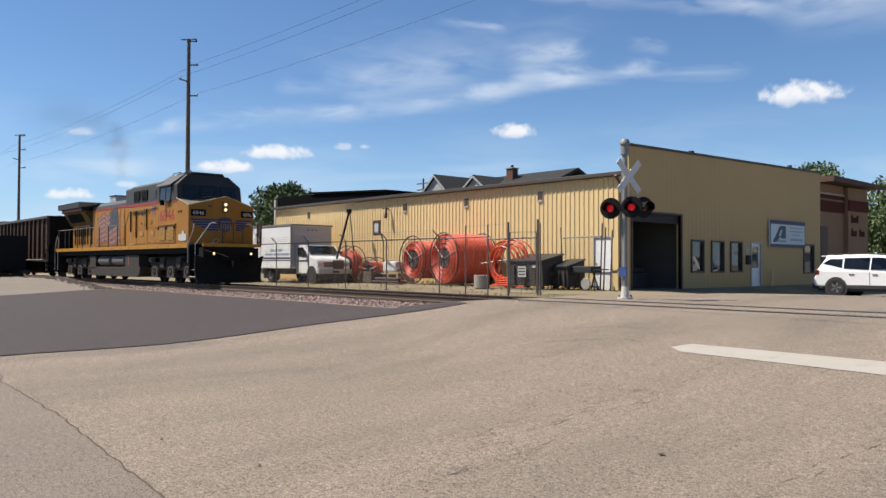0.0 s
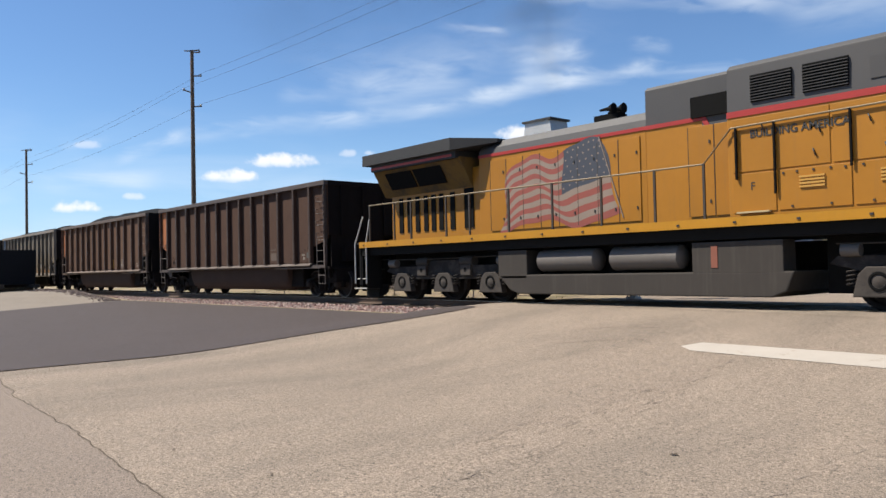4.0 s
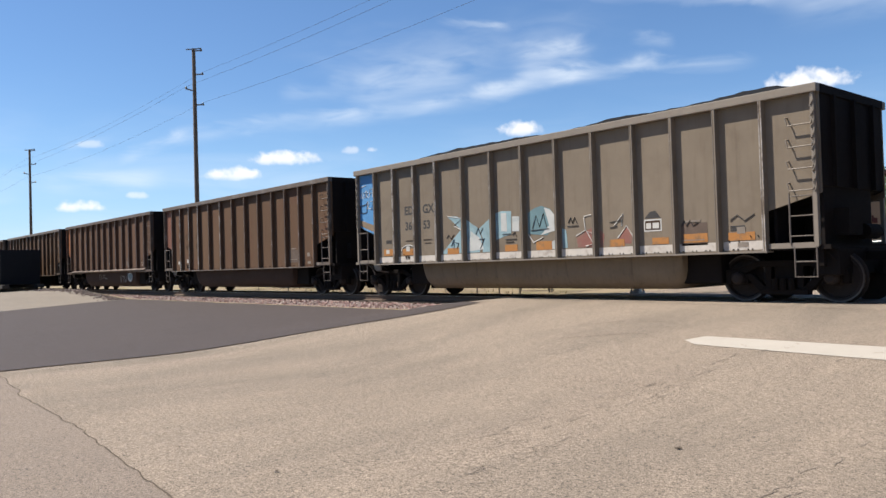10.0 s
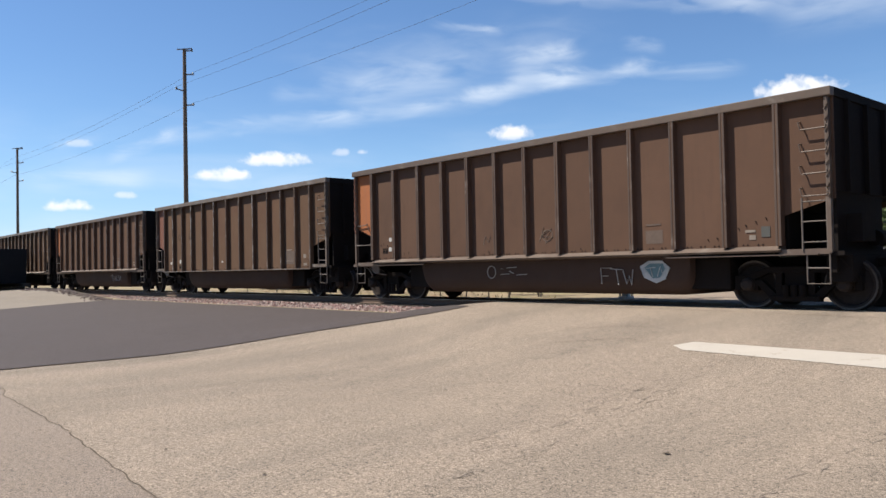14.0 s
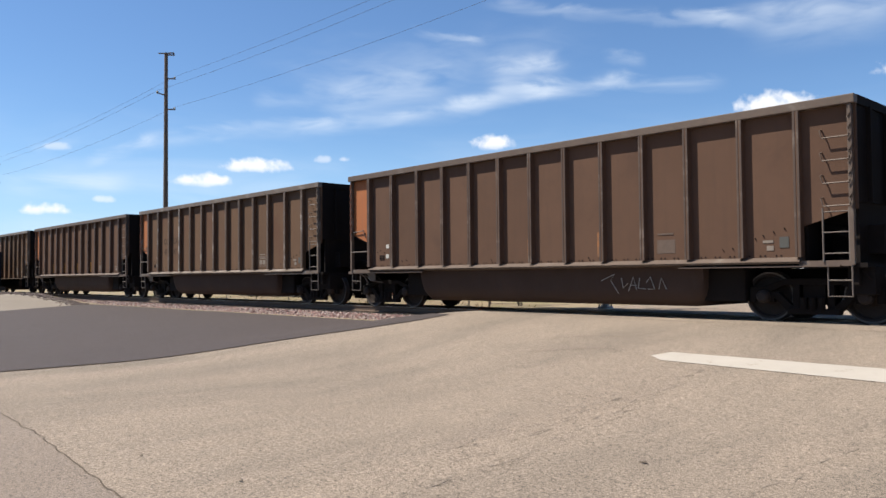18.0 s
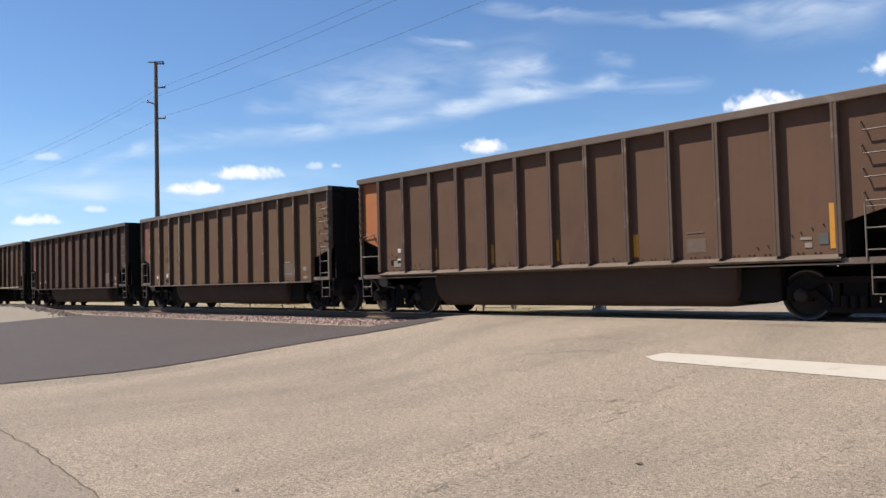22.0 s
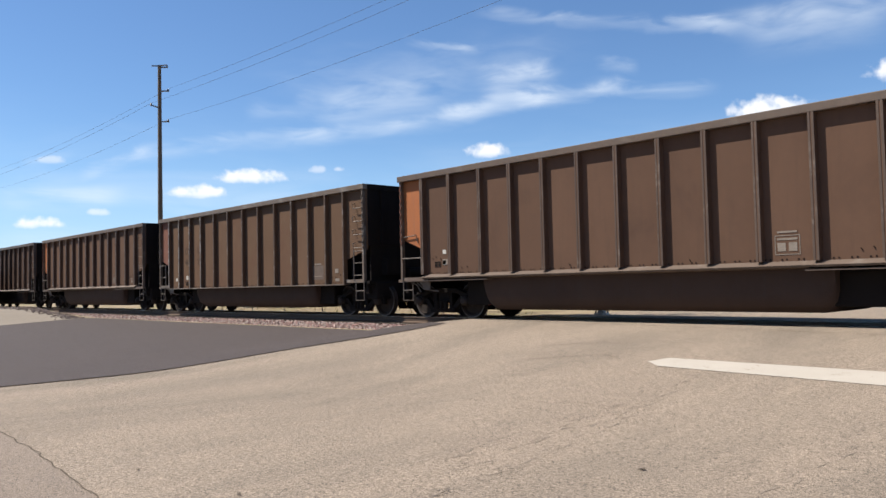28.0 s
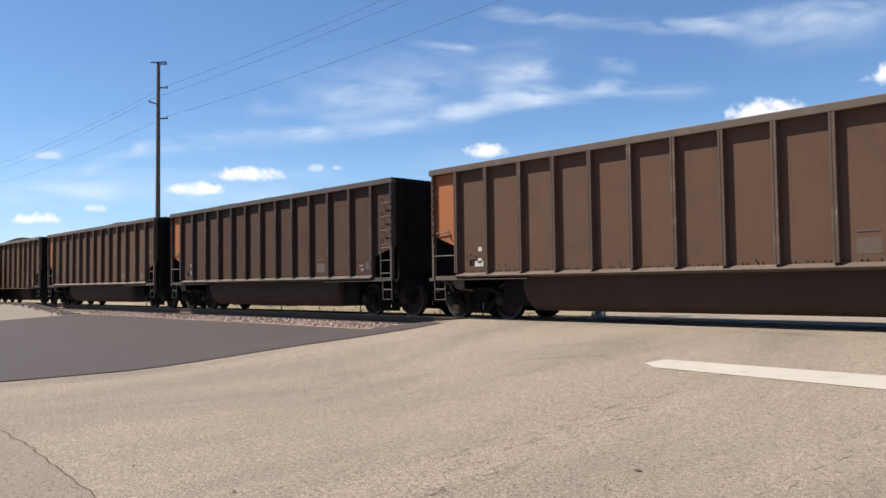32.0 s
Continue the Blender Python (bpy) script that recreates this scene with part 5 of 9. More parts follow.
def locomotive():
    lo = thing("locomotive", None, "yellow and grey diesel locomotive leading the coal train", "locomotive")
    sets = []
    X = lambda r: r - LOCO_C

    def P(name, g, m, label="", parent=None, **k):
        return part(name, g, m, parent or lo, label, **k)

    def bx(r0, r1, y0, y1, z0, z1):
        return Geo().box(X(r0), y0, z0, X(r1), y1, z1)
    P("underframe", bx(0.6, 20.5, -1.45, 1.45, 1.38, 1.74), M_UNDER, "black underframe")
    P("deck", bx(0.55, 20.7, -1.56, 1.56, 1.74, 1.79), M_SOOT)
    for s in (-1, 1):
        a, b = sorted((s * 1.565, s * 1.60))
        P("sill_stripe", bx(0.75, 20.4, a, b, 1.62, 1.80), M_SILL, "yellow sill edge")
        r = 1.0
        while r < 20.2:
            P("sill_bolt", lambda: Geo().box(-0.03, -0.012, -0.02, 0.03, 0.012, 0.02), M_SOOT, key="sillbolt", at=(X(r), s * 1.605, 1.70))
            r += 1.24
    # radiator end
    P("rear_hood", bx(1.55, 5.7, -0.80, 0.80, 1.79, 3.75), M_YEL, "yellow radiator hood", bevel=0.03)
    flare = Geo().raw([(X(r), y, z) for r in (1.15, 5.2) for y, z in ((-0.81, 3.2), (-1.30, 4.02), (1.30, 4.02), (0.81, 3.2))],
                      [(0, 1, 2, 3), (7, 6, 5, 4), (0, 4, 5, 1), (1, 5, 6, 2), (2, 6, 7, 3), (3, 7, 4, 0)])
    P("radiator_flare", flare, M_FLARE, "flared radiator housing")
    wing = Geo().raw([(X(r), y, z) for r, top in ((0.95, 4.50), (5.1, 4.52)) for y, z in ((-1.56, 4.18), (-1.56, top), (1.56, top), (1.56, 4.18))] +
                     [(X(6.3), -0.9, 4.30), (X(6.3), -0.9, 4.40), (X(6.3), 0.9, 4.40), (X(6.3), 0.9, 4.30)],
                     [(0, 1, 2, 3), (0, 4, 5, 1), (1, 5, 6, 2), (2, 6, 7, 3), (3, 7, 4, 0), (4, 8, 9, 5), (5, 9, 10, 6), (6, 10, 11, 7), (7, 11, 8, 4), (8, 11, 10, 9)])
    P("radiator_roof", wing, M_SOOT, "overhanging sooty radiator roof")
    P("radiator_core", bx(1.2, 5.15, -1.4, 1.4, 3.98, 4.21), M_SOOT)
    for s in (-1, 1):
        a, b = sorted((s * 1.385, s * 1.41))
        P("red_stripe", bx(1.2, 5.0, a, b, 4.03, 4.10), M_RED)
        # slanted intake screens in the flare
        for r0, r1 in ((1.7, 2.95), (3.05, 4.3)):
            scr = Geo().raw([(X(r), s * y, z) for r in (r0, r1) for y, z in ((0.945, 3.40), (1.232, 3.88), (1.252, 3.87), (0.965, 3.39))],
                            [(0, 1, 2, 3), (7, 6, 5, 4), (0, 4, 5, 1), (1, 5, 6, 2), (2, 6, 7, 3), (3, 7, 4, 0)])
            P("intake_screen", scr, M_BLACK, "black intake screen")
        for i, r in enumerate((1.85, 2.25, 2.65, 3.05, 3.40, 3.75, 4.25, 4.85)):
            w = 0.19 if i < 7 else 0.38
            a, b = sorted((s * 0.801, s * 0.825))
            P("door_slot", bx(r, r + w, a, b, 2.05, 3.12 if i < 7 else 3.18), M_BLACK, "black louvre slot")
    P("end_wall", bx(1.45, 1.56, -0.78, 0.78, 1.79, 3.6), M_YEL)
    # engine hood
    P("engine_hood", Geo().box(X(5.6), -0.93, 1.79, X(11.0), 0.93, 3.98), M_YEL, "yellow engine hood", bevel=0.02)
    P("hood_roof", Geo().prism([(-0.935, 3.98), (-0.90, 4.16), (-0.72, 4.36), (0.72, 4.36), (0.90, 4.16), (0.935, 3.98)], "x", X(5.6), X(11.05)), M_GREY, "grey rounded hood roof", bevel=0.02)
    for s in (-1, 1):
        a, b = sorted((s * 0.931, s * 0.95))
        P("red_stripe", bx(5.6, 11.0, a, b, 3.92, 4.0), M_RED)
        r = 6.05
        while r < 12.8:
            w = 0.60
            if abs(r - 11.05) > 0.45:
                d = P("hood_door", lambda: Geo().box(0.012, -0.018, 1.90, 0.588, 0.018, 3.80), M_YEL, key="hooddoor", at=(X(r), s * 0.935, 0), bevel=0.006)
                P("door_seam", lambda: Geo().box(-0.007, -0.004, 1.90, 0.007, 0.004, 3.80), M_STANCH, key="doorseam", at=(X(r), s * 0.955, 0))
                for z in (2.2, 3.45):
                    P("latch", lambda: Geo().box(-0.016, -0.016, -0.035, 0.016, 0.016, 0.035), M_SOOT, parent=d, key="doorlatch", at=(0.5, s * 0.02, z))
            r += w
    P("hood_step", Geo().prism([(X(11.0), 1.79), (X(13.25), 1.79), (X(13.25), 3.74), (X(12.55), 3.74), (X(12.38), 3.98), (X(11.0), 3.98)], "y", -0.928, 0.928), M_YEL, "yellow hood section")
    P("hood_step_roof", Geo().prism([(-0.93, 3.981), (-0.93, 4.78), (-0.85, 4.86), (0.85, 4.86), (0.93, 4.78), (0.93, 3.981)], "x", X(11.0), X(12.38)), M_GREY, "raised grey blower housing")
    P("hood_step_roof", Geo().prism([(-0.932, 3.741), (-0.932, 4.78), (-0.85, 4.86), (0.85, 4.86), (0.932, 4.78), (0.932, 3.741)], "x", X(12.38), X(13.3)), M_GREY, "raised grey blower housing")
    # wide cabinet behind the cab
    P("inverter_cabinet", bx(13.25, 17.05, -1.50, 1.50, 1.79, 3.80), M_YEL, "wide yellow equipment cabinet", bevel=0.02)
    P("cabinet_roof", Geo().prism([(-1.50, 3.80), (-1.47, 4.70), (-1.35, 4.80), (1.35, 4.80), (1.47, 4.70), (1.50, 3.80)], "x", X(13.25), X(17.1)), M_GREY, "grey cabinet roof", bevel=0.02)
    for s in (-1, 1):
        a, b = sorted((s * 1.501, s * 1.516))
        P("red_stripe", bx(13.25, 17.05, a, b, 3.74, 3.86), M_RED)
        a, b = sorted((s * 0.931, s * 0.95))
        P("red_stripe", bx(12.5, 13.25, a, b, 3.68, 3.79), M_RED)
        P("red_stripe", bx(11.0, 12.36, a, b, 3.91, 4.0), M_RED)
        P("red_stripe", Geo().prism([(X(12.34), 4.0), (X(12.50), 3.68), (X(12.62), 3.68), (X(12.46), 4.0)], "y", a, b + 0.002), M_RED)
        a, b = sorted((s * 0.934, s * 0.99))
        P("roof_grille", bx(12.15, 13.05, a, b, 3.98, 4.42), M_BLACK, "black roof grille")
        for r0 in (13.75, 14.75):
            gr = P("roof_grille", bx(r0, r0 + 0.8, *sorted((s * 1.47, s * 1.515)), 3.98, 4.50), M_BLACK, "barred roof grille")
            for i in range(9):
                z = 4.0 + 0.055 * i
                P("slat", lambda: Geo().box(0, -0.012, 0, 0.8, 0.012, 0.012), M_GREY, parent=gr, key="grilleslat", at=(X(r0), s * 1.525, z))
        P("roof_panel", bx(15.9, 16.6, *sorted((s * 1.46, s * 1.51)), 4.02, 4.40), M_GREY)
        # lower doors of the cabinet, with small louvres
        for r0, r1 in ((13.35, 14.2), (14.25, 15.55), (15.6, 16.95)):
            d = P("cabinet_door", bx(r0, r1, *sorted((s * 1.495, s * 1.518)), 1.88, 2.62), M_YEL, bevel=0.006)
            if r0 > 14:
                for i in range(4):
                    P("louvre", lambda: Geo().box(0, -0.02, 0, 0.45, 0.02, 0.035), M_SLAT, parent=d, key="lou", at=(X((r0 + r1) / 2 - 0.25), s * 1.525, 2.26 + 0.06 * i))
        for r0, r1 in ((13.35, 15.2), (15.25, 16.95)):
            P("cabinet_door", bx(r0, r1, *sorted((s * 1.495, s * 1.514)), 2.66, 3.70), M_YEL, bevel=0.006)
        for r, z, h in ((13.43, 3.02, 1.0), (14.19, 2.86, 1.34), (15.55, 3.06, 1.0)):
            P("grab_bar", bx(r, r + 0.035, *sorted((s * 1.53, s * 1.58)), z - h / 2, z + h / 2), M_BLACK)
    # cab
    P("cab_side", bx(17.05, 19.15, -1.55, 1.55, 1.79, 3.76), M_YEL, "yellow cab body", bevel=0.02)
    upper = Geo().raw([(X(r), y, z) for r0, r1, w, z in ((17.0, 19.22, 1.55, 3.76), (17.0, 19.10, 1.52, 4.50), (17.0, 18.97, 0.98, 4.99))
                       for r, y in ((r0, -w), (r1, -w), (r1, w), (r0, w))],
                      [(0, 1, 5, 4), (1, 2, 6, 5), (2, 3, 7, 6), (3, 0, 4, 7), (4, 5, 9, 8), (5, 6, 10, 9), (6, 7, 11, 10), (7, 4, 8, 11), (8, 9, 10, 11), (3, 2, 1, 0)])
    P("cab_upper", upper, M_SOOT, "dark grey cab top")
    roof = Geo().raw([(X(r), y, z) for z0 in (0.0, 0.05) for r, q in ((16.85, 0.0), (18.96, 1.0)) for y, z, e in ((-1.66, 4.47 + z0, -0.30), (-0.96, 5.01 + z0, 0.0), (0.96, 5.01 + z0, 0.0), (1.66, 4.47 + z0, -0.30)) for r in (r + q * e,)],
                     [(0, 1, 5, 4), (1, 2, 6, 5), (2, 3, 7, 6), (8, 12, 13, 9), (9, 13, 14, 10), (10, 14, 15, 11), (0, 4, 12, 8), (3, 11, 15, 7), (4, 5, 13, 12), (5, 6, 14, 13), (6, 7, 15, 14),
                      (0, 8, 9, 1), (1, 9, 10, 2), (2, 10, 11, 3)])
    P("cab_roof", roof, M_GREY, "grey cab roof with a drip edge")
    P("air_conditioner", bx(17.2, 18.3, -0.75, 0.6, 5.05, 5.18), M_SOOT, bevel=0.03)
    P("roof_rack", Geo().tube([(X(17.1), -0.9, 5.06), (X(17.15), -0.9, 5.16), (X(18.0), -0.9, 5.18), (X(18.05), -0.9, 5.06)], 0.02, 5).tube([(X(18.3), -0.8, 5.06), (X(18.35), -0.8, 5.2), (X(18.9), -0.8, 5.2), (X(18.92), -0.8, 5.06)], 0.02, 5), M_SOOT)
    P("cab_beacon", Geo().cyl((X(17.5), 0.2, 5.16), (X(17.5), 0.2, 5.30), 0.09, 12), M_SOOT, bevel=0.01)
    P("roof_vent", bx(17.0, 17.5, 0.65, 1.0, 5.03, 5.14), M_SOOT, bevel=0.02)
    for y in (-0.75, -0.45, 0.55, 0.85):
        P("roof_cleat", lambda: Geo().box(-0.12, -0.04, 0, 0.12, 0.04, 0.07), M_SOOT, key="roofcleat", at=(X(18.62), y, 5.05))
    for y in (-0.75, 0.0, 0.75):
        P("wiper", Geo().tube([(X(19.26), y, 3.92), (X(19.24), y + 0.22, 4.12), (X(19.20), y + 0.30, 4.30)], 0.011, 5), M_BLACK)
    P("nose_rail", Geo().tube([(X(19.4), -1.2, 3.66), (X(19.45), -1.15, 3.78), (X(19.5), -0.1, 4.0), (X(19.45), 0.9, 3.84), (X(19.4), 0.95, 3.74)], 0.014, 5), M_SOOT, "dark grab rail across the nose top")
    P("roof_antenna", bx(18.4, 18.8, -0.7, 0.8, 5.05, 5.15), M_SOOT)
    for y in (-0.3, 0.25):
        P("antenna_dome", Geo().cyl((X(18.0), y, 5.1), (X(18.0), y, 5.18), 0.06, 10), M_SOOT)
    for s in (-1, 1):
        for r0, r1 in ((17.25, 17.85), (17.93, 18.42)):
            g = Geo().raw([(X(r), s * y, z) for r in (r0, r1) for y, z in ((1.540, 3.84), (1.515, 4.42), (1.540, 4.42), (1.566, 3.84))],
                          [(0, 1, 2, 3), (7, 6, 5, 4), (0, 4, 5, 1), (1, 5, 6, 2), (2, 6, 7, 3), (3, 7, 4, 0)])
            P("side_window", g, M_PANE, "dark cab side window")
        P("window_frame", Geo().tube([(X(17.2), s * 1.565, 3.82), (X(17.2), s * 1.53, 4.45), (X(18.47), s * 1.53, 4.45), (X(18.47), s * 1.565, 3.82)], 0.02, 5, True), M_GREY)
        P("door_edge", Geo().tube([(X(19.20), s * 1.555, 3.78), (X(19.10), s * 1.53, 4.5), (X(18.97), s * 0.99, 4.97)], 0.025, 5), M_GREY)
        P("arm_rest", bx(17.95, 18.5, *sorted((s * 1.55, s * 1.66)), 3.72, 3.79), M_SOOT)
        P("mirror", bx(17.75, 17.83, *sorted((s * 1.6, s * 1.78)), 3.6, 3.85), M_BLACK)
        P("red_stripe", bx(18.55, 19.15, *sorted((s * 1.551, s * 1.566)), 3.70, 3.76), M_RED)
        # louvred doors below the number
        fr = P("louvre_door", bx(17.05, 19.05, *sorted((s * 1.55, s * 1.575)), 1.90, 2.68), M_YEL, "louvred equipment doors", bevel=0.006)
        for r0 in (17.26, 18.22):
            # dark plate on the door paints the shade between the slats
            P("louvre_recess", bx(r0, r0 + 0.72, *sorted((s * 1.57, s * 1.579)), 1.98, 2.60), M_SLATGAP, parent=fr)
        P("hood_lip", bx(17.0, 19.1, *sorted((s * 1.55, s * 1.62)), 2.68, 2.71), M_YEL, parent=fr)
        P("hood_lip", bx(17.0, 19.1, *sorted((s * 1.55, s * 1.62)), 1.87, 1.90), M_YEL, parent=fr)
        for r0 in (17.98, 18.10, 17.12, 18.97):
            P("latch", lambda: Geo().box(-0.03, -0.03, -0.06, 0.03, 0.03, 0.06), M_SOOT, parent=fr, key="latch", at=(X(r0), s * 1.59, 2.56))
        for r0 in (17.28, 17.62, 18.24, 18.58):
            for i in range(11):
                P("louvre", lambda: Geo().prism([(-0.012, 0.0), (0.016, 0.0), (0.016, 0.012), (-0.012, 0.034)], "x", 0, 0.34), M_SLAT, parent=fr, key="cablouvre",
                  at=pose(X(r0), s * 1.592, 2.00 + 0.054 * i) @ (pose(0, 0, 0, 0, 0, 0)))
    # windscreens
    for y0, y1 in ((-1.28, -0.52), (-0.46, 0.46), (0.52, 1.28)):
        g = Geo().raw([(X(r) + d, y, z) for d in (0.004, 0.024) for r, y, z in ((19.21, y0, 3.90), (19.21, y1, 3.90), (19.115, y1 * 0.99, 4.50), (19.115, y0 * 0.99, 4.50))],
                      [(0, 1, 2, 3), (7, 6, 5, 4), (0, 4, 5, 1), (1, 5, 6, 2), (2, 6, 7, 3), (3, 7, 4, 0)])
        P("windscreen", g, M_PANE, "dark windscreen")
    # nose
    plan = [(19.1, -1.55), (20.36, -1.53), (20.72, -0.50), (20.76, 0.0), (20.72, 0.50), (20.46, 1.53), (19.1, 1.55)]
    top = lambda y, r=20.4: 3.90 - 0.275 * abs(y) * min(1.0, max(0.06, (r - 19.1) / 1.2))
    n = len(plan)
    nose = Geo().raw([(X(r), y, 1.79) for r, y in plan] + [(X(r), y, top(y, r)) for r, y in plan],
                     [tuple(range(n))] + [(i, (i + 1) % n, n + (i + 1) % n, n + i) for i in range(n)])
    P("nose", nose, M_YEL, "yellow wide nose", bevel=0.02)
    nt = Geo().raw([(X(r), y, top(y, r) + 0.006) for r, y in ((19.1, -1.56), (20.38, -1.54), (20.74, -0.50), (20.78, 0), (20.74, 0.50), (20.48, 1.54), (19.1, 1.56), (19.1, 0))],
                   [(0, 1, 7), (1, 2, 7), (2, 3, 7), (7, 3, 4), (7, 4, 5), (7, 5, 6)])
    P("nose_top", nt, M_TANTOP, "weathered grey nose top")
    P("nose_trim", Geo().tube([(X(19.1), -1.56, top(1.56, 19.1) + 0.02), (X(20.38), -1.54, top(1.54) + 0.02), (X(20.74), -0.50, top(0.50) + 0.02), (X(20.78), 0, top(0) + 0.02),
                               (X(20.74), 0.50, top(0.50) + 0.02), (X(20.48), 1.54, top(1.54) + 0.02)], 0.02, 6), M_TRIM, "pale edge strip")
    P("nose_door", bx(20.72, 20.79, -0.02, 0.5, 1.9, 3.25), M_YEL, bevel=0.01)
    P("nose_vent", bx(20.60, 20.72, -0.75, -0.62, 3.44, 3.50), M_SOOT)
    hl = P("headlight", Geo().box(X(20.70), -0.13, 3.18, X(20.80), 0.13, 3.68), M_LAMPCASE, "twin headlight", bevel=0.02)
    for z in (3.32, 3.55):
        P("lamp", Geo().cyl((X(20.79), 0, z), (X(20.82), 0, z), 0.07, 16), M_LAMP, "lit lamp", parent=hl)
    face = lambda y0, y1: (Vector((X(20.32), -1.53, 0)), Vector((X(20.62), -0.55, 0)))
    for s in (-1, 1):
        # frame along the slanted front panel
        a, b = (Vector((X(20.37), s * 1.53, 0)) if s < 0 else Vector((X(20.47), s * 1.53, 0))), Vector((X(20.73), s * 0.50, 0))
        d = (b - a).normalized()
        nrm = Vector((abs(d.y), -d.x * (1 if d.y > 0 else -1), 0)).normalized()
        m = Matrix(((d.x, -nrm.x, 0, a.x), (d.y, -nrm.y, 0, a.y), (0, 0, 1, 0), (0, 0, 0, 1)))
        flip = s > 0
        nb = P("number_board", Geo().box(0.10, -0.05, 3.02, 0.72, 0.02, 3.30, m), M_BLACK, "black number board")
        t = letters("6846", 0.25, 0.003)
        w = max(v[0] for v in t.v)
        t.v = [m @ Vector(((0.41 + w / 2 - v[0]) if flip else (0.41 - w / 2 + v[0]), v[1] - 0.056, 3.07 + v[2])) for v in t.v]
        P("numerals", t, M_RAILW, "white numerals", parent=nb)
        # emblem wing: blue feathers with pale edges
        for i in range(5):
            z = 2.90 - 0.108 * i
            x0 = 0.06 + (0.0, 0.08, 0.20, 0.42, 0.60)[i]
            P("emblem_feather", Geo().prism([(x0, z), (1.26, z), (1.26, z - 0.085), (x0 + 0.09, z - 0.085)], "y", -0.012, 0.004), M_BLUE, at=m)
            P("emblem_edge", Geo().prism([(x0 + 0.07, z - 0.087), (1.26, z - 0.087), (1.26, z - 0.106), (x0 + 0.11, z - 0.106)], "y", -0.011, 0.004), M_FADEW, at=m)
        P("ditch_light", Geo().cyl((X(21.42), s * 0.88, 1.36), (X(21.52), s * 0.88, 1.36), 0.10, 14), M_BLACK)
        P("lamp", Geo().cyl((X(21.51), s * 0.88, 1.36), (X(21.53), s * 0.88, 1.36), 0.055, 14), M_LAMP, "lit ditch light")
    P("emblem_shield", Geo().prism([(-0.29, 2.93), (0, 2.98), (0.29, 2.93), (0.30, 2.62), (0.23, 2.44), (0, 2.30), (-0.23, 2.44), (-0.30, 2.62)], "x", X(20.74), X(20.80)), M_BLUE, "striped shield emblem")
    for i in range(5):
        y = -0.22 + 0.11 * i
        P("emblem_stripe", Geo().box(X(20.79), y - 0.025, 2.36 + 0.05 * abs(i - 2), X(20.804), y + 0.025, 2.70), M_FADEW)
    P("emblem_band", Geo().box(X(20.79), -0.25, 2.76, X(20.804), 0.25, 2.80), M_FADEW)
    # pilot, plough, steps
    P("front_deck", bx(20.4, 21.28, -1.0, 1.5, 1.68, 1.76), M_SOOT)
    P("front_sill", bx(21.26, 21.36, -1.30, 1.42, 1.66, 1.80), M_SILL, "yellow front edge")
    P("anticlimber", bx(20.9, 21.40, -1.3, 1.3, 0.95, 1.62), M_UNDER, "black front plate")
    blade = []
    for h, d in ((0.08, 0.16), (0.30, 0.06), (0.60, 0.0), (0.95, 0.04), (1.28, 0.16)):
        for j in range(13):
            y = -1.56 + 0.26 * j
            q = 1 - (abs(y) / 1.56) ** 1.7
            blade.append((X(21.16 + d + 0.34 * q), y * (1.0 + 0.05 * (h - 0.6)), h - (0.32 * q if h > 1.2 else 0.0)))
    blade += [(x - 0.10, y, z) for x, y, z in blade]
    quads = [(r * 13 + j, r * 13 + j + 1, (r + 1) * 13 + j + 1, (r + 1) * 13 + j) for r in range(4) for j in range(12)]
    quads += [tuple(65 + k for k in reversed(q)) for q in quads]
    rim = list(range(13)) + [13 * r + 12 for r in range(1, 5)] + [52 + j for j in range(11, -1, -1)] + [13 * r for r in (3, 2, 1)]
    quads += [(rim[i], rim[(i + 1) % len(rim)], 65 + rim[(i + 1) % len(rim)], 65 + rim[i]) for i in range(len(rim))]
    P("plough", Geo().raw(blade, quads), M_UNDER, "black curved snow plough", smooth=True)
    P("pilot_gusset", bx(20.95, 21.2, -1.2, 1.2, 0.25, 1.0), M_UNDER)
    for y in (-0.75, 0.35, 0.8):
        P("air_hose", Geo().tube([(X(21.38), y, 1.40), (X(21.50), y + 0.03, 1.18), (X(21.52), y + 0.12, 1.06), (X(21.46), y + 0.26, 1.20)], 0.022, 6), M_GRIME)
    for y in (-0.35, 0.15, 0.62):
        P("deck_post", Geo().cyl((X(21.24), y, 1.76), (X(21.24), y, 2.72), 0.022, 8), M_STANCH, "dark platform rail post")
    P("deck_rail", Geo().tube([(X(21.24), -0.35, 2.72), (X(21.24), 0.62, 2.72)], 0.02, 6), M_STANCH)
    P("cable_loop", Geo().tube([(X(21.0), -0.72, 1.80), (X(21.1), -0.62, 2.02), (X(21.12), -0.45, 1.98), (X(21.05), -0.5, 1.82), (X(20.95), -0.66, 1.84)], 0.02, 6), M_TRIM, "pale coiled cable on the deck", smooth=True)
    P("cut_lever", Geo().tube([(X(21.42), -1.25, 1.50), (X(21.46), -0.7, 1.38), (X(21.48), -0.2, 1.22)], 0.016, 6), M_HANDRAIL)
    P("front_coupler", Geo().box(X(21.2), -0.1, 0.80, X(21.75), 0.1, 0.98).box(X(21.7), -0.17, 0.74, X(21.92), 0.15, 1.04), M_GRIME, bevel=0.02)
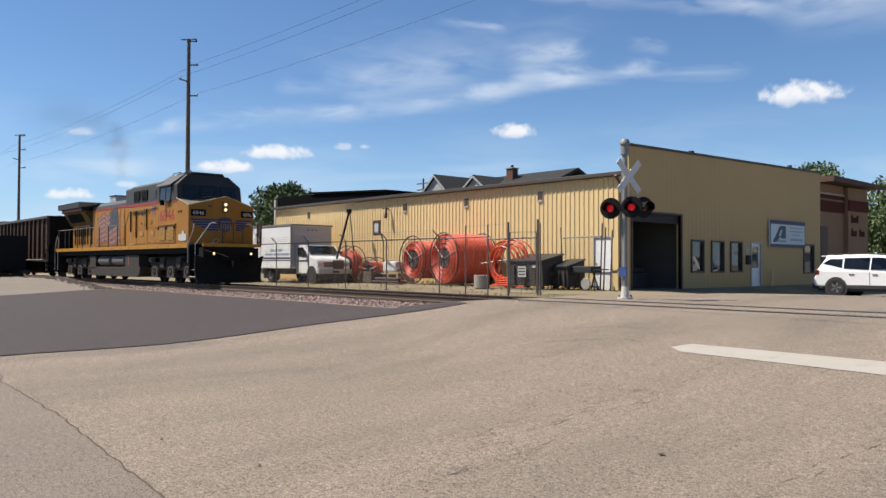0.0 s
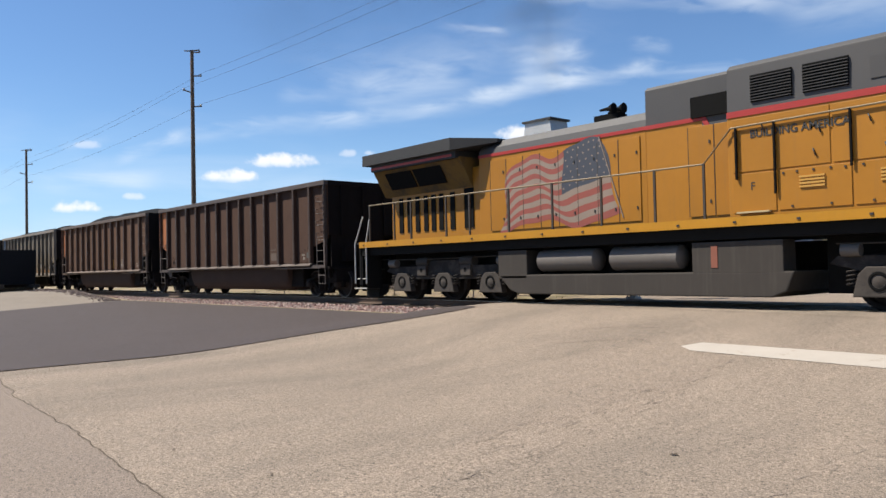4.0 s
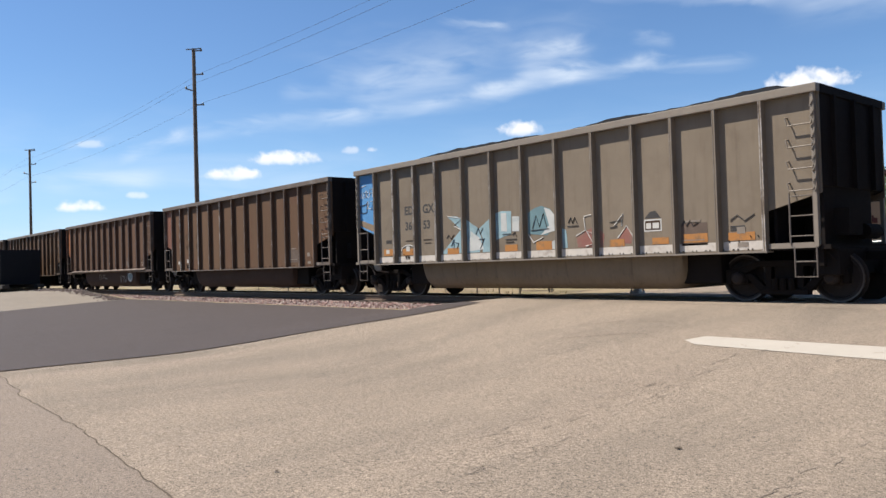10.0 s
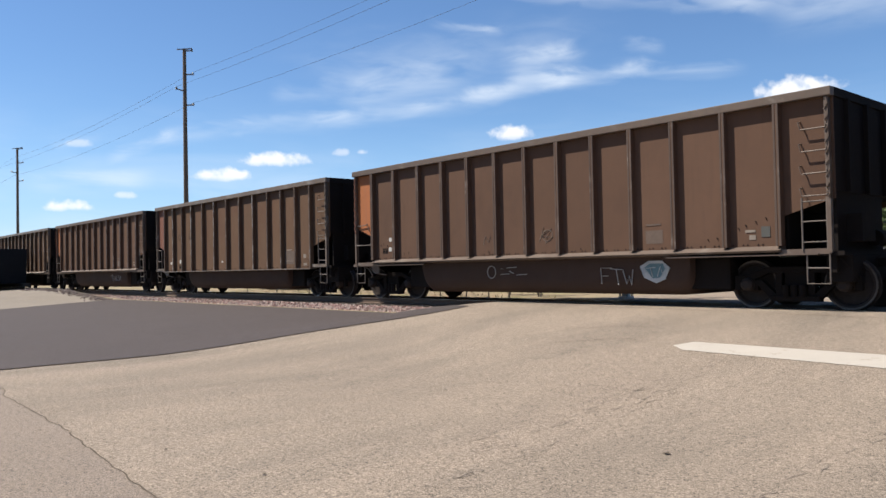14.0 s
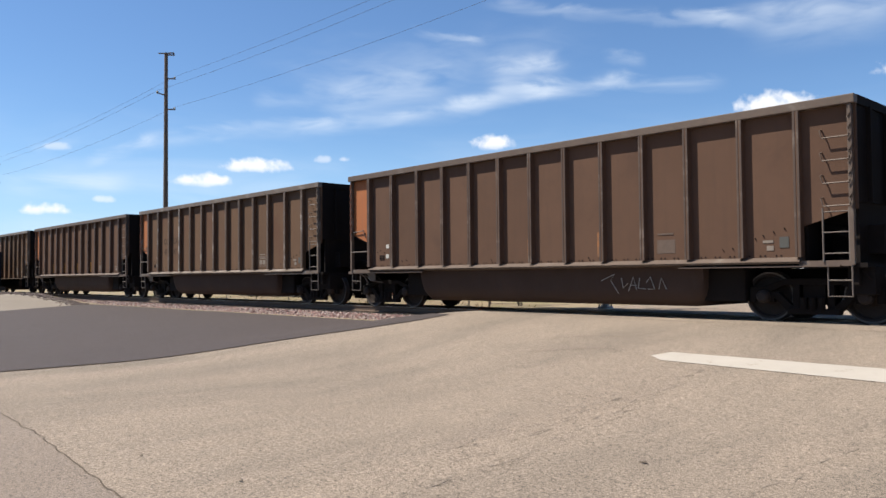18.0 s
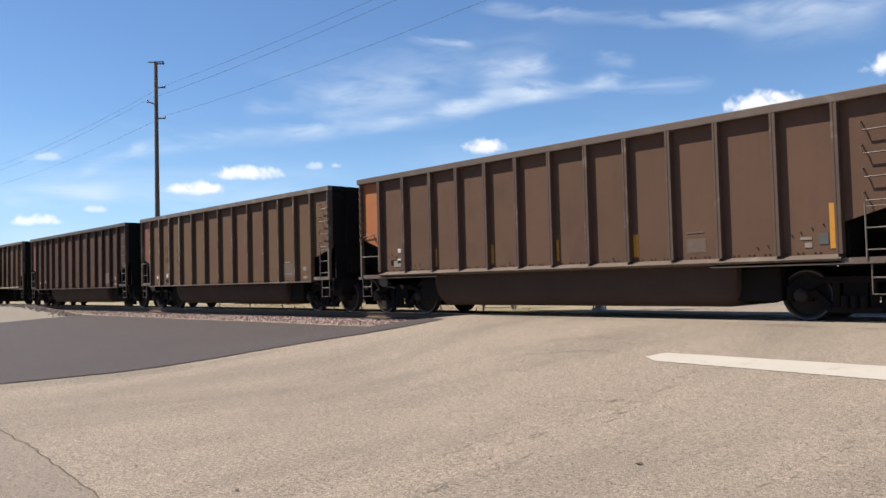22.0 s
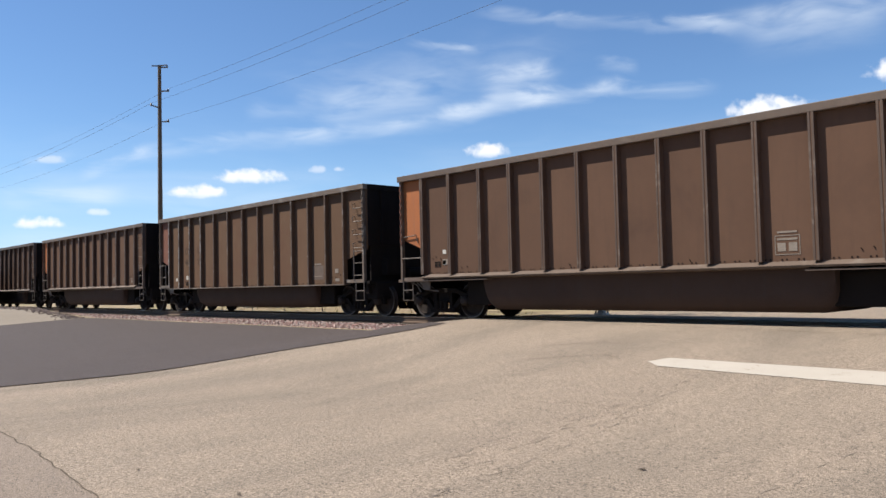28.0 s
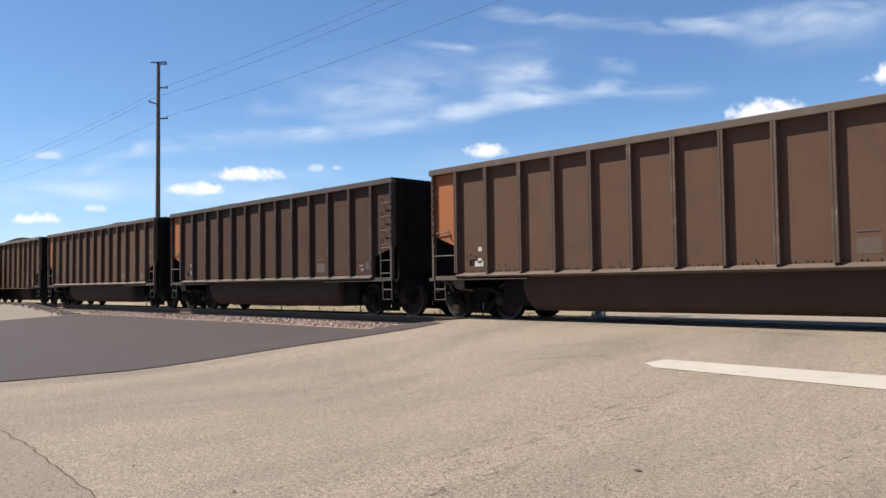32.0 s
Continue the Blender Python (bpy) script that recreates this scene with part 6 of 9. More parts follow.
    for s in (-1, 1):
        for e in (0, 1):
            base = 20.45 if e == 0 else 0.35
            st = P("stair", bx(base + (0.74 if e else 0.0), base + (0.78 if e else 0.06), *sorted((s * 1.0, s * 1.55)), 0.35, 1.76), M_UNDER, "step well with pale treads")
            for i in range(5):
                o = s * (1.30 - 0.115 * i)
                P("tread", lambda: Geo().box(0, -0.24, 0, 0.66, 0.24, 0.03), M_SOOT, parent=st, key="tread", at=(X(base + 0.06), o, 0.33 + 0.30 * i))
                P("tread_edge", lambda: Geo().box(0, -0.012, 0.008, 0.66, 0.012, 0.038), M_RAILW, parent=st, key="treadedge", at=(X(base + 0.06), o + s * 0.25, 0.33 + 0.30 * i))
                P("riser", lambda: Geo().box(0, -0.01, -0.27, 0.66, 0.01, 0.0), M_UNDER, parent=st, key="riser", at=(X(base + 0.06), o - s * 0.22, 0.33 + 0.30 * i))
        P("stair_rail", Geo().tube([(X(21.14), s * 1.56, 1.15), (X(21.14), s * 1.56, 1.75), (X(21.32), s * 0.95, 2.68), (X(21.36), s * 0.85, 2.70), (X(21.36), s * 0.72, 2.68)], 0.017, 6), M_RAILW, "white handrail")
        P("stair_rail", Geo().tube([(X(20.48), s * 1.60, 0.95), (X(20.47), s * 1.60, 1.76), (X(20.86), s * 1.52, 2.42), (X(20.86), s * 1.50, 2.64)], 0.017, 6), M_RAILW, "white handrail")
        P("stair_rail", Geo().tube([(X(0.5), s * 1.58, 0.5), (X(0.5), s * 1.58, 1.75), (X(0.95), s * 1.58, 2.6)], 0.022, 6), M_RAILW, "white handrail")
        P("stair_rail", Geo().tube([(X(1.1), s * 1.58, 0.5), (X(1.1), s * 1.58, 1.8), (X(1.3), s * 1.58, 2.5)], 0.022, 6), M_RAILW, "white handrail")
        P("handrail", Geo().tube([(X(1.25), s * 1.56, 2.92), (X(12.75), s * 1.56, 2.90), (X(13.35), s * 1.56, 3.53), (X(16.95), s * 1.56, 3.58)], 0.02, 6), M_HANDRAIL, "long side handrail")
        for r in (1.3, 2.55, 3.35, 4.9, 5.85, 7.3, 8.75, 10.2, 11.6, 12.75):
            P("stanchion", lambda: Geo().box(-0.025, -0.02, 1.8, 0.025, 0.02, 2.91), M_STANCH, key="stanchion", at=(X(r), s * 1.56, 0))
        for r, z in ((21.0, 2.75), (21.25, 2.7)) if s > 0 else ():
            P("end_post", bx(r, r + 0.05, s * 1.42, s * 1.42 + 0.10, 1.76, z), M_ENDRAIL, "dark red end post")
        # under the deck
        P("end_box", bx(6.75, 7.75, *sorted((s * 0.9, s * 1.42)), 0.62, 1.34), M_TANK, bevel=0.02)
        P("air_reservoir", Geo().lathe([(0, 0), (0.18, 0.02), (0.27, 0.10), (0.27, 1.80), (0.18, 1.88), (0, 1.90)], (X(7.95), s * 1.12, 1.06), "x", 20), M_RESERV, "grey air tank", smooth=True)
        P("air_reservoir", Geo().lathe([(0, 0), (0.18, 0.02), (0.27, 0.10), (0.27, 1.80), (0.18, 1.88), (0, 1.90)], (X(10.15), s * 1.12, 1.06), "x", 20), M_RESERV, "grey air tank", smooth=True)
        P("battery_box", bx(12.35, 14.25, *sorted((s * 0.9, s * 1.42)), 0.70, 1.34), M_TANK, bevel=0.02)
        P("red_marker", bx(12.78, 12.92, *sorted((s * 1.42, s * 1.43)), 0.82, 1.26), M_RUST)
    P("fuel_tank", Geo().prism([(X(6.75), 0.72), (X(7.15), 0.34), (X(7.45), 0.24), (X(14.0), 0.24), (X(14.3), 0.36), (X(14.45), 0.74)], "y", -1.42, 1.42), M_TANK, "grey fuel tank", bevel=0.03)
    P("tank_saddle", bx(7.8, 12.3, -0.85, 0.85, 0.72, 1.40), M_UNDER)
    # six axles in two bogies
    for c in (4.35, 17.72):
        P("traction_motor", bx(c - 3.0, c + 3.0, -0.62, 0.62, 0.30, 1.40), M_UNDER, "black motors under the deck")
        bg = P("bogie_frame", bx(c - 2.3, c + 2.3, -0.75, 0.75, 0.70, 0.95), M_UNDER)
        for s in (-1, 1):
            fr = P("side_frame", Geo().prism([(X(c - 2.75), 0.86), (X(c - 2.6), 1.0), (X(c - 0.9), 1.0), (X(c - 0.6), 1.16), (X(c + 0.6), 1.16), (X(c + 0.9), 1.0), (X(c + 2.6), 1.0), (X(c + 2.75), 0.86),
                                              (X(c + 2.2), 0.72), (X(c + 1.3), 0.62), (X(c - 1.3), 0.62), (X(c - 2.2), 0.72)], "y", *sorted((s * 1.0, s * 1.16))), M_TRUCK, "grey cast bogie frame", parent=bg, bevel=0.02)
            for k in (-1.9, 0.0, 1.9):
                P("axle_box", Geo().prism([(X(c + k - 0.44), 0.26), (X(c + k + 0.44), 0.26), (X(c + k + 0.34), 0.66), (X(c + k + 0.2), 0.80), (X(c + k - 0.2), 0.80), (X(c + k - 0.34), 0.66)], "y",
                                          *sorted((s * 1.05, s * 1.24))), M_AXBOX, parent=bg, bevel=0.02)
                P("axle_ring", Geo().lathe([(0.12, s * 1.24), (0.13, s * 1.262), (0.165, s * 1.262), (0.175, s * 1.24)], (X(c + k), 0, 0.54), "y", 18), M_BLACK, "black ring round the axle end", parent=bg)
                P("axle_cap", Geo().lathe([(0.0, s * 1.255), (0.09, s * 1.25), (0.12, s * 1.235)], (X(c + k), 0, 0.54), "y", 16), M_AXBOX, parent=bg, smooth=True)
                for q in (-1, 1):
                    coil = [(0.085 * math.cos(a), 0.085 * math.sin(a), 0.44 + 0.30 * a / 25.2) for a in [0.42 * i for i in range(61)]]
                    P("coil_spring", lambda: Geo().tube(coil, 0.017, 5), M_TRUCK, parent=bg, key="locospring", at=(X(c + k + q * 0.47), s * 1.14, 0), smooth=True)
                P("brake_shoe", Geo().prism([(X(c + k + 0.54), 0.30), (X(c + k + 0.62), 0.30), (X(c + k + 0.70), 0.62), (X(c + k + 0.58), 0.62)], "y", *sorted((s * 0.80, s * 0.95))), M_TRUCK, parent=bg)
            for k in (-0.95, 0.95):
                P("brake_cylinder", Geo().cyl((X(c + k - 0.25), s * 1.12, 1.12), (X(c + k + 0.25), s * 1.12, 1.12), 0.14, 14), M_TANK, parent=bg)
                P("damper", Geo().box(X(c + k - 0.2), min(s * 1.16, s * 1.26), 0.72, X(c + k + 0.2), max(s * 1.16, s * 1.26), 1.02), M_AXBOX, parent=bg, bevel=0.02)
                P("damper_hole", Geo().cyl((X(c + k), s * 1.255, 0.88), (X(c + k), s * 1.265, 0.88), 0.06, 10), M_BLACK, parent=bg)
            P("brake_line", Geo().tube([(X(c - 2.6), s * 1.2, 1.22), (X(c - 0.8), s * 1.22, 1.20), (X(c + 1.0), s * 1.22, 1.21), (X(c + 2.7), s * 1.18, 1.24)], 0.014, 5), M_AXBOX, parent=bg)
            for k in (-2.35, 2.35):
                P("brake_cylinder", Geo().cyl((X(c + k - 0.16), s * 1.18, 1.10), (X(c + k + 0.16), s * 1.18, 1.10), 0.12, 14), M_RESERV, "pale brake cylinder", parent=bg, smooth=True)
            P("sand_pipe", Geo().tube([(X(c + 2.5), s * 1.05, 1.3), (X(c + 2.45), s * 1.05, 0.7), (X(c + 2.55), s * 0.85, 0.2)], 0.03, 6), M_GRIME, parent=bg)
        for k in (-1.9, 0.0, 1.9):
            w = P("wheelset", lambda: wheelset_geo(0.53), M_LWHEEL, key="locowheel", at=(X(c + k), 0, 0.53), smooth=True)
            sets.append((w, X(c + k), 0.53))
    # roof fittings
    P("exhaust_housing", Geo().prism([(X(6.75), 4.34), (X(7.75), 4.34), (X(7.68), 4.76), (X(6.82), 4.76)], "y", -0.35, 0.35), M_SILVER, "silver exhaust housing")
    P("stack_lip", bx(6.75, 7.75, -0.40, 0.40, 4.76, 4.81), M_SOOT)
    hn = P("air_horn", bx(9.0, 9.7, -0.2, 0.2, 4.36, 4.62), M_BLACK, "black air horn")
    for y, r in ((-0.2, 9.55), (0.0, 9.7), (0.2, 9.5)):
        P("trumpet", Geo().lathe([(0.03, 0), (0.05, 0.25), (0.13, 0.42), (0.0, 0.40)], (X(r) - 0.35, y, 4.74), "x", 14), M_BLACK, parent=hn, smooth=True)
    P("rear_coupler", Geo().box(X(-0.2), -0.1, 0.80, X(0.8), 0.1, 0.98).box(X(-0.39), -0.17, 0.74, X(-0.15), 0.15, 1.04), M_GRIME, bevel=0.02)
    P("rear_pilot", bx(0.55, 0.7, -1.45, 1.45, 0.45, 1.74), M_UNDER)
    # lettering and painted flag on both sides
    for s in (-1, 1):
        turn = pose(0, 0, 0) if s < 0 else pose(0, 0, 0, 0, 0, 180)
        n1 = letters("6846", 0.74, 0.003)
        w1 = max(v[0] for v in n1.v)
        n1.v = [(v[0] * 1.72 / w1, v[1], v[2]) for v in n1.v]
        P("road_number", n1, M_RED, "red numerals", at=pose(X(17.18 if s < 0 else 18.97), s * 1.556, 2.88) @ turn)
        sl = letters("BUILDING AMERICA", 0.21, 0.003, 0.004)
        ws = max(v[0] for v in sl.v)
        sl.v = [(v[0] * 1.84 / ws, v[1], v[2]) for v in sl.v]
        P("slogan", sl, M_SOOT, "small grey lettering", at=pose(X(13.72 if s < 0 else 15.56), s * 1.521, 3.30) @ turn)
        P("panel_letter", letters("F", 0.22, 0.003), M_SOOT, at=pose(X(13.7), s * 1.521, 2.3) @ turn)
        P("shield_emblem", Geo().prism([(16.20, 3.66), (16.24, 3.70), (16.58, 3.70), (16.62, 3.66), (16.61, 3.24), (16.54, 3.12), (16.41, 3.07), (16.28, 3.12), (16.21, 3.24)], "y", *sorted((s * 1.515, s * 1.521))), M_FADEW, "striped shield emblem",
               at=(X(0), 0, 0))
        for i in range(5):
            r = 16.225 + 0.082 * i
            P("emblem_stripe", bx(r, r + 0.040, *sorted((s * 1.519, s * 1.524)), 3.14 + 0.035 * abs(i - 2), 3.44), M_RED)
        P("emblem_band", bx(16.215, 16.605, *sorted((s * 1.519, s * 1.5255)), 3.44, 3.675), M_BLUE, "dark blue shield top")
        P("emblem_text_bar", bx(16.25, 16.57, *sorted((s * 1.524, s * 1.528)), 3.47, 3.53), M_FADEW)
        P("emblem_text_bar", bx(16.30, 16.52, *sorted((s * 1.524, s * 1.528)), 3.58, 3.63), M_FADEW)
        # small hooks and bolts on the cabinet doors
        for r, z in ((13.95, 3.55), (15.0, 3.35), (14.9, 2.95), (16.2, 3.0), (16.1, 2.9), (15.85, 3.42)):
            P("door_hook", Geo().tube([(X(r), s * 1.52, z), (X(r + 0.03), s * 1.56, z - 0.05), (X(r + 0.05), s * 1.53, z - 0.14)], 0.013, 5), M_SOOT)
        for r, z in ((14.35, 2.56), (14.6, 2.57), (14.9, 2.57), (15.2, 2.57), (15.45, 2.56), (15.75, 2.57), (16.2, 2.57), (16.6, 2.57), (16.9, 2.56), (14.5, 1.94), (15.2, 1.94), (15.9, 1.94), (16.6, 1.94)):
            P("door_bolt", lambda: Geo().box(-0.018, -0.012, -0.018, 0.018, 0.012, 0.018), M_SOOT, key="doorbolt", at=(X(r), s * 1.522, z))
        P("kick_plate", bx(13.45, 14.1, *sorted((s * 1.52, s * 1.60)), 1.86, 1.89), M_TRIM, "pale kick plate")
        P("white_patch", Geo().prism([(X(19.35), 1.98), (X(19.35), 2.22), (X(19.75), 2.24), (X(19.75), 2.36), (X(19.95), 2.36), (X(19.95), 2.24), (X(20.2), 2.24), (X(20.2), 1.94), (X(19.6), 1.92)], "y",
                                     *sorted((s * 1.545, s * 1.562))), M_RAILW, "white painted patch")
        P("nose_marker", bx(19.3, 19.42, *sorted((s * 1.545, s * 1.562)), 3.2, 3.28), M_BLACK)
        P("nose_marker", bx(19.55, 19.67, *sorted((s * 1.545, s * 1.562)), 3.2, 3.28), M_BLACK)

        def cloth(u, v):
            """u from the hoist to the fly, v from top to bottom"""
            a, b = Vector((9.72, 3.92)), Vector((10.32, 2.06))
            c, d = Vector((6.75, 3.42)), Vector((6.40, 2.05))
            p = (a * (1 - v) + b * v) * (1 - u) + (c * (1 - v) + d * v) * u
            w = (0.15 * math.sin(u * 9.5 + v * 1.6 + 0.3) + 0.05 * math.sin(u * 21 + v * 3)) * (0.35 + u) - 0.22 * math.sin(math.pi * u) * v + 0.10 * math.sin(math.pi * u)
            return (X(p.x + 0.10 * math.sin(v * 6 + u * 4)), s * 0.9565, p.y + w)
        fl = None
        for i in range(13):
            u0 = 0.40 if i < 7 else 0.0
            g = Geo().grid(22, 1, lambda a, b: cloth(u0 + (1 - u0) * a, (i + b) / 13))
            q = P("flag_stripe", g, M_FADER if i % 2 == 0 else M_FADEW, "painted waving flag stripe")
        P("flag_canton", Geo().grid(10, 4, lambda a, b: cloth(0.40 * a, b * 7 / 13)), M_FADEB, "dark blue flag field")
        stars = Geo()
        for j in range(6):
            for i in range(7):
                c = Vector(cloth(0.03 + 0.055 * i + 0.02 * (j % 2), (0.7 + j * 1.1) / 13))
                stars.raw([c + Vector((0.026 * math.cos(q * math.pi / 2.5 + 0.3), s * 0.003, 0.026 * math.sin(q * math.pi / 2.5 + 0.3))) for q in range(5)], [(0, 1, 2, 3, 4)])
        tagged(P("flag_stars", stars, M_FADEW, "small pale stars"), kind="stuff")
        P("flag_pole", Geo().tube([(X(9.72), s * 0.96, 3.95), (X(10.36), s * 0.96, 2.0)], 0.018, 5), M_FADEW)
    return lo, sets


# dark brown that stands for shade in the gaps
M_SLATGAP = mat("louvre_recess", (0.06, 0.03, 0.008), 0.8, var=0.2)
# paler than the body yellow: the slats' highlight is put into the colour
M_SLAT = mat("yellow_slat", (0.50, 0.27, 0.05), 0.45, var=0.1)
M_TANTOP = mat("nose_top_grey", (0.17, 0.145, 0.115), 0.75, var=0.2, scale=3, bump=0.1)
M_TRIM = mat("pale_trim", (0.46, 0.36, 0.19), 0.5, var=0.1)
M_HANDRAIL = mat("dusty_handrail", (0.20, 0.15, 0.085), 0.5, 0.1, var=0.2)
M_STANCH = mat("dark_stanchion", (0.035, 0.026, 0.018), 0.6, var=0.2)
M_RUST = mat("rust_red", (0.22, 0.07, 0.04), 0.7, var=0.2)
LOCO = locomotive()

# ---------------------------------------------------------------- exhaust
def smoke_material(name, dense):
    """Thin dark diesel smoke, dense in the middle of each wisp and gone at its rim."""
    m = bpy.data.materials.new(name)
    m.use_nodes = True
    t = m.node_tree
    t.nodes.clear()
    n = Nodes(t)
    co = n.add("ShaderNodeTexCoord").outputs["Object"]
    d = n.add("ShaderNodeVectorMath", operation="LENGTH", ins={0: co}).outputs["Value"]
    o = n.math("MULTIPLY", n.add("ShaderNodeObjectInfo").outputs["Random"], 40.0)
    lump = n.noise(n.add("ShaderNodeVectorMath", operation="ADD", ins={0: co, 1: n.add("ShaderNodeCombineXYZ", ins={0: o, 1: o, 2: o}).outputs[0]}).outputs[0], 1.6, 3.0, 0.55)
    a = n.math("MULTIPLY", n.ramp(d, 1.0, 0.0), n.ramp(lump, 0.25, 0.75, 0.35, 1.0))
    a = n.math("MULTIPLY", a, dense)
    dark = n.add("ShaderNodeBsdfDiffuse", ins={0: (0.10, 0.09, 0.08, 1)})
    clear = n.add("ShaderNodeBsdfTransparent")
    mix = n.add("ShaderNodeMixShader", ins={0: a, 1: clear.outputs[0], 2: dark.outputs[0]})
    n.add("ShaderNodeOutputMaterial", ins={0: mix.outputs[0]})
    return m


def exhaust_smoke():
    """Wisps over the stack and trailing behind it; each is three crossed sheets of unit radius, placed and stretched."""
    near, far = smoke_material("diesel_smoke", 0.15), smoke_material("thin_diesel_smoke", 0.05)
    s = thing("exhaust_smoke", None, "thin dark diesel smoke trailing from the exhaust stack", "smoke")

    def wisp_geo():
        g = Geo()
        for f in (lambda c, q, b: (c, b, q), lambda c, q, b: (b, c, q), lambda c, q, b: (c, q, b)):
            g.grid(12, 12, lambda u, v: f(2 * u - 1, 2 * v - 1, 0.18 * math.sin(2.2 * u) * math.cos(2.6 * v)))
        return g
    for x, z, rx, rz, m in ((0.2, 1.4, 1.0, 1.3, far), (-0.3, 3.0, 1.9, 1.7, near), (-3.0, 4.4, 3.2, 2.2, far), (-7.5, 5.4, 4.4, 2.8, far), (-13.0, 6.2, 5.5, 3.2, far)):
        part("wisp", wisp_geo, m, s, key=f"wisp{m.name}", at=Matrix.Translation((x, 0.0, z)) @ Matrix.Diagonal((rx, rx * 0.6, rz, 1.0)))
    return s


SMOKE = exhaust_smoke()

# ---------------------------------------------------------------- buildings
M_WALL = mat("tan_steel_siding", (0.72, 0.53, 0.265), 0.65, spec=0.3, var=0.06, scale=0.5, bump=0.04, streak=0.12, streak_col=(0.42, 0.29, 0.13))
# same paint as the siding; the front's shade is put into this darker copy
M_WALLSHADE = mat("tan_flat_cladding", (0.47, 0.332, 0.145), 0.6, spec=0.3, var=0.07, scale=0.6, bump=0.03, streak=0.15, streak_col=(0.36, 0.25, 0.12))
M_EAVE = mat("dark_eave_trim", (0.06, 0.048, 0.038), 0.6, var=0.2)
M_ROOFM = mat("grey_metal_roof", (0.20, 0.19, 0.18), 0.6, var=0.15)
M_DOORW = mat("white_door_paint", (0.82, 0.81, 0.79), 0.5, var=0.08, scale=2)
M_FRAME = mat("brown_frame", (0.062, 0.040, 0.029), 0.55, var=0.15)
M_CONC = mat("pale_concrete", (0.30, 0.27, 0.225), 0.9, var=0.15, scale=1.5, bump=0.2, fleck=0.2)
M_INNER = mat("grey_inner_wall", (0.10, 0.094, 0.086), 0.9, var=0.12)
M_CLEAR = glass("window_pane", (0.05, 0.055, 0.055), 0.03, 1.6, 0.25)
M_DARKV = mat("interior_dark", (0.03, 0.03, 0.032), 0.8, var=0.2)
M_LIGHTV = mat("pale_vent", (0.42, 0.39, 0.33), 0.7, var=0.1)
M_SIGNW = mat("sign_white", (0.52, 0.62, 0.66), 0.5, var=0.05)
M_SIGNB = mat("sign_blue", (0.022, 0.03, 0.09), 0.5, var=0.1)
M_SIGND = mat("sign_dark", (0.03, 0.05, 0.08), 0.5, var=0.1)
M_TEXT = mat("sign_text", (0.30, 0.36, 0.45), 0.6, var=0.1)
WX, WY = -16.93, 24.0                 # corner of the warehouse
WALL_LO = -0.5


def pierced(u0, u1, z0, z1, holes, along, at, thick, top=None):
    """A wall with rectangular openings; along: 'x' or 'y'; at: its outer face; thick goes inwards. top: a function for a sloping top."""
    g = Geo()
    us = sorted({u0, u1, *[h[0] for h in holes], *[h[1] for h in holes]})

    def blk(a, b, lo, hi):
        if along == "x":
            g.box(a, at, lo, b, at + thick, hi)
        else:
            g.box(at - thick, a, lo, at, b, hi)
    for a, b in zip(us, us[1:]):
        mid = (a + b) / 2
        z = z0
        for h in sorted((h for h in holes if h[0] < mid < h[1]), key=lambda h: h[2]):
            if h[2] > z:
                blk(a, b, z, h[2])
            z = h[3]
        hi = top((a + b) / 2) if top else z1
        blk(a, b, z, hi)
    return g


def free_spans(u, z0, z1, holes):
    z, out = z0, []
    for h in sorted((h for h in holes if h[0] - 0.04 < u < h[1] + 0.04), key=lambda h: h[2]):
        out.append((z, h[2]))
        z = h[3]
    return [s for s in out + [(z, z1)] if s[1] - s[0] > 0.15]


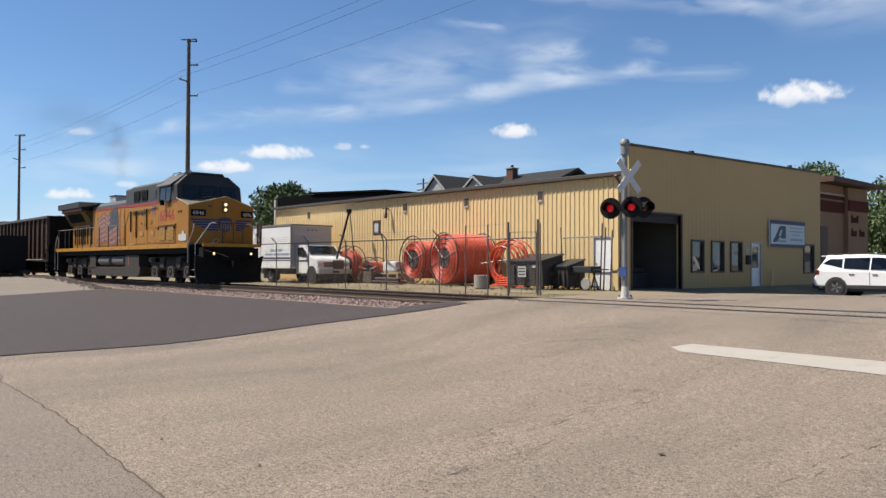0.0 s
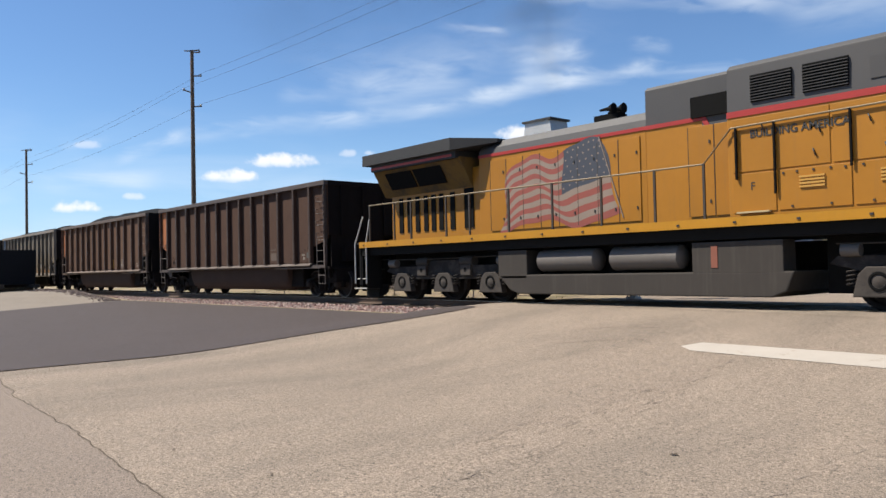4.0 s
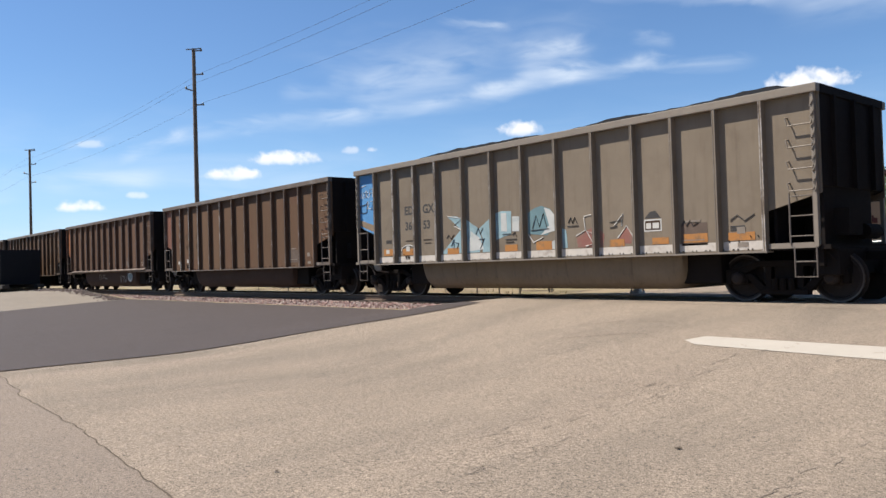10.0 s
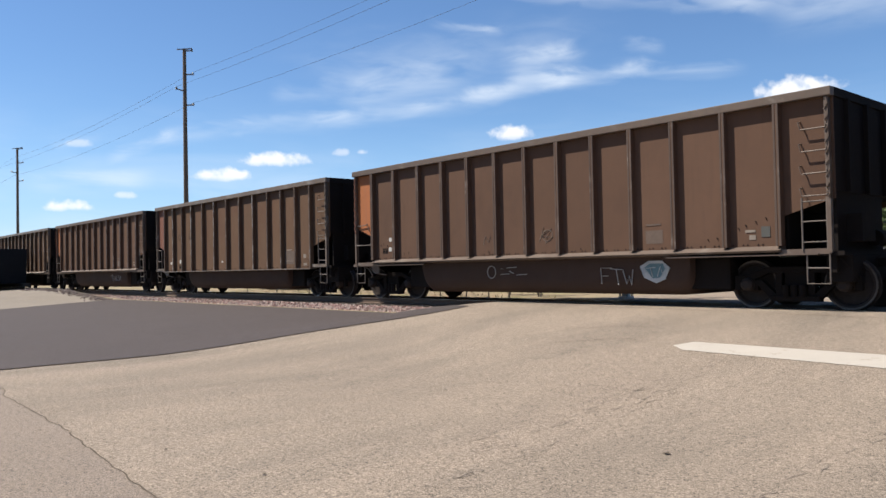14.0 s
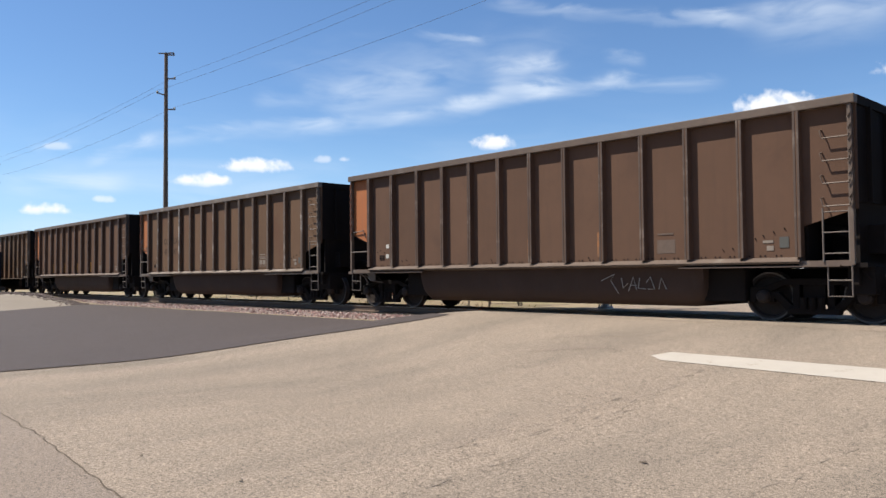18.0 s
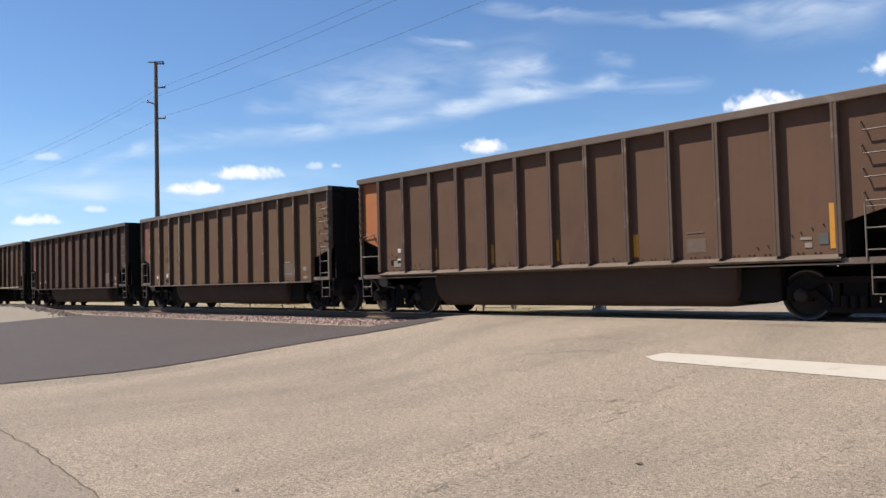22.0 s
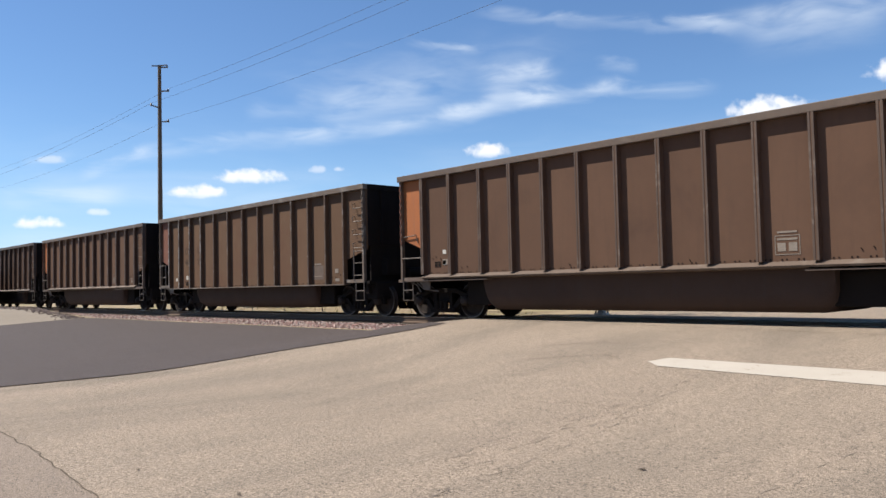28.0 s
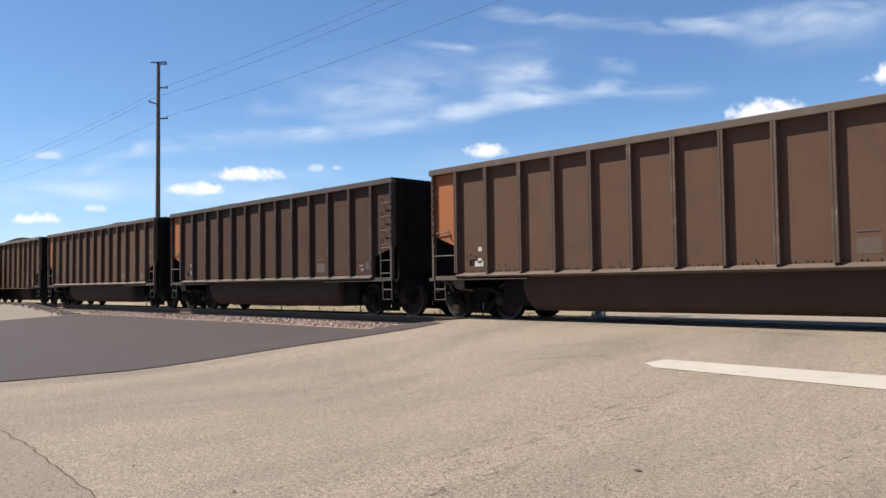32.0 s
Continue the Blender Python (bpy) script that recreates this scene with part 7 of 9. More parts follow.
def warehouse():
    w = thing("warehouse", pose(WX, WY, 0), "tan ribbed steel warehouse with an open garage door", "building", kind="structure")
    # long side faces the track: local x from -25.6 to 0, y = 0
    side_door = (-1.50, -0.62, -0.6, 2.0)
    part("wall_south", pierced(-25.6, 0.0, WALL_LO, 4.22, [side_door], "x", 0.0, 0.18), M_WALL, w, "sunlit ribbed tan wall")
    x = -25.5
    while x < -0.1:
        for a, b in free_spans(x, WALL_LO, 4.16, [side_door]):
            part("wall_rib", lambda: Geo().prism([(-0.045, 0.0), (-0.022, -0.026), (0.022, -0.026), (0.045, 0.0)], "z", a, b), M_WALL, w, key=f"wrib{a:.1f}{b:.1f}", at=(x, -0.001, 0))
        x += 0.2286
    top = lambda y: 5.36 + 0.016 * y
    holes = [(0.36, 3.66, -0.6, 2.88), (4.42, 5.42, 0.60, 1.95), (5.98, 7.05, 0.60, 1.95), (7.58, 8.62, 0.60, 1.95), (9.4, 10.42, -0.6, 1.98), (14.75, 15.95, 0.50, 1.97)]
    part("wall_east", pierced(0.181, 16.75, WALL_LO - 0.2, 5.4, holes, "y", 0.0, 0.18, top), M_WALLSHADE, w, "smooth tan front wall")
    y = 0.32
    while y < 16.7:
        for a, b in free_spans(y, WALL_LO, top(y) - 0.12, holes):
            part("wall_rib", lambda: Geo().prism([(0.0, -0.05), (0.007, -0.02), (0.007, 0.02), (0.0, 0.05)], "z", a, b), M_WALLSHADE, w, key=f"erib{a:.1f}{b:.1f}", at=(0.001, y, 0))
        y += 0.305
    part("parapet_cap", Geo().prism([(-0.02, 5.33), (16.8, 5.60), (16.8, 5.69), (-0.02, 5.42)], "x", -0.22, 0.06), M_EAVE, w, "dark parapet cap")
    part("corner_trim", Geo().box(-0.04, -0.05, WALL_LO, 0.03, 0.0, 5.36), M_EAVE, w)
    part("wall_north", Geo().box(-25.6, 16.57, WALL_LO, -0.181, 16.75, 4.6), M_WALL, w)
    part("wall_west", Geo().box(-25.6, 0.181, WALL_LO, -25.42, 16.569, 4.3), M_WALL, w)
    part("roof", Geo().prism([(-0.12, 4.24), (16.7, 4.62), (16.7, 4.72), (-0.12, 4.34)], "x", -25.75, -0.19), M_ROOFM, w, "grey metal roof")
    part("gutter", Geo().box(-25.8, -0.22, 4.22, -0.03, -0.12, 4.37), M_EAVE, w, "dark gutter", bevel=0.02)
    part("downpipe", Geo().tube([(-0.18, -0.4, 4.2), (-0.18, -0.09, 3.9), (-0.18, -0.09, -0.2)], 0.05, 8), M_EAVE, w)
    part("floor_slab", Geo().box(-25.4, 0.19, -0.30, -0.19, 16.5, -0.16), M_CONC, w)
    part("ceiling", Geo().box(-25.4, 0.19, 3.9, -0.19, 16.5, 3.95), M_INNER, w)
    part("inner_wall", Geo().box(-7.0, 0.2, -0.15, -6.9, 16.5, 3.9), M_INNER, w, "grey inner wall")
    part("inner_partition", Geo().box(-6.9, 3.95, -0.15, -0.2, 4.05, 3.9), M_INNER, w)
    # small vents below the eave
    for px in (-21.8, -12.95, -8.55, -4.15):
        v = part("wall_vent", lambda: Geo().box(-0.14, -0.035, 3.50, 0.14, 0.0, 3.90), M_INNER, w, "grey vent box with a pale sill", key="wallvent", at=(px, 0, 0), bevel=0.01)
        for i in range(4):
            part("slat", lambda: Geo().box(-0.11, -0.045, 0.0, 0.11, -0.034, 0.03), M_FRAME, v, key="ventslat", at=(0, 0, 3.60 + 0.07 * i))
        part("sill", lambda: Geo().box(-0.15, -0.06, 3.47, 0.15, -0.034, 3.545), M_LIGHTV, v, key="ventsill")
        part("hood", lambda: Geo().prism([(-0.0, 3.895), (-0.07, 3.885), (-0.07, 3.895), (-0.0, 3.915)], "x", -0.16, 0.16), M_LIGHTV, v, key="venthood")
    # side door
    d = part("side_door", Geo().box(-1.45, 0.03, -0.05, -0.67, 0.08, 1.95), M_DOORW, w, "white steel side door")
    part("door_frame", Geo().box(-1.50, -0.02, -0.1, -1.45, 0.12, 2.0).box(-0.67, -0.02, -0.1, -0.62, 0.12, 2.0).box(-1.45, -0.02, 1.95, -0.67, 0.12, 2.0), M_LIGHTV, d)
    part("door_knob", Geo().cyl((-1.36, 0.0, 0.95), (-1.36, 0.05, 0.95), 0.03, 8), M_FRAME, d)
    part("door_step", Geo().box(-1.9, -0.7, -0.25, -0.3, -0.02, -0.04), M_CONC, w, bevel=0.02)
    # garage opening
    gf = part("garage_frame", Geo().box(-0.10, 0.36, 2.88, 0.05, 3.66, 2.95), M_FRAME, w, "dark garage door frame")
    part("jamb", Geo().box(-0.10, 0.28, -0.3, 0.05, 0.36, 2.95), M_FRAME, gf)
    part("jamb", Geo().box(-0.10, 3.66, -0.3, 0.05, 3.76, 2.95), M_FRAME, gf)
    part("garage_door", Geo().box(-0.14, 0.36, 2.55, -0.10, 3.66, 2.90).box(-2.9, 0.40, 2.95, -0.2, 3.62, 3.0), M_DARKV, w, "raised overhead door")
    # windows and door of the front
    for y0, y1, z0, z1 in holes[1:4] + holes[5:]:
        win = part("window_frame", Geo().box(-0.12, y0, z0, 0.05, y0 + 0.07, z1).box(-0.12, y1 - 0.07, z0, 0.05, y1, z1).box(-0.12, y0 + 0.07, z0, 0.05, y1 - 0.07, z0 + 0.07)
                   .box(-0.12, y0 + 0.07, z1 - 0.07, 0.05, y1 - 0.07, z1), M_FRAME, w, "brown window frame")
        part("pane", Geo().box(-0.06, y0 + 0.07, z0 + 0.07, -0.048, y1 - 0.07, z1 - 0.07), M_CLEAR, win, "reflecting pane")
        # dark block for the unlit room; its shade is in the colour
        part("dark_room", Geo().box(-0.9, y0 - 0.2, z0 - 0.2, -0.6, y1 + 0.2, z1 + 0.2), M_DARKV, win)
    fd = part("front_door", Geo().box(-0.10, 9.48, -0.30, -0.04, 10.34, 0.35).box(-0.10, 9.48, 0.35, -0.04, 9.6, 1.90).box(-0.10, 10.22, 0.35, -0.04, 10.34, 1.90).box(-0.10, 9.6, 1.75, -0.04, 10.22, 1.90)
              .box(-0.10, 9.6, 0.72, -0.04, 10.22, 0.80), M_DOORW, w, "white half-glazed front door")
    part("pane", Geo().box(-0.075, 9.6, 0.80, -0.065, 10.22, 1.75), M_CLEAR, fd)
    part("pane", Geo().box(-0.075, 9.6, 0.35, -0.065, 10.22, 0.72), M_DOORW, fd)
    part("door_frame", Geo().box(-0.14, 9.40, -0.35, 0.03, 9.48, 1.98).box(-0.14, 10.34, -0.35, 0.03, 10.42, 1.98).box(-0.14, 9.48, 1.90, 0.03, 10.34, 1.98), M_LIGHTV, fd)
    part("front_step", Geo().box(0.02, 9.2, -0.42, 0.7, 10.6, -0.28), M_CONC, w, bevel=0.02)
    part("mail_box", Geo().box(0.0, 8.95, 0.95, 0.14, 9.22, 1.35), M_DARKV, w, "dark mail box", bevel=0.01)
    part("notice", Geo().box(0.0, 8.93, 1.45, 0.02, 9.24, 1.72), M_LIGHTV, w)
    part("kerb_strip", Geo().box(0.02, 4.0, -0.55, 0.28, 16.7, -0.18), M_CONC, w)
    part("pipe_stub", Geo().cyl((0.12, 11.2, -0.4), (0.12, 11.2, 0.7), 0.04, 8), M_WALL, w)
    for y, z in ((5.0, 5.44), (14.0, 5.62)):
        part("roof_lamp", Geo().tube([(-0.3, y - 0.8, z - 0.05), (-0.3, y - 0.1, z + 0.06)], 0.015, 5).cyl((-0.3, y, z - 0.1), (-0.3, y, z + 0.05), 0.02, 8).box(-0.38, y - 0.09, z, -0.22, y + 0.09, z + 0.2), M_DARKV, w, "small dark roof fitting", bevel=0.02)
    return w


def wall_sign():
    s = thing("wall_sign", pose(WX + 0.05, WY + 11.03, 1.78), "white and dark blue company sign on the front wall", "sign")
    part("sign_board", Geo().box(0.0, 0.0, 0.0, 0.08, 3.65, 1.24), M_SIGNW, s)
    part("sign_band", Geo().box(0.075, 0.0, 1.06, 0.09, 3.65, 1.24), M_SIGNB, s, "dark blue top band")
    part("sign_band", Geo().box(0.075, 0.0, 0.0, 0.09, 3.65, 0.13), M_SIGNB, s, "dark blue bottom band")
    part("sign_edge", Geo().box(0.075, 0.0, 0.13, 0.088, 0.05, 1.06).box(0.075, 3.6, 0.13, 0.088, 3.65, 1.06), M_SIGNB, s)
    # slanted block emblem, drawn as plain shapes
    part("emblem", Geo().prism([(0.25, 0.22), (0.62, 0.22), (1.62, 0.98), (0.98, 0.98)], "x", 0.08, 0.092), M_SIGND, s, "dark slanted emblem")
    part("emblem", Geo().prism([(1.05, 0.40), (1.55, 0.40), (1.55, 0.92), (1.18, 0.92)], "x", 0.08, 0.096), M_SIGND, s)
    part("emblem_gap", Geo().prism([(0.82, 0.52), (1.0, 0.52), (1.2, 0.80), (1.06, 0.80)], "x", 0.09, 0.099), M_SIGNW, s)
    part("text_bar", Geo().box(0.08, 0.55, 0.22, 0.092, 1.6, 0.33), M_TEXT, s)
    for z, a, b, h in ((0.88, 2.0, 3.3, 0.06), (0.72, 1.9, 3.4, 0.06), (0.56, 2.2, 3.1, 0.05), (0.30, 2.0, 3.35, 0.11)):
        part("text_bar", Geo().box(0.08, a, z, 0.09, b, z + h), M_TEXT, s)


def garage_things():
    # simple barred box added in place of the parked vehicle's front
    c = thing("tool_cabinet", pose(WX - 1.2, WY + 1.05, -0.16), "dark rolling tool cabinet with pale drawer fronts", "cabinet")
    part("body", Geo().box(-0.3, -0.45, 0.08, 0.3, 0.45, 1.25), M_DARKV, c, bevel=0.02)
    for i in range(5):
        part("drawer", Geo().box(0.3, -0.40, 0.2 + 0.2 * i, 0.32, 0.40, 0.34 + 0.2 * i), M_LIGHTV if i else M_INNER, c, "pale drawer front")
    for x in (-0.25, 0.25):
        for y in (-0.38, 0.38):
            part("castor", lambda: Geo().cyl((0, -0.02, 0.05), (0, 0.02, 0.05), 0.05, 10), M_DARKV, c, key="castor", at=(x, y, 0))
    b = thing("work_bench", pose(WX - 1.9, WY + 2.7, -0.16), "dark covered machine on the garage floor", "machine")
    part("body", Geo().box(-0.6, -0.7, 0.0, 0.6, 0.7, 0.75), M_DARKV, b, bevel=0.08)
    part("top", Geo().box(-0.5, -0.55, 0.75, 0.45, 0.6, 0.98), M_DARKV, b, bevel=0.08)
    s = thing("shelf_unit", pose(WX - 6.5, WY + 1.6, -0.16), "tall dark shelf against the inner wall", "shelf")
    for z in (0.1, 0.7, 1.3, 1.9):
        part("board", lambda: Geo().box(-0.3, -0.9, 0, 0.3, 0.9, 0.04), M_DARKV, s, key="shelfboard", at=(0, 0, z))
    for x in (-0.28, 0.28):
        for y in (-0.88, 0.88):
            part("upright", lambda: Geo().box(-0.02, -0.02, 0, 0.02, 0.02, 2.0), M_DARKV, s, key="shelfpost", at=(x, y, 0))


M_TAN2 = mat("tan_stucco", (0.27, 0.175, 0.105), 0.85, spec=0.2, var=0.1, scale=1)
M_MAROON = mat("maroon_band", (0.085, 0.02, 0.015), 0.85, spec=0.2, var=0.15)
M_DKROOF = mat("brown_roof", (0.085, 0.045, 0.03), 0.8, var=0.2)
M_SHING = mat("dark_shingle", (0.017, 0.016, 0.0165), 0.9, var=0.25, scale=3, bump=0.3, bscale=20)
M_SIDING = mat("pale_siding", (0.36, 0.36, 0.355), 0.7, var=0.08)
M_BRICK = mat("chimney_brick", (0.12, 0.05, 0.036), 0.85, var=0.3, scale=5, bump=0.3)
M_BLKWALL = mat("black_metal_wall", (0.006, 0.006, 0.007), 0.95, var=0.2, scale=0.6, spec=0.03)


def far_buildings():
    b = thing("shop_building", pose(-17.6, 42.2, 0), "tan shop with maroon bands and a brown eave", "building", kind="structure")
    part("wall", Geo().box(-14, 0, -0.6, 0, 6.0, 5.3), M_TAN2, b, "tan stucco wall")
    part("wall_bay", Geo().box(-14, 3.2, -0.6, 0.25, 5.98, 5.25), M_TAN2, b)
    part("maroon_band", Geo().box(0.0, 0.0, 3.8, 0.06, 3.2, 4.4), M_MAROON, b, "maroon band")
    part("maroon_band", Geo().box(0.0, 0.0, 4.52, 0.06, 3.2, 4.72), M_MAROON, b, "maroon band")
    part("maroon_band", Geo().box(0.25, 3.2, 3.95, 0.31, 6.0, 4.55), M_MAROON, b, "maroon band")
    part("pale_band", Geo().box(0.0, 0.0, 4.74, 0.07, 3.2, 4.82), M_LIGHTV, b)
    part("eave", Geo().prism([(-0.3, 5.3), (7.3, 5.35), (7.3, 5.5), (-0.3, 5.6)], "x", -14.2, 0.9), M_DKROOF, b, "brown overhanging eave")
    part("dark_doorway", Geo().box(0.0, 0.15, -0.4, 0.04, 1.0, 3.0), M_FRAME, b, "dark tall doorway")
    for y in (1.6, 3.9):
        wn = part("window", Geo().box(0.26 if y > 3 else 0.01, y, 0.5, 0.30 if y > 3 else 0.05, y + 1.5, 1.45), M_FRAME, b)
        part("pane", Geo().box(0.30 if y > 3 else 0.05, y + 0.1, 0.6, 0.31 if y > 3 else 0.06, y + 1.4, 1.35), M_PANE, wn)
    for z, a, c in ((3.3, 3.6, 4.7), (2.55, 3.6, 4.5), (2.55, 4.75, 5.7)):
        for i in range(int((c - a) / 0.26)):
            h = 0.42 if i % 3 == 0 else 0.3
            part("letter_bar", Geo().box(0.25, a + 0.26 * i, z, 0.29, a + 0.26 * i + 0.17, z + h), M_MAROON, b)
    g = thing("garage_shed", pose(-9.0, 63.0, -0.3), "low white shed with a pale roof", "shed", kind="structure")
    part("wall", Geo().box(-8, 0, 0, 8, 5, 2.2), M_SIDING, g)
    part("roof", Geo().prism([(-0.3, 2.15), (2.5, 3.0), (5.3, 2.15), (5.3, 2.3), (2.5, 3.15), (-0.3, 2.3)], "x", -8.3, 8.3), M_LIGHTV, g)
    h = thing("gabled_house", pose(-57.0, 55.0, -0.3), "two-storey house with dark shingle gables and a brick chimney", "house", kind="structure")
    part("wall", Geo().box(-8.6, 0.3, 0, 9.2, 9.0, 8.2), M_SIDING, h, "pale siding wall")
    part("roof", Geo().prism([(-0.6, 8.2), (4.6, 10.3), (9.8, 8.2), (9.8, 8.45), (4.6, 10.6), (-0.6, 8.45)], "x", -9.0, 9.5), M_SHING, h, "dark shingle roof")
    for c, wd, pk in ((-5.5, 2.7, 10.75), (0.5, 2.5, 10.2)):
        part("gable_wall", Geo().prism([(c - wd, 8.0), (c + wd, 8.0), (c, pk - 0.25)], "y", -0.7, -0.5), M_SIDING, h, "pale gable end")
        part("gable_roof", Geo().prism([(c - wd - 0.35, 7.75), (c, pk - 0.2), (c + wd + 0.35, 7.75), (c + wd + 0.35, 8.05), (c, pk + 0.05), (c - wd - 0.35, 8.05)], "y", -0.95, 4.8), M_SHING, h, "dark gable roof")
        part("barge_board", Geo().prism([(c - wd - 0.35, 7.75), (c, pk - 0.25), (c + wd + 0.35, 7.75), (c + wd + 0.35, 7.98), (c, pk - 0.02), (c - wd - 0.35, 7.98)], "y", -1.0, -0.94), M_SIDING, h, "white barge board")
        part("wall_below", Geo().box(c - wd, -0.68, 0, c + wd, 0.3, 8.0), M_SIDING, h)
    ch = part("chimney", Geo().box(1.7, 2.7, 9.2, 2.55, 3.5, 11.0), M_BRICK, h, "red brick chimney")
    part("chimney_cap", Geo().box(1.62, 2.62, 11.0, 2.63, 3.58, 11.1), M_CONC, ch)
    part("flue", Geo().cyl((2.12, 3.1, 11.1), (2.12, 3.1, 11.4), 0.15, 10), M_DARKV, ch)
    k = thing("black_building", pose(-60.0, 34.0, -0.2), "tall windowless building clad in black metal", "building", kind="structure")
    part("wall", Geo().prism([(0, 0), (15.5, 0), (15.5, 6.3), (6.0, 6.75), (0, 6.85)], "y", 0, 12), M_BLKWALL, k, "black metal wall")
    part("corner_trim", Geo().box(-0.25, -0.2, 0, 0.0, 0.0, 6.65), M_LIGHTV, k, "pale corner trim")
    part("roof_edge", Geo().prism([(5.5, 6.8), (15.6, 6.35), (15.6, 6.47), (5.5, 6.95)], "y", -0.15, 12), M_BLKWALL, k)
    part("roof_pipe", Geo().cyl((13.0, 3, 5.9), (13.0, 3, 6.6), 0.08, 8), M_DARKV, k)


# ---------------------------------------------------------------- trees
def leaf_material(name, a, b):
    m = mat(name, a, 0.7, var=0.2, scale=2, bump=0)
    t = m.node_tree
    n = Nodes(t)
    isl = n.add("ShaderNodeNewGeometry").outputs["Random Per Island"]
    c = n.mix(isl, (*a, 1.0), (*b, 1.0))
    bs = t.nodes["Principled BSDF"]
    t.links.new(c, bs.inputs["Base Color"])
    return m


M_LEAF = leaf_material("tree_leaves", (0.030, 0.058, 0.014), (0.10, 0.135, 0.042))
M_BARK = mat("tree_bark", (0.09, 0.07, 0.05), 0.9, var=0.3, scale=3, bump=0.5)


def tree(x, y, z, height, spread, seed, label, leaves=9500, size=0.17):
    t = thing("tree", pose(x, y, z), label, "tree", "trees behind the buildings")
    r = random.Random(seed)
    trunk = Geo().cyl((0, 0, 0), (0.1, 0.05, height * 0.45), 0.28, 10, 0.17)
    limbs = []
    for i in range(11):
        a = i * 2.4 + r.uniform(-0.4, 0.4)
        z0 = height * r.uniform(0.25, 0.5)
        d = spread * r.uniform(0.45, 0.85)
        p = [(0.05, 0.02, z0), (math.cos(a) * d * 0.5, math.sin(a) * d * 0.5, z0 + height * 0.14), (math.cos(a) * d, math.sin(a) * d, z0 + height * r.uniform(0.2, 0.42))]
        trunk.tube(p, 0.07, 6)
        limbs.append(p[2])
    part("trunk", trunk, M_BARK, t, smooth=True)
    cl = [(lx, ly, lz, spread * r.uniform(0.28, 0.46)) for lx, ly, lz in limbs]
    cl += [(r.uniform(-0.5, 0.5) * spread, r.uniform(-0.5, 0.5) * spread, height * r.uniform(0.6, 0.88), spread * r.uniform(0.3, 0.5)) for _ in range(12)]
    cl.append((0, 0, height * 0.9, spread * 0.35))
    g = Geo()
    for _ in range(leaves):
        cx, cy, cz, rad = cl[r.randrange(len(cl))]
        v = Vector((r.gauss(0, 1), r.gauss(0, 1), r.gauss(0, 0.8))).normalized() * rad * r.uniform(0.55, 1.05)
        c = Vector((cx, cy, cz)) + v
        rot = Euler((r.uniform(0, 6.3), r.uniform(0, 6.3), r.uniform(0, 6.3))).to_matrix()
        s = size * r.uniform(0.6, 1.3)
        g.raw([c + rot @ Vector(q) * s for q in ((-1, 0, 0), (0, -0.5, 0.15), (1, 0, 0), (0, 0.5, 0.15))], [(0, 1, 2, 3)])
    tagged(part("crown", g, M_LEAF, t, "green leafy crown"), kind="stuff")
    return t


def trees():
    tree(-78.0, 46.0, -0.3, 10.2, 4.2, 1, "dense green tree beyond the black building", 17000, 0.24)
    tree(-82.0, 50.0, -0.3, 9.4, 4.0, 2, "dense green tree beyond the black building", 17000, 0.24)
    tree(-28.2, 66.0, -0.3, 9.7, 3.4, 4, "broad green tree rising over the warehouse roof")
    tree(-22.0, 72.0, -0.3, 8.2, 4.5, 5, "green tree beside the tan shop")
    tree(-23.4, 67.5, -0.3, 5.4, 3.2, 9, "low dark green tree beside the tan shop", 7000)
    tree(-20.0, 68.0, -0.3, 5.0, 3.2, 10, "low dark green tree beside the tan shop", 7000)
    tree(-16.5, 70.0, -0.3, 8.4, 4.2, 6, "dark green tree beside the tan shop")
    tree(-10.0, 74.0, -0.3, 8.8, 4.6, 7, "dark green tree behind the white shed")
    tree(-2.0, 76.0, -0.3, 8.0, 4.4, 8, "dark green tree behind the white shed")


# ---------------------------------------------------------------- poles and wires
M_POLE = mat("weathered_pole", (0.12, 0.088, 0.065), 0.9, var=0.3, scale=2, bump=0.3, aniso=(1, 1, 0.1))
M_WIRE = mat("black_wire", (0.02, 0.02, 0.02), 0.6, var=0.0, bump=0)
M_INS = mat("grey_insulator", (0.16, 0.15, 0.15), 0.4, var=0.1)
POLE_Y = 23.0
ARMS = [(16.85, 0.55, 0.30), (15.15, 0.62, 0.0), (13.95, -0.62, 0.0), (12.95, 0.62, 0.0)]


def utility_pole(x, y, top, label):
    p = thing("utility_pole", pose(x, y, -0.3), label, "utility pole", "power line poles")
    part("pole", Geo().cyl((0, 0, 0), (0, 0, top + 0.3), 0.19, 14, 0.12), M_POLE, p, smooth=True)
    for z, d, up in ARMS:
        z = z + top - 16.9 + 0.3
        a = part("bracket", Geo().tube([(0, 0, z - 0.1), (0, d, z)], 0.055, 6), M_INS, p)
        part("insulator", Geo().lathe([(0.03, -0.06), (0.09, -0.04), (0.05, 0.0), (0.09, 0.03), (0.05, 0.07), (0.08, 0.10), (0.02, 0.16)], (0, d, z), "z", 10), M_INS, a)
    part("top_bracket", Geo().tube([(0, -0.55, top + 0.16), (0, 0.0, top + 0.26), (0, 0.55, top + 0.42)], 0.05, 6), M_INS, p)
    return p


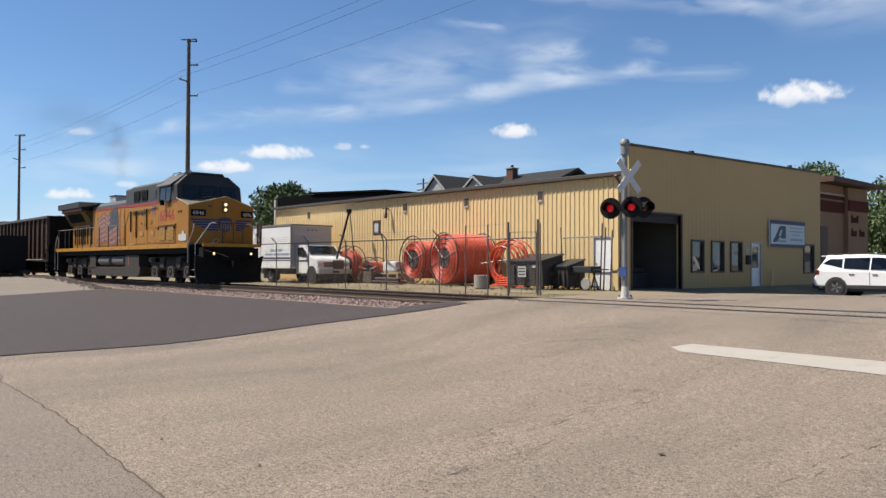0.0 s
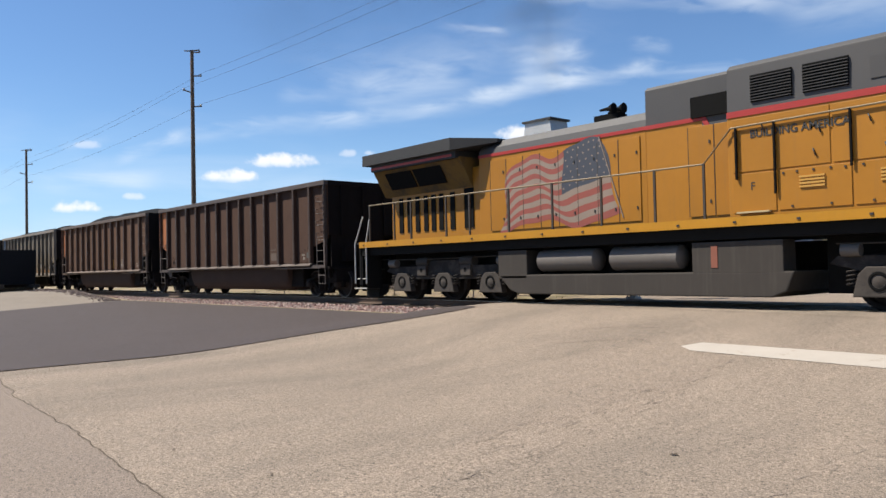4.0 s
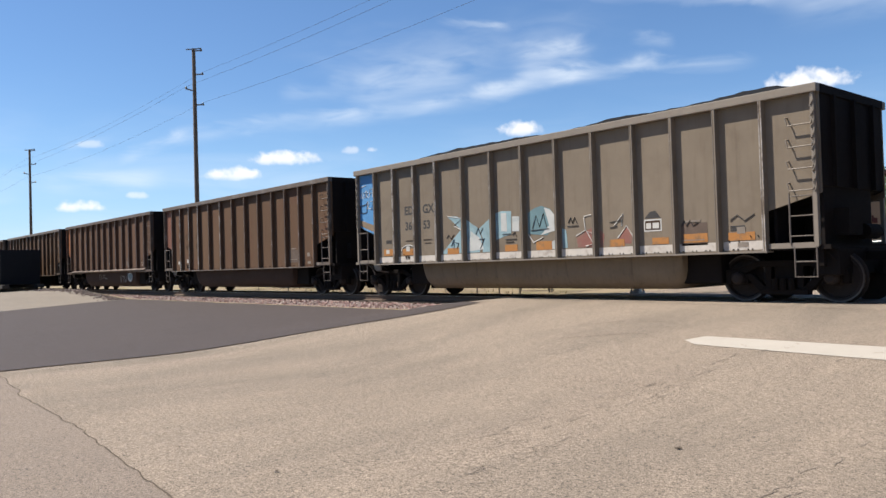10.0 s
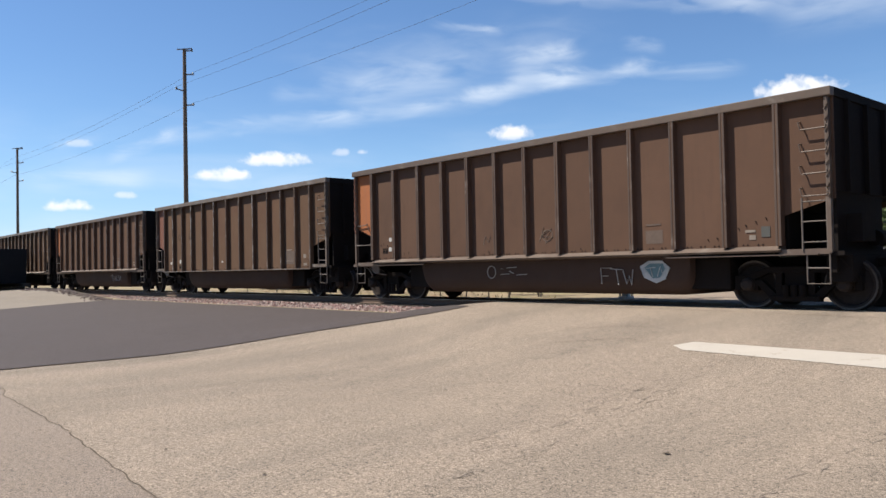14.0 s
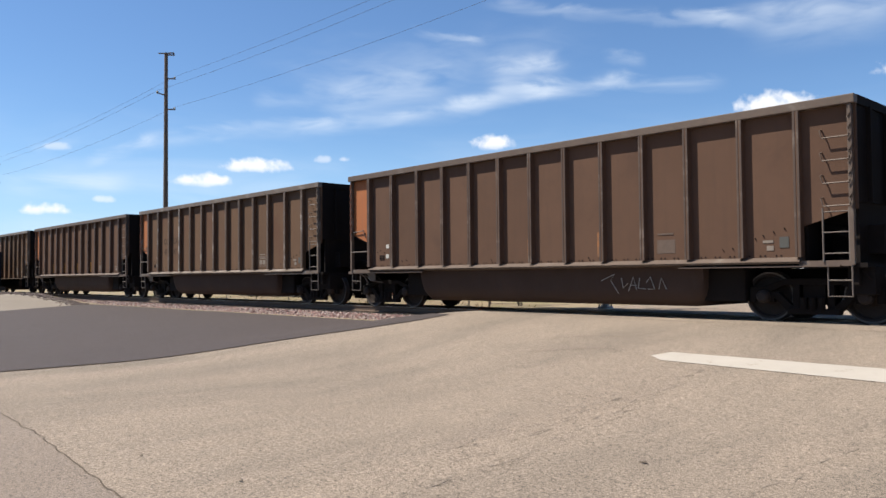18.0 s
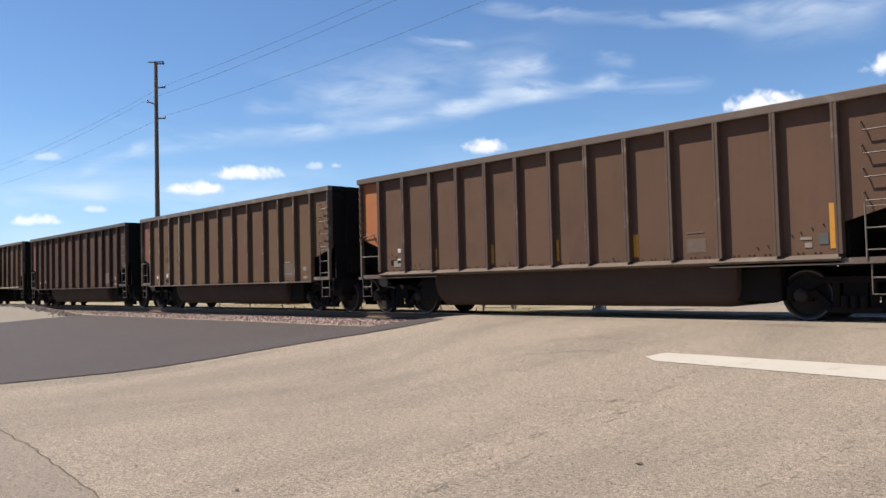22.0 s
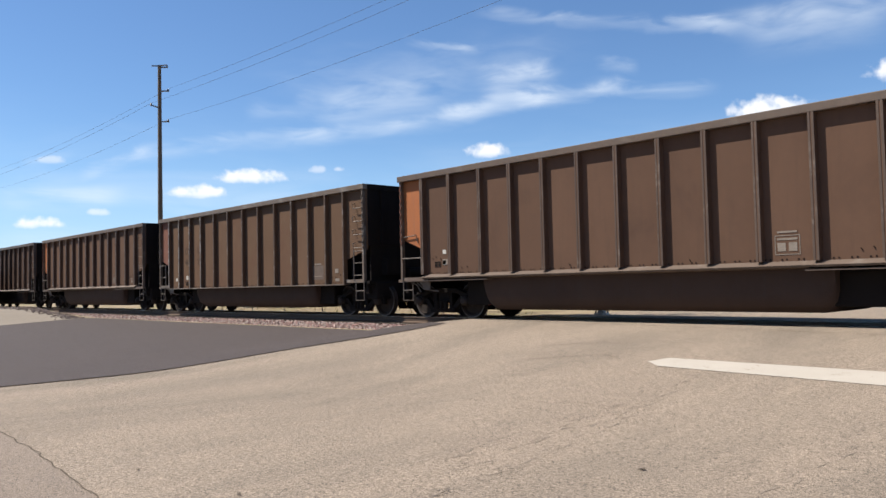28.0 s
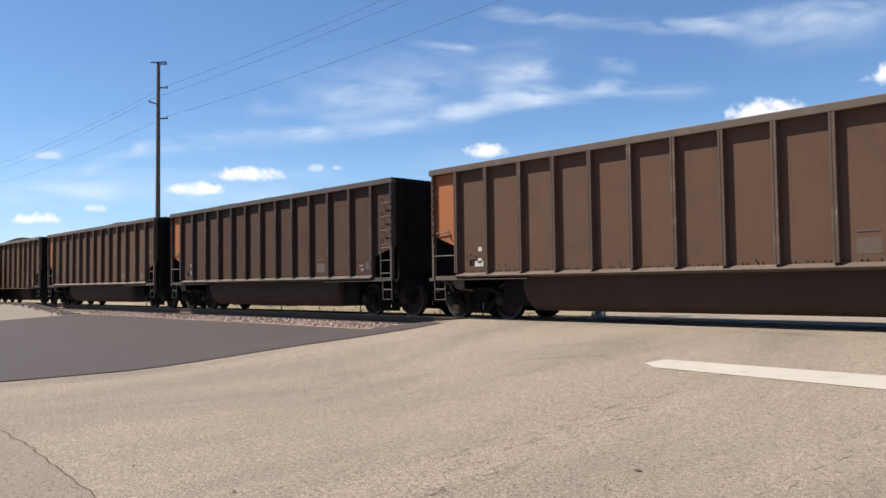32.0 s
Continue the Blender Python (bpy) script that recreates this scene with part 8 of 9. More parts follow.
def power_line():
    xs = [-104.6, -53.3, -3.5, 46.0]
    utility_pole(xs[1], POLE_Y, 16.9, "tall weathered wooden utility pole beside the track")
    utility_pole(xs[0], POLE_Y + 1.0, 16.5, "tall weathered wooden utility pole far along the track")
    utility_pole(xs[2], POLE_Y, 16.9, "tall weathered wooden utility pole beside the crossing")
    w = thing("power_wires", pose(0, POLE_Y, 0), "thin black overhead wires between the poles", "power line")
    pts = [-155.0] + xs[:3] + [60.0]
    for z, d, up in ARMS[1:]:
        g = Geo()
        path = []
        for a, b in zip(pts, pts[1:]):
            for i in range(12):
                u = i / 12
                path.append((a + (b - a) * u, d, z + 0.15 + up - 0.55 * 4 * u * (1 - u)))
        part("wire", g.tube(path, 0.0075, 4), M_WIRE, w)


def far_pole():
    p = thing("crossarm_pole", pose(-66.5, 56.0, -0.3), "small wooden crossarm pole beside the house", "utility pole")
    part("pole", Geo().cyl((0, 0, 0), (0, 0, 10.8), 0.14, 10, 0.10), M_POLE, p)
    for z in (10.2, 9.5):
        part("crossarm", Geo().box(-1.1, -0.06, z, 1.1, 0.06, z + 0.12), M_POLE, p)
    part("transformer", Geo().cyl((-0.35, 0, 8.6), (-0.35, 0, 9.3), 0.2, 12), M_INS, p)


warehouse()
wall_sign()
garage_things()
far_buildings()
trees()
power_line()
far_pole()

# ---------------------------------------------------------------- crossing signal
M_GALV = mat("galvanised_steel", (0.25, 0.24, 0.225), 0.6, 0.3, var=0.15, scale=3, bump=0.05)
M_BLK = mat("black_paint", (0.007, 0.007, 0.0075), 0.7, spec=0.2, var=0.2)
M_LENS = mat("red_lens", (0.30, 0.012, 0.015), 0.25, var=0.0, bump=0)
M_LENSON = mat("red_lens_lit", (0.75, 0.012, 0.022), 0.25, var=0.0, bump=0, emit=0.17)
M_XWHITE = mat("crossbuck_white", (0.62, 0.61, 0.58), 0.5, var=0.15)
M_PALEB = mat("pale_base_paint", (0.55, 0.52, 0.47), 0.6, var=0.2)
M_BLUEBOX = mat("blue_notice", (0.03, 0.07, 0.22), 0.5, var=0.1)


def crossing_signal():
    z0 = gz(-13.3, 18.8)
    s = thing("crossing_signal", pose(-13.3, 18.8, z0), "railway crossing signal with red lamps on a galvanised mast", "crossing signal")
    part("mast", Geo().cyl((0, 0, 0), (0, 0, 4.42 - z0), 0.075, 16), M_GALV, s, "galvanised mast", smooth=True)
    b = part("base", Geo().cyl((0, 0, 0), (0, 0, 0.08), 0.22, 12).cyl((0, 0, 0.08), (0, 0, 0.38), 0.13, 12, 0.10), M_PALEB, s, "pale cast base", bevel=0.01)
    for i in range(4):
        a = math.pi / 4 + i * math.pi / 2
        part("bolt", lambda: Geo().cyl((0, 0, 0.1), (0, 0, 0.2), 0.025, 6), M_GALV, b, key="sigbolt", at=(0.17 * math.cos(a), 0.17 * math.sin(a), -0.05))
    part("foundation", Geo().box(-0.4, -0.4, -0.3, 0.4, 0.4, 0.02), M_CONC, s)
    bell = part("bell", Geo().lathe([(0.0, 0.16), (0.10, 0.14), (0.15, 0.05), (0.15, 0.0), (0.0, 0.0)], (0, 0, 4.40 - z0), "z", 16).cyl((0, 0, 4.1 - z0), (0, 0, 4.42 - z0), 0.12, 14), M_GALV, s, "grey bell on the mast top", smooth=True)
    # crossbuck boards, edge towards the road
    turn = pose(0.05, 0.0, 3.46 - z0, 0, 0, 82)
    for a in (-45, 45):
        part("crossbuck_board", Geo().box(-0.61, -0.125, -0.10, 0.61, -0.105, 0.10), M_XWHITE, s, "white crossbuck board", at=turn @ pose(0, 0.012 if a > 0 else 0, 0, 0, a, 0))
    part("cross_arm", Geo().tube([(-0.45, 0, 2.56 - z0), (0.75, 0, 2.56 - z0)], 0.045, 8), M_BLK, s)
    for x, y, on, face in ((-0.40, -0.14, True, -1), (0.33, -0.14, False, -1), (0.50, 0.20, False, 1)):
        h = part("lamp_background", lambda: Geo().lathe([(0.0, 0.03), (0.30, 0.03), (0.31, 0.0), (0.30, -0.02), (0.0, -0.02)], (0, 0, 0), "y", 28), M_BLK, s, "black round lamp background", key="lampback",
                 at=pose(x, y, 2.56 - z0, 0, 0, 22 if face < 0 else 70), smooth=True)
        part("lamp_housing", lambda: Geo().lathe([(0.16, 0.0), (0.15, 0.16), (0.09, 0.24), (0, 0.25)], (0, 0, 0), "y", 18), M_BLK, h, key="lamphouse", smooth=True)
        part("visor", lambda: Geo().raw([(0.165 * math.cos(a), y2, 0.165 * math.sin(a)) for y2 in (-0.02, -0.30) for a in [math.radians(-30 + 20 * i) for i in range(13)]],
                                        [(i, i + 1, 14 + i, 13 + i) for i in range(12)]), M_BLK, h, key="visor")
        part("lens", Geo().lathe([(0, -0.05), (0.06, -0.045), (0.105, -0.022)], (0, 0, 0), "y", 18), M_LENSON if y < 0 else M_LENS, h, "lit red lens" if y < 0 else "dark red lens", smooth=True)
    part("notice", Geo().box(-0.10, -0.13, 0.58 - z0, 0.12, -0.09, 0.86 - z0), M_BLUEBOX, s, "small blue notice")
    part("conduit", Geo().tube([(-0.12, 0.02, 0.0), (-0.12, 0.02, 3.9 - z0)], 0.02, 6), M_GALV, s)


# ---------------------------------------------------------------- fence
M_MESHW = mat("chain_link_wire", (0.30, 0.30, 0.30), 0.5, 0.6, var=0.1, bump=0)
M_POST = mat("rusty_fence_post", (0.14, 0.12, 0.105), 0.6, 0.4, var=0.3, scale=4)


def chain_link(x0, x1, z0, z1, pitch=0.11, r=0.0022):
    """Diagonal wires of a chain-link panel in the xz plane."""
    g = Geo()
    h = z1 - z0
    n = int((x1 - x0 + h) / pitch)
    for s in (1, -1):
        for i in range(n):
            a = x0 - h + i * pitch if s > 0 else x0 + i * pitch
            p, q = (a, z0), (a + s * h, z1)
            pts = []
            for u, v in (p, q):
                pts.append([u, v])
            # clip to the panel
            (ax, az), (bx, bz) = pts
            for e in (0, 1):
                for lim, side in ((x0, 1), (x1, -1)):
                    u = pts[e][0]
                    if (u - lim) * side < 0:
                        k = (lim - ax) / (bx - ax)
                        pts[e] = [lim, az + (bz - az) * k]
            if abs(pts[0][0] - pts[1][0]) < 0.02 or not (x0 - 1e-6 <= pts[0][0] <= x1 + 1e-6 and x0 - 1e-6 <= pts[1][0] <= x1 + 1e-6):
                continue
            if min(pts[0][1], pts[1][1]) < z0 - 1e-3 or max(pts[0][1], pts[1][1]) > z1 + 1e-3:
                continue
            g.tube([(pts[0][0], 0, pts[0][1]), (pts[1][0], 0, pts[1][1])], r, 3)
    return g


def fence():
    y = 19.5
    f = thing("chain_link_fence", pose(0, y, 0), "chain-link fence with bent-top steel posts along the yard", "fence", kind="structure")
    xs = [-46.8, -43.8, -40.7, -37.6, -34.5, -31.5, -28.45, -25.5, -22.2, -20.75, -19.6]
    for i, x in enumerate(xs):
        zb = gz(x, y) - 0.1
        bent = i < 9
        top = [(0, 0, zb), (0, 0, 1.93), (-0.22, -0.16, 2.22)] if bent else [(0, 0, zb), (0, 0, 2.34)]
        part("post", Geo().tube(top, 0.026, 8), M_POST, f, at=(x, 0, 0))
    part("top_rail", Geo().tube([(-46.8, 0, 1.92), (-19.6, 0, 1.90)], 0.023, 6), M_POST, f)
    for a, b in zip(xs[2:], xs[3:]):
        part("mesh_panel", chain_link(a, b, gz(a, y) + 0.02, 1.90, 0.16), M_MESHW, f)
    for k in range(3):
        part("barbed_wire", Geo().tube([(-46.9 - 0.06 * k, -0.05 - 0.05 * k, 2.02 + 0.09 * k), (-22.3 - 0.06 * k, -0.05 - 0.05 * k, 2.02 + 0.09 * k)], 0.006, 4), M_MESHW, f)
    part("barbed_wire", Geo().tube([(-20.75, 0, 2.3), (-18.6, 0, 2.32)], 0.006, 4), M_MESHW, f)
    g = thing("chain_link_gate", pose(-18.6, y, gz(-18.6, y)), "open chain-link gate on tall steel posts", "gate")
    part("gate_post", Geo().cyl((0, 0, -0.1), (0, 0, 2.55), 0.036, 10), M_POST, g)
    fr = part("gate_frame", Geo().tube([(0.06, 0, 0.12), (0.06, 0, 2.2), (0.98, 0.35, 2.2), (0.98, 0.35, 0.12)], 0.026, 8, True), M_POST, g)
    part("gate_end_post", Geo().cyl((1.02, 0.37, 0.05), (1.02, 0.37, 2.62), 0.036, 10), M_POST, g)
    part("gate_end_post", Geo().cyl((1.10, 0.40, 0.05), (1.10, 0.40, 2.5), 0.025, 10), M_POST, g)
    part("gate_mesh", chain_link(0.08, 1.0, 0.15, 2.18, 0.14), M_MESHW, g, at=pose(0, 0, 0, 0, 0, 20.5))
    part("latch_bar", Geo().tube([(-1.0, -0.02, 1.98), (0.98, 0.33, 2.0)], 0.022, 6), M_POST, g)
    r = thing("fence_return", pose(-19.4, 23.4, gz(-19.4, 23.4)), "short chain-link return beside the white door", "fence", kind="structure")
    for x, z in ((0.0, 2.35), (1.75, 2.45), (1.9, 2.3), (2.2, 2.2)):
        part("post", Geo().tube([(x, 0, -0.1), (x + (0.1 if x else -0.12), 0, z)], 0.027, 8), M_POST, r)
    part("top_rail", Geo().tube([(0, 0, 1.95), (1.8, 0, 1.97)], 0.026, 8), M_GALV, r, "pale pipe rail")
    part("bottom_rail", Geo().tube([(0.1, -0.05, 0.06), (1.8, -0.05, 0.1)], 0.03, 8), M_GALV, r)
    part("mesh_panel", chain_link(0.0, 1.8, 0.1, 1.95, 0.14), M_MESHW, r)


# ---------------------------------------------------------------- cable reels
M_CONDUIT = mat("orange_conduit", (0.62, 0.065, 0.016), 0.5, var=0.12, scale=3, bump=0.05)
M_REEL = mat("dark_reel_steel", (0.065, 0.045, 0.04), 0.6, 0.3, var=0.25)
M_SPOKE = mat("pale_spoke", (0.38, 0.35, 0.32), 0.5, 0.4, var=0.15)


def cable_reel(x, y, R, wound, width, label, turn=0.0, spokes=6):
    """A steel reel on edge with conduit wound on it; its axle lies along the local y."""
    z = gz(x, y)
    t = thing("cable_reel", pose(x, y, z, 0, 0, turn), label, "cable reel", "reels in the yard")
    for s in (0, 1):
        yy = s * width
        fl = part("flange", Geo().tube([(R * math.cos(a), yy, R + R * math.sin(a)) for a in [2 * math.pi * i / 36 for i in range(36)]], 0.028, 6, True), M_REEL, t, "dark steel rim")
        for i in range(spokes):
            a = math.pi * 2 * i / spokes + 0.35
            part("spoke", Geo().tube([(0.1 * math.cos(a), yy, R + 0.1 * math.sin(a)), (R * math.cos(a), yy, R + R * math.sin(a))], 0.014, 5), M_SPOKE if i % 2 == 0 else M_REEL, fl)
        part("hub", Geo().cyl((0, yy - 0.06, R), (0, yy + 0.06, R), 0.065, 12), M_REEL, fl)
        for q in (0.45, 0.62, 0.8):
            part("inner_ring", Geo().tube([(R * q * math.cos(a), yy, R + R * q * math.sin(a)) for a in [2 * math.pi * i / 30 for i in range(30)]], 0.012, 5, True), M_REEL, fl)
    part("drum", Geo().cyl((0, 0.02, R), (0, width - 0.02, R), R * 0.36, 20), M_REEL, t)
    # turns of conduit: outer layer as rings, side faces as rings of falling radius
    n = int(width / 0.075)
    for i in range(n):
        yy = 0.06 + (width - 0.12) * i / (n - 1)
        rad = wound - 0.02 * random.Random(i).random()
        part("conduit_turn", Geo().tube([(rad * math.cos(a), yy, R + rad * math.sin(a)) for a in [2 * math.pi * k / 32 for k in range(32)]], 0.042, 5, True), M_CONDUIT, t, "orange plastic conduit" if i == 0 else "", smooth=True)
    for yy in (0.05, width - 0.05):
        rad = wound - 0.08
        while rad > R * 0.40:
            part("conduit_turn", Geo().tube([(rad * math.cos(a), yy, R + rad * math.sin(a)) for a in [2 * math.pi * k / 32 for k in range(32)]], 0.042, 5, True), M_CONDUIT, t, smooth=True)
            rad -= 0.08
    return t


def loose_coil(x, y):
    z = gz(x, y)
    t = thing("conduit_coil", pose(x, y, z), "loose coil of orange conduit beside the reels", "conduit coil")
    r = random.Random(4)
    for i in range(9):
        rad = 0.62 + 0.36 * r.random()
        cx, cz = r.uniform(-0.12, 0.12), 0.95 + r.uniform(-0.12, 0.1)
        tilt = r.uniform(-0.15, 0.15)
        part("conduit_loop", Geo().tube([(cx + rad * math.cos(a), 0.08 * i - 0.3 + tilt * math.sin(a), max(0.05, cz + rad * math.sin(a))) for a in [2 * math.pi * k / 30 for k in range(30)]], 0.032, 6, True), M_CONDUIT, t, smooth=True)
    for i in range(4):
        part("conduit_end", Geo().tube([(-0.9 + 0.1 * i, -0.3 + 0.1 * i, 0.06), (-0.2, -0.45, 0.10 + 0.08 * i), (0.7, -0.35, 0.12 + 0.1 * i)], 0.032, 6), M_CONDUIT, t, smooth=True)
    part("coil_stand", Geo().tube([(-1.3, 0, 1.9), (-0.75, 0, 0.1), (-0.2, 0, 1.75)], 0.03, 6).tube([(-1.6, 0, 0.95), (-0.1, 0, 1.1)], 0.03, 6), M_SPOKE, t, "pale steel frame")


# ---------------------------------------------------------------- skips and yard clutter
M_SKIP = mat("skip_dark_brown", (0.040, 0.031, 0.027), 0.65, var=0.25, scale=2, bump=0.1)
M_LID = mat("skip_lid_black", (0.022, 0.023, 0.023), 0.5, var=0.2)
M_WEED = leaf_material("dry_weeds", (0.11, 0.105, 0.035), (0.27, 0.21, 0.10))


def dumpster(x, y, label, w=1.75, d=1.1, h=1.05, turn=0):
    t = thing("dumpster", pose(x, y, gz(x, y), 0, 0, turn), label, "dumpster", "dumpsters in the yard")
    part("body", Geo().prism([(-d / 2, 0.12), (d / 2, 0.12), (d / 2 + 0.05, h + 0.22), (-d / 2 - 0.05, h - 0.05)], "x", -w / 2, w / 2), M_SKIP, t, "dark steel body", bevel=0.02)
    part("lid", Geo().prism([(-d / 2 - 0.1, h - 0.04), (d / 2 + 0.1, h + 0.24), (d / 2 + 0.1, h + 0.29), (-d / 2 - 0.1, h + 0.02)], "x", -w / 2 - 0.04, w / 2 + 0.04), M_LID, t, "black sloping lid", bevel=0.01)
    for s in (-1, 1):
        part("lift_pocket", Geo().box(s * (w / 2 + 0.06) - 0.06, -0.25, 0.5, s * (w / 2 + 0.06) + 0.06, 0.35, 0.66), M_SKIP, t)
        for yy in (-0.4, 0.4):
            part("castor", Geo().cyl((s * w * 0.42, yy - 0.03, 0.07), (s * w * 0.42, yy + 0.03, 0.07), 0.07, 10), M_LID, t)
    for x0 in (-w * 0.3, 0.0, w * 0.3):
        part("rib", Geo().box(x0 - 0.03, -d / 2 - 0.09, 0.15, x0 + 0.03, -d / 2 - 0.03, h - 0.15), M_SKIP, t)
    return t


def yard_things():
    cable_reel(-26.75, 21.9, 1.06, 0.80, 1.7, "steel reel of orange conduit standing in the yard", -6)
    cable_reel(-24.45, 21.7, 1.10, 1.02, 2.0, "large steel reel tightly wound with orange conduit", -9)
    cable_reel(-30.75, 22.4, 0.62, 0.40, 0.8, "small half-empty reel of orange conduit", 20, 5)
    cable_reel(-33.6, 23.1, 0.95, 0.7, 0.5, "reel of orange conduit behind the truck", 4, 5)
    loose_coil(-21.2, 22.3)
    d = dumpster(-19.95, 22.4, "dark brown steel dumpster with a white notice")
    part("notice", Geo().box(-0.28, -0.665, 0.45, 0.12, -0.64, 0.85), M_RAILW, d, "white notice")
    part("notice", Geo().box(0.45, -0.665, 0.8, 0.6, -0.64, 0.88), M_RAILW, d)
    for i in range(3):
        part("text_bar", Geo().box(-0.24, -0.668, 0.52 + 0.11 * i, 0.08, -0.663, 0.57 + 0.11 * i), M_LID, d)
    dumpster(-18.75, 22.9, "small black dumpster beside the larger one", 0.75, 0.9, 0.85)
    g = thing("grill_cart", pose(-17.9, 22.9, gz(-17.9, 22.9)), "dark wheeled cart under a tarp beside the dumpster", "cart")
    part("tray", Geo().box(-0.45, -0.3, 0.62, 0.45, 0.3, 0.86), M_LID, g, bevel=0.03)
    part("side_shelf", Geo().box(0.45, -0.25, 0.72, 0.85, 0.25, 0.76), M_LID, g)
    for x in (-0.38, 0.38):
        part("leg", Geo().tube([(x, -0.2, 0), (x * 0.8, 0.1, 0.64)], 0.025, 6), M_REEL, g)
        part("leg", Geo().tube([(x, 0.25, 0), (x * 0.8, 0.0, 0.64)], 0.025, 6), M_REEL, g)
    part("wheel", Geo().lathe([(0.0, -0.03), (0.2, -0.03), (0.22, 0.0), (0.2, 0.03), (0.0, 0.03)], (0.2, -0.28, 0.22), "y", 18), M_SPOKE, g)
    b = thing("concrete_block", pose(-21.75, 21.3, gz(-21.75, 21.3)), "short pale weathered concrete drum on the ground", "concrete block")
    part("block", Geo().cyl((0, 0, -0.02), (0, 0, 0.50), 0.30, 20), M_CONC, b, bevel=0.03)
    w = thing("white_tank", pose(-28.8, 22.6, gz(-28.8, 22.6)), "white plastic tank with a grey sheet on a pallet", "tank")
    part("tank", Geo().box(-0.55, -0.4, 0.5, 0.45, 0.4, 1.0), M_XWHITE, w, "white plastic tank", bevel=0.1)
    part("sheet", Geo().prism([(-0.2, 0.9), (0.55, 0.62), (0.6, 0.66), (-0.2, 1.06)], "y", -0.42, 0.42), M_GALV, w, "folded grey sheet")
    for i in range(5):
        part("slat", Geo().box(-0.85, -0.5 + 0.22 * i, 0.40, 0.75, -0.38 + 0.22 * i, 0.46), M_TIMBER, w)
    for x in (-0.8, -0.05, 0.65):
        part("bearer", Geo().box(x, -0.5, 0.0, x + 0.1, 0.5, 0.40), M_TIMBER, w)
    p = thing("pipe_stack", pose(-27.9, 21.6, gz(-27.9, 21.6)), "low stack of rusty pipes and timber", "pipe stack")
    for i in range(6):
        part("pipe", Geo().cyl((-0.9 + 0.05 * i, -0.35 + 0.14 * (i % 4), 0.08 + 0.13 * (i // 4)), (1.0, -0.35 + 0.14 * (i % 4), 0.08 + 0.13 * (i // 4)), 0.065, 8), M_RUST if i % 2 else M_REEL, p)
    bx = thing("timber_crate", pose(-29.7, 21.9, gz(-29.7, 21.9)), "small dark timber crate on the ground", "crate")
    for i in range(4):
        part("board", Geo().box(-0.32, -0.32, 0.02 + 0.13 * i, 0.32, 0.32, 0.13 + 0.13 * i), M_TIMBER2, bx, bevel=0.01)
    # leaning boom and wall lamp
    c = thing("loading_boom", pose(-32.9, 22.5, gz(-32.9, 22.5)), "black steel loading boom leaning by the wall", "boom")
    part("boom_arm", Geo().tube([(-0.5, -0.2, 1.1), (-0.5, 0.25, 2.5), (-0.5, 0.6, 3.7)], 0.058, 8), M_BLK, c, "black boom arm")
    part("boom_head", Geo().box(-0.60, 0.48, 3.58, -0.40, 0.70, 3.80), M_BLK, c, bevel=0.03)
    part("boom_base", Geo().box(-0.8, -0.5, 0.0, -0.2, 0.1, 1.15), M_REEL, c, bevel=0.03)
    part("stay", Geo().tube([(-0.45, 0.6, 3.7), (-0.05, 0.5, 2.2), (0.3, 0.5, 0.0)], 0.026, 6), M_REEL, c)
    l = thing("wall_lamp", pose(-31.1, WY - 0.04, 3.42), "brown wall lamp on a bracket under the eave", "lamp")
    part("bracket", Geo().tube([(0, 0.04, 0.22), (0, -0.22, 0.32), (-0.2, -0.3, 0.28)], 0.028, 6), M_REEL, l)
    part("lamp_head", Geo().cyl((0, -0.2, 0.34), (0, -0.24, -0.2), 0.05, 10, 0.085), M_REEL, l, smooth=True)
    n = thing("notice_board", pose(-30.75, 22.9, gz(-30.75, 22.9)), "framed white notice on a thin bent post", "sign")
    part("post", Geo().tube([(0.55, 0, 0), (0.55, 0, 2.0), (0.3, 0, 2.45)], 0.035, 6), M_POST, n)
    part("frame", Geo().box(-0.26, -0.03, 2.32, 0.30, 0.03, 3.05), M_FRAME, n, bevel=0.01)
    part("sheet", Geo().box(-0.13, -0.036, 2.46, 0.17, -0.03, 2.90), M_XWHITE, n)
    for i in range(4):
        part("text_bar", Geo().box(-0.11, -0.039, 2.50 + 0.11 * i, 0.15, -0.035, 2.54 + 0.11 * i), M_TEXT, n)
    # weeds along the wall and fence
    r = random.Random(8)
    g = Geo()
    for _ in range(1700):
        row = r.random()
        if row < 0.45:
            x, y = r.uniform(-42, -17.2), WY - 0.05 - abs(r.gauss(0, 0.25))
        elif row < 0.6:
            x, y = r.uniform(-42, -17.0), 19.5 + r.gauss(0, 0.35)
        else:
            x, y = r.uniform(-40, -18.5), r.uniform(20.2, 23.5)
        h = r.uniform(0.05, 0.22) * (1.2 if row < 0.45 else 0.6)
        a = r.uniform(0, 6.28)
        z = gz(x, y) - 0.03
        dx, dy = math.cos(a) * 0.025, math.sin(a) * 0.025
        lx, ly = r.gauss(0, 0.05), r.gauss(0, 0.05)
        g.raw([(x - dx, y - dy, z), (x + dx, y + dy, z), (x + lx, y + ly, z + h)], [(0, 1, 2)])
    tagged(part("weeds", g, M_WEED, None), "dry weeds and thin grass in the yard", "weeds", "", "stuff")


M_TIMBER = mat("pallet_timber", (0.34, 0.25, 0.15), 0.9, var=0.25, scale=4)
M_TIMBER2 = mat("dark_timber", (0.09, 0.07, 0.05), 0.9, var=0.25, scale=4)

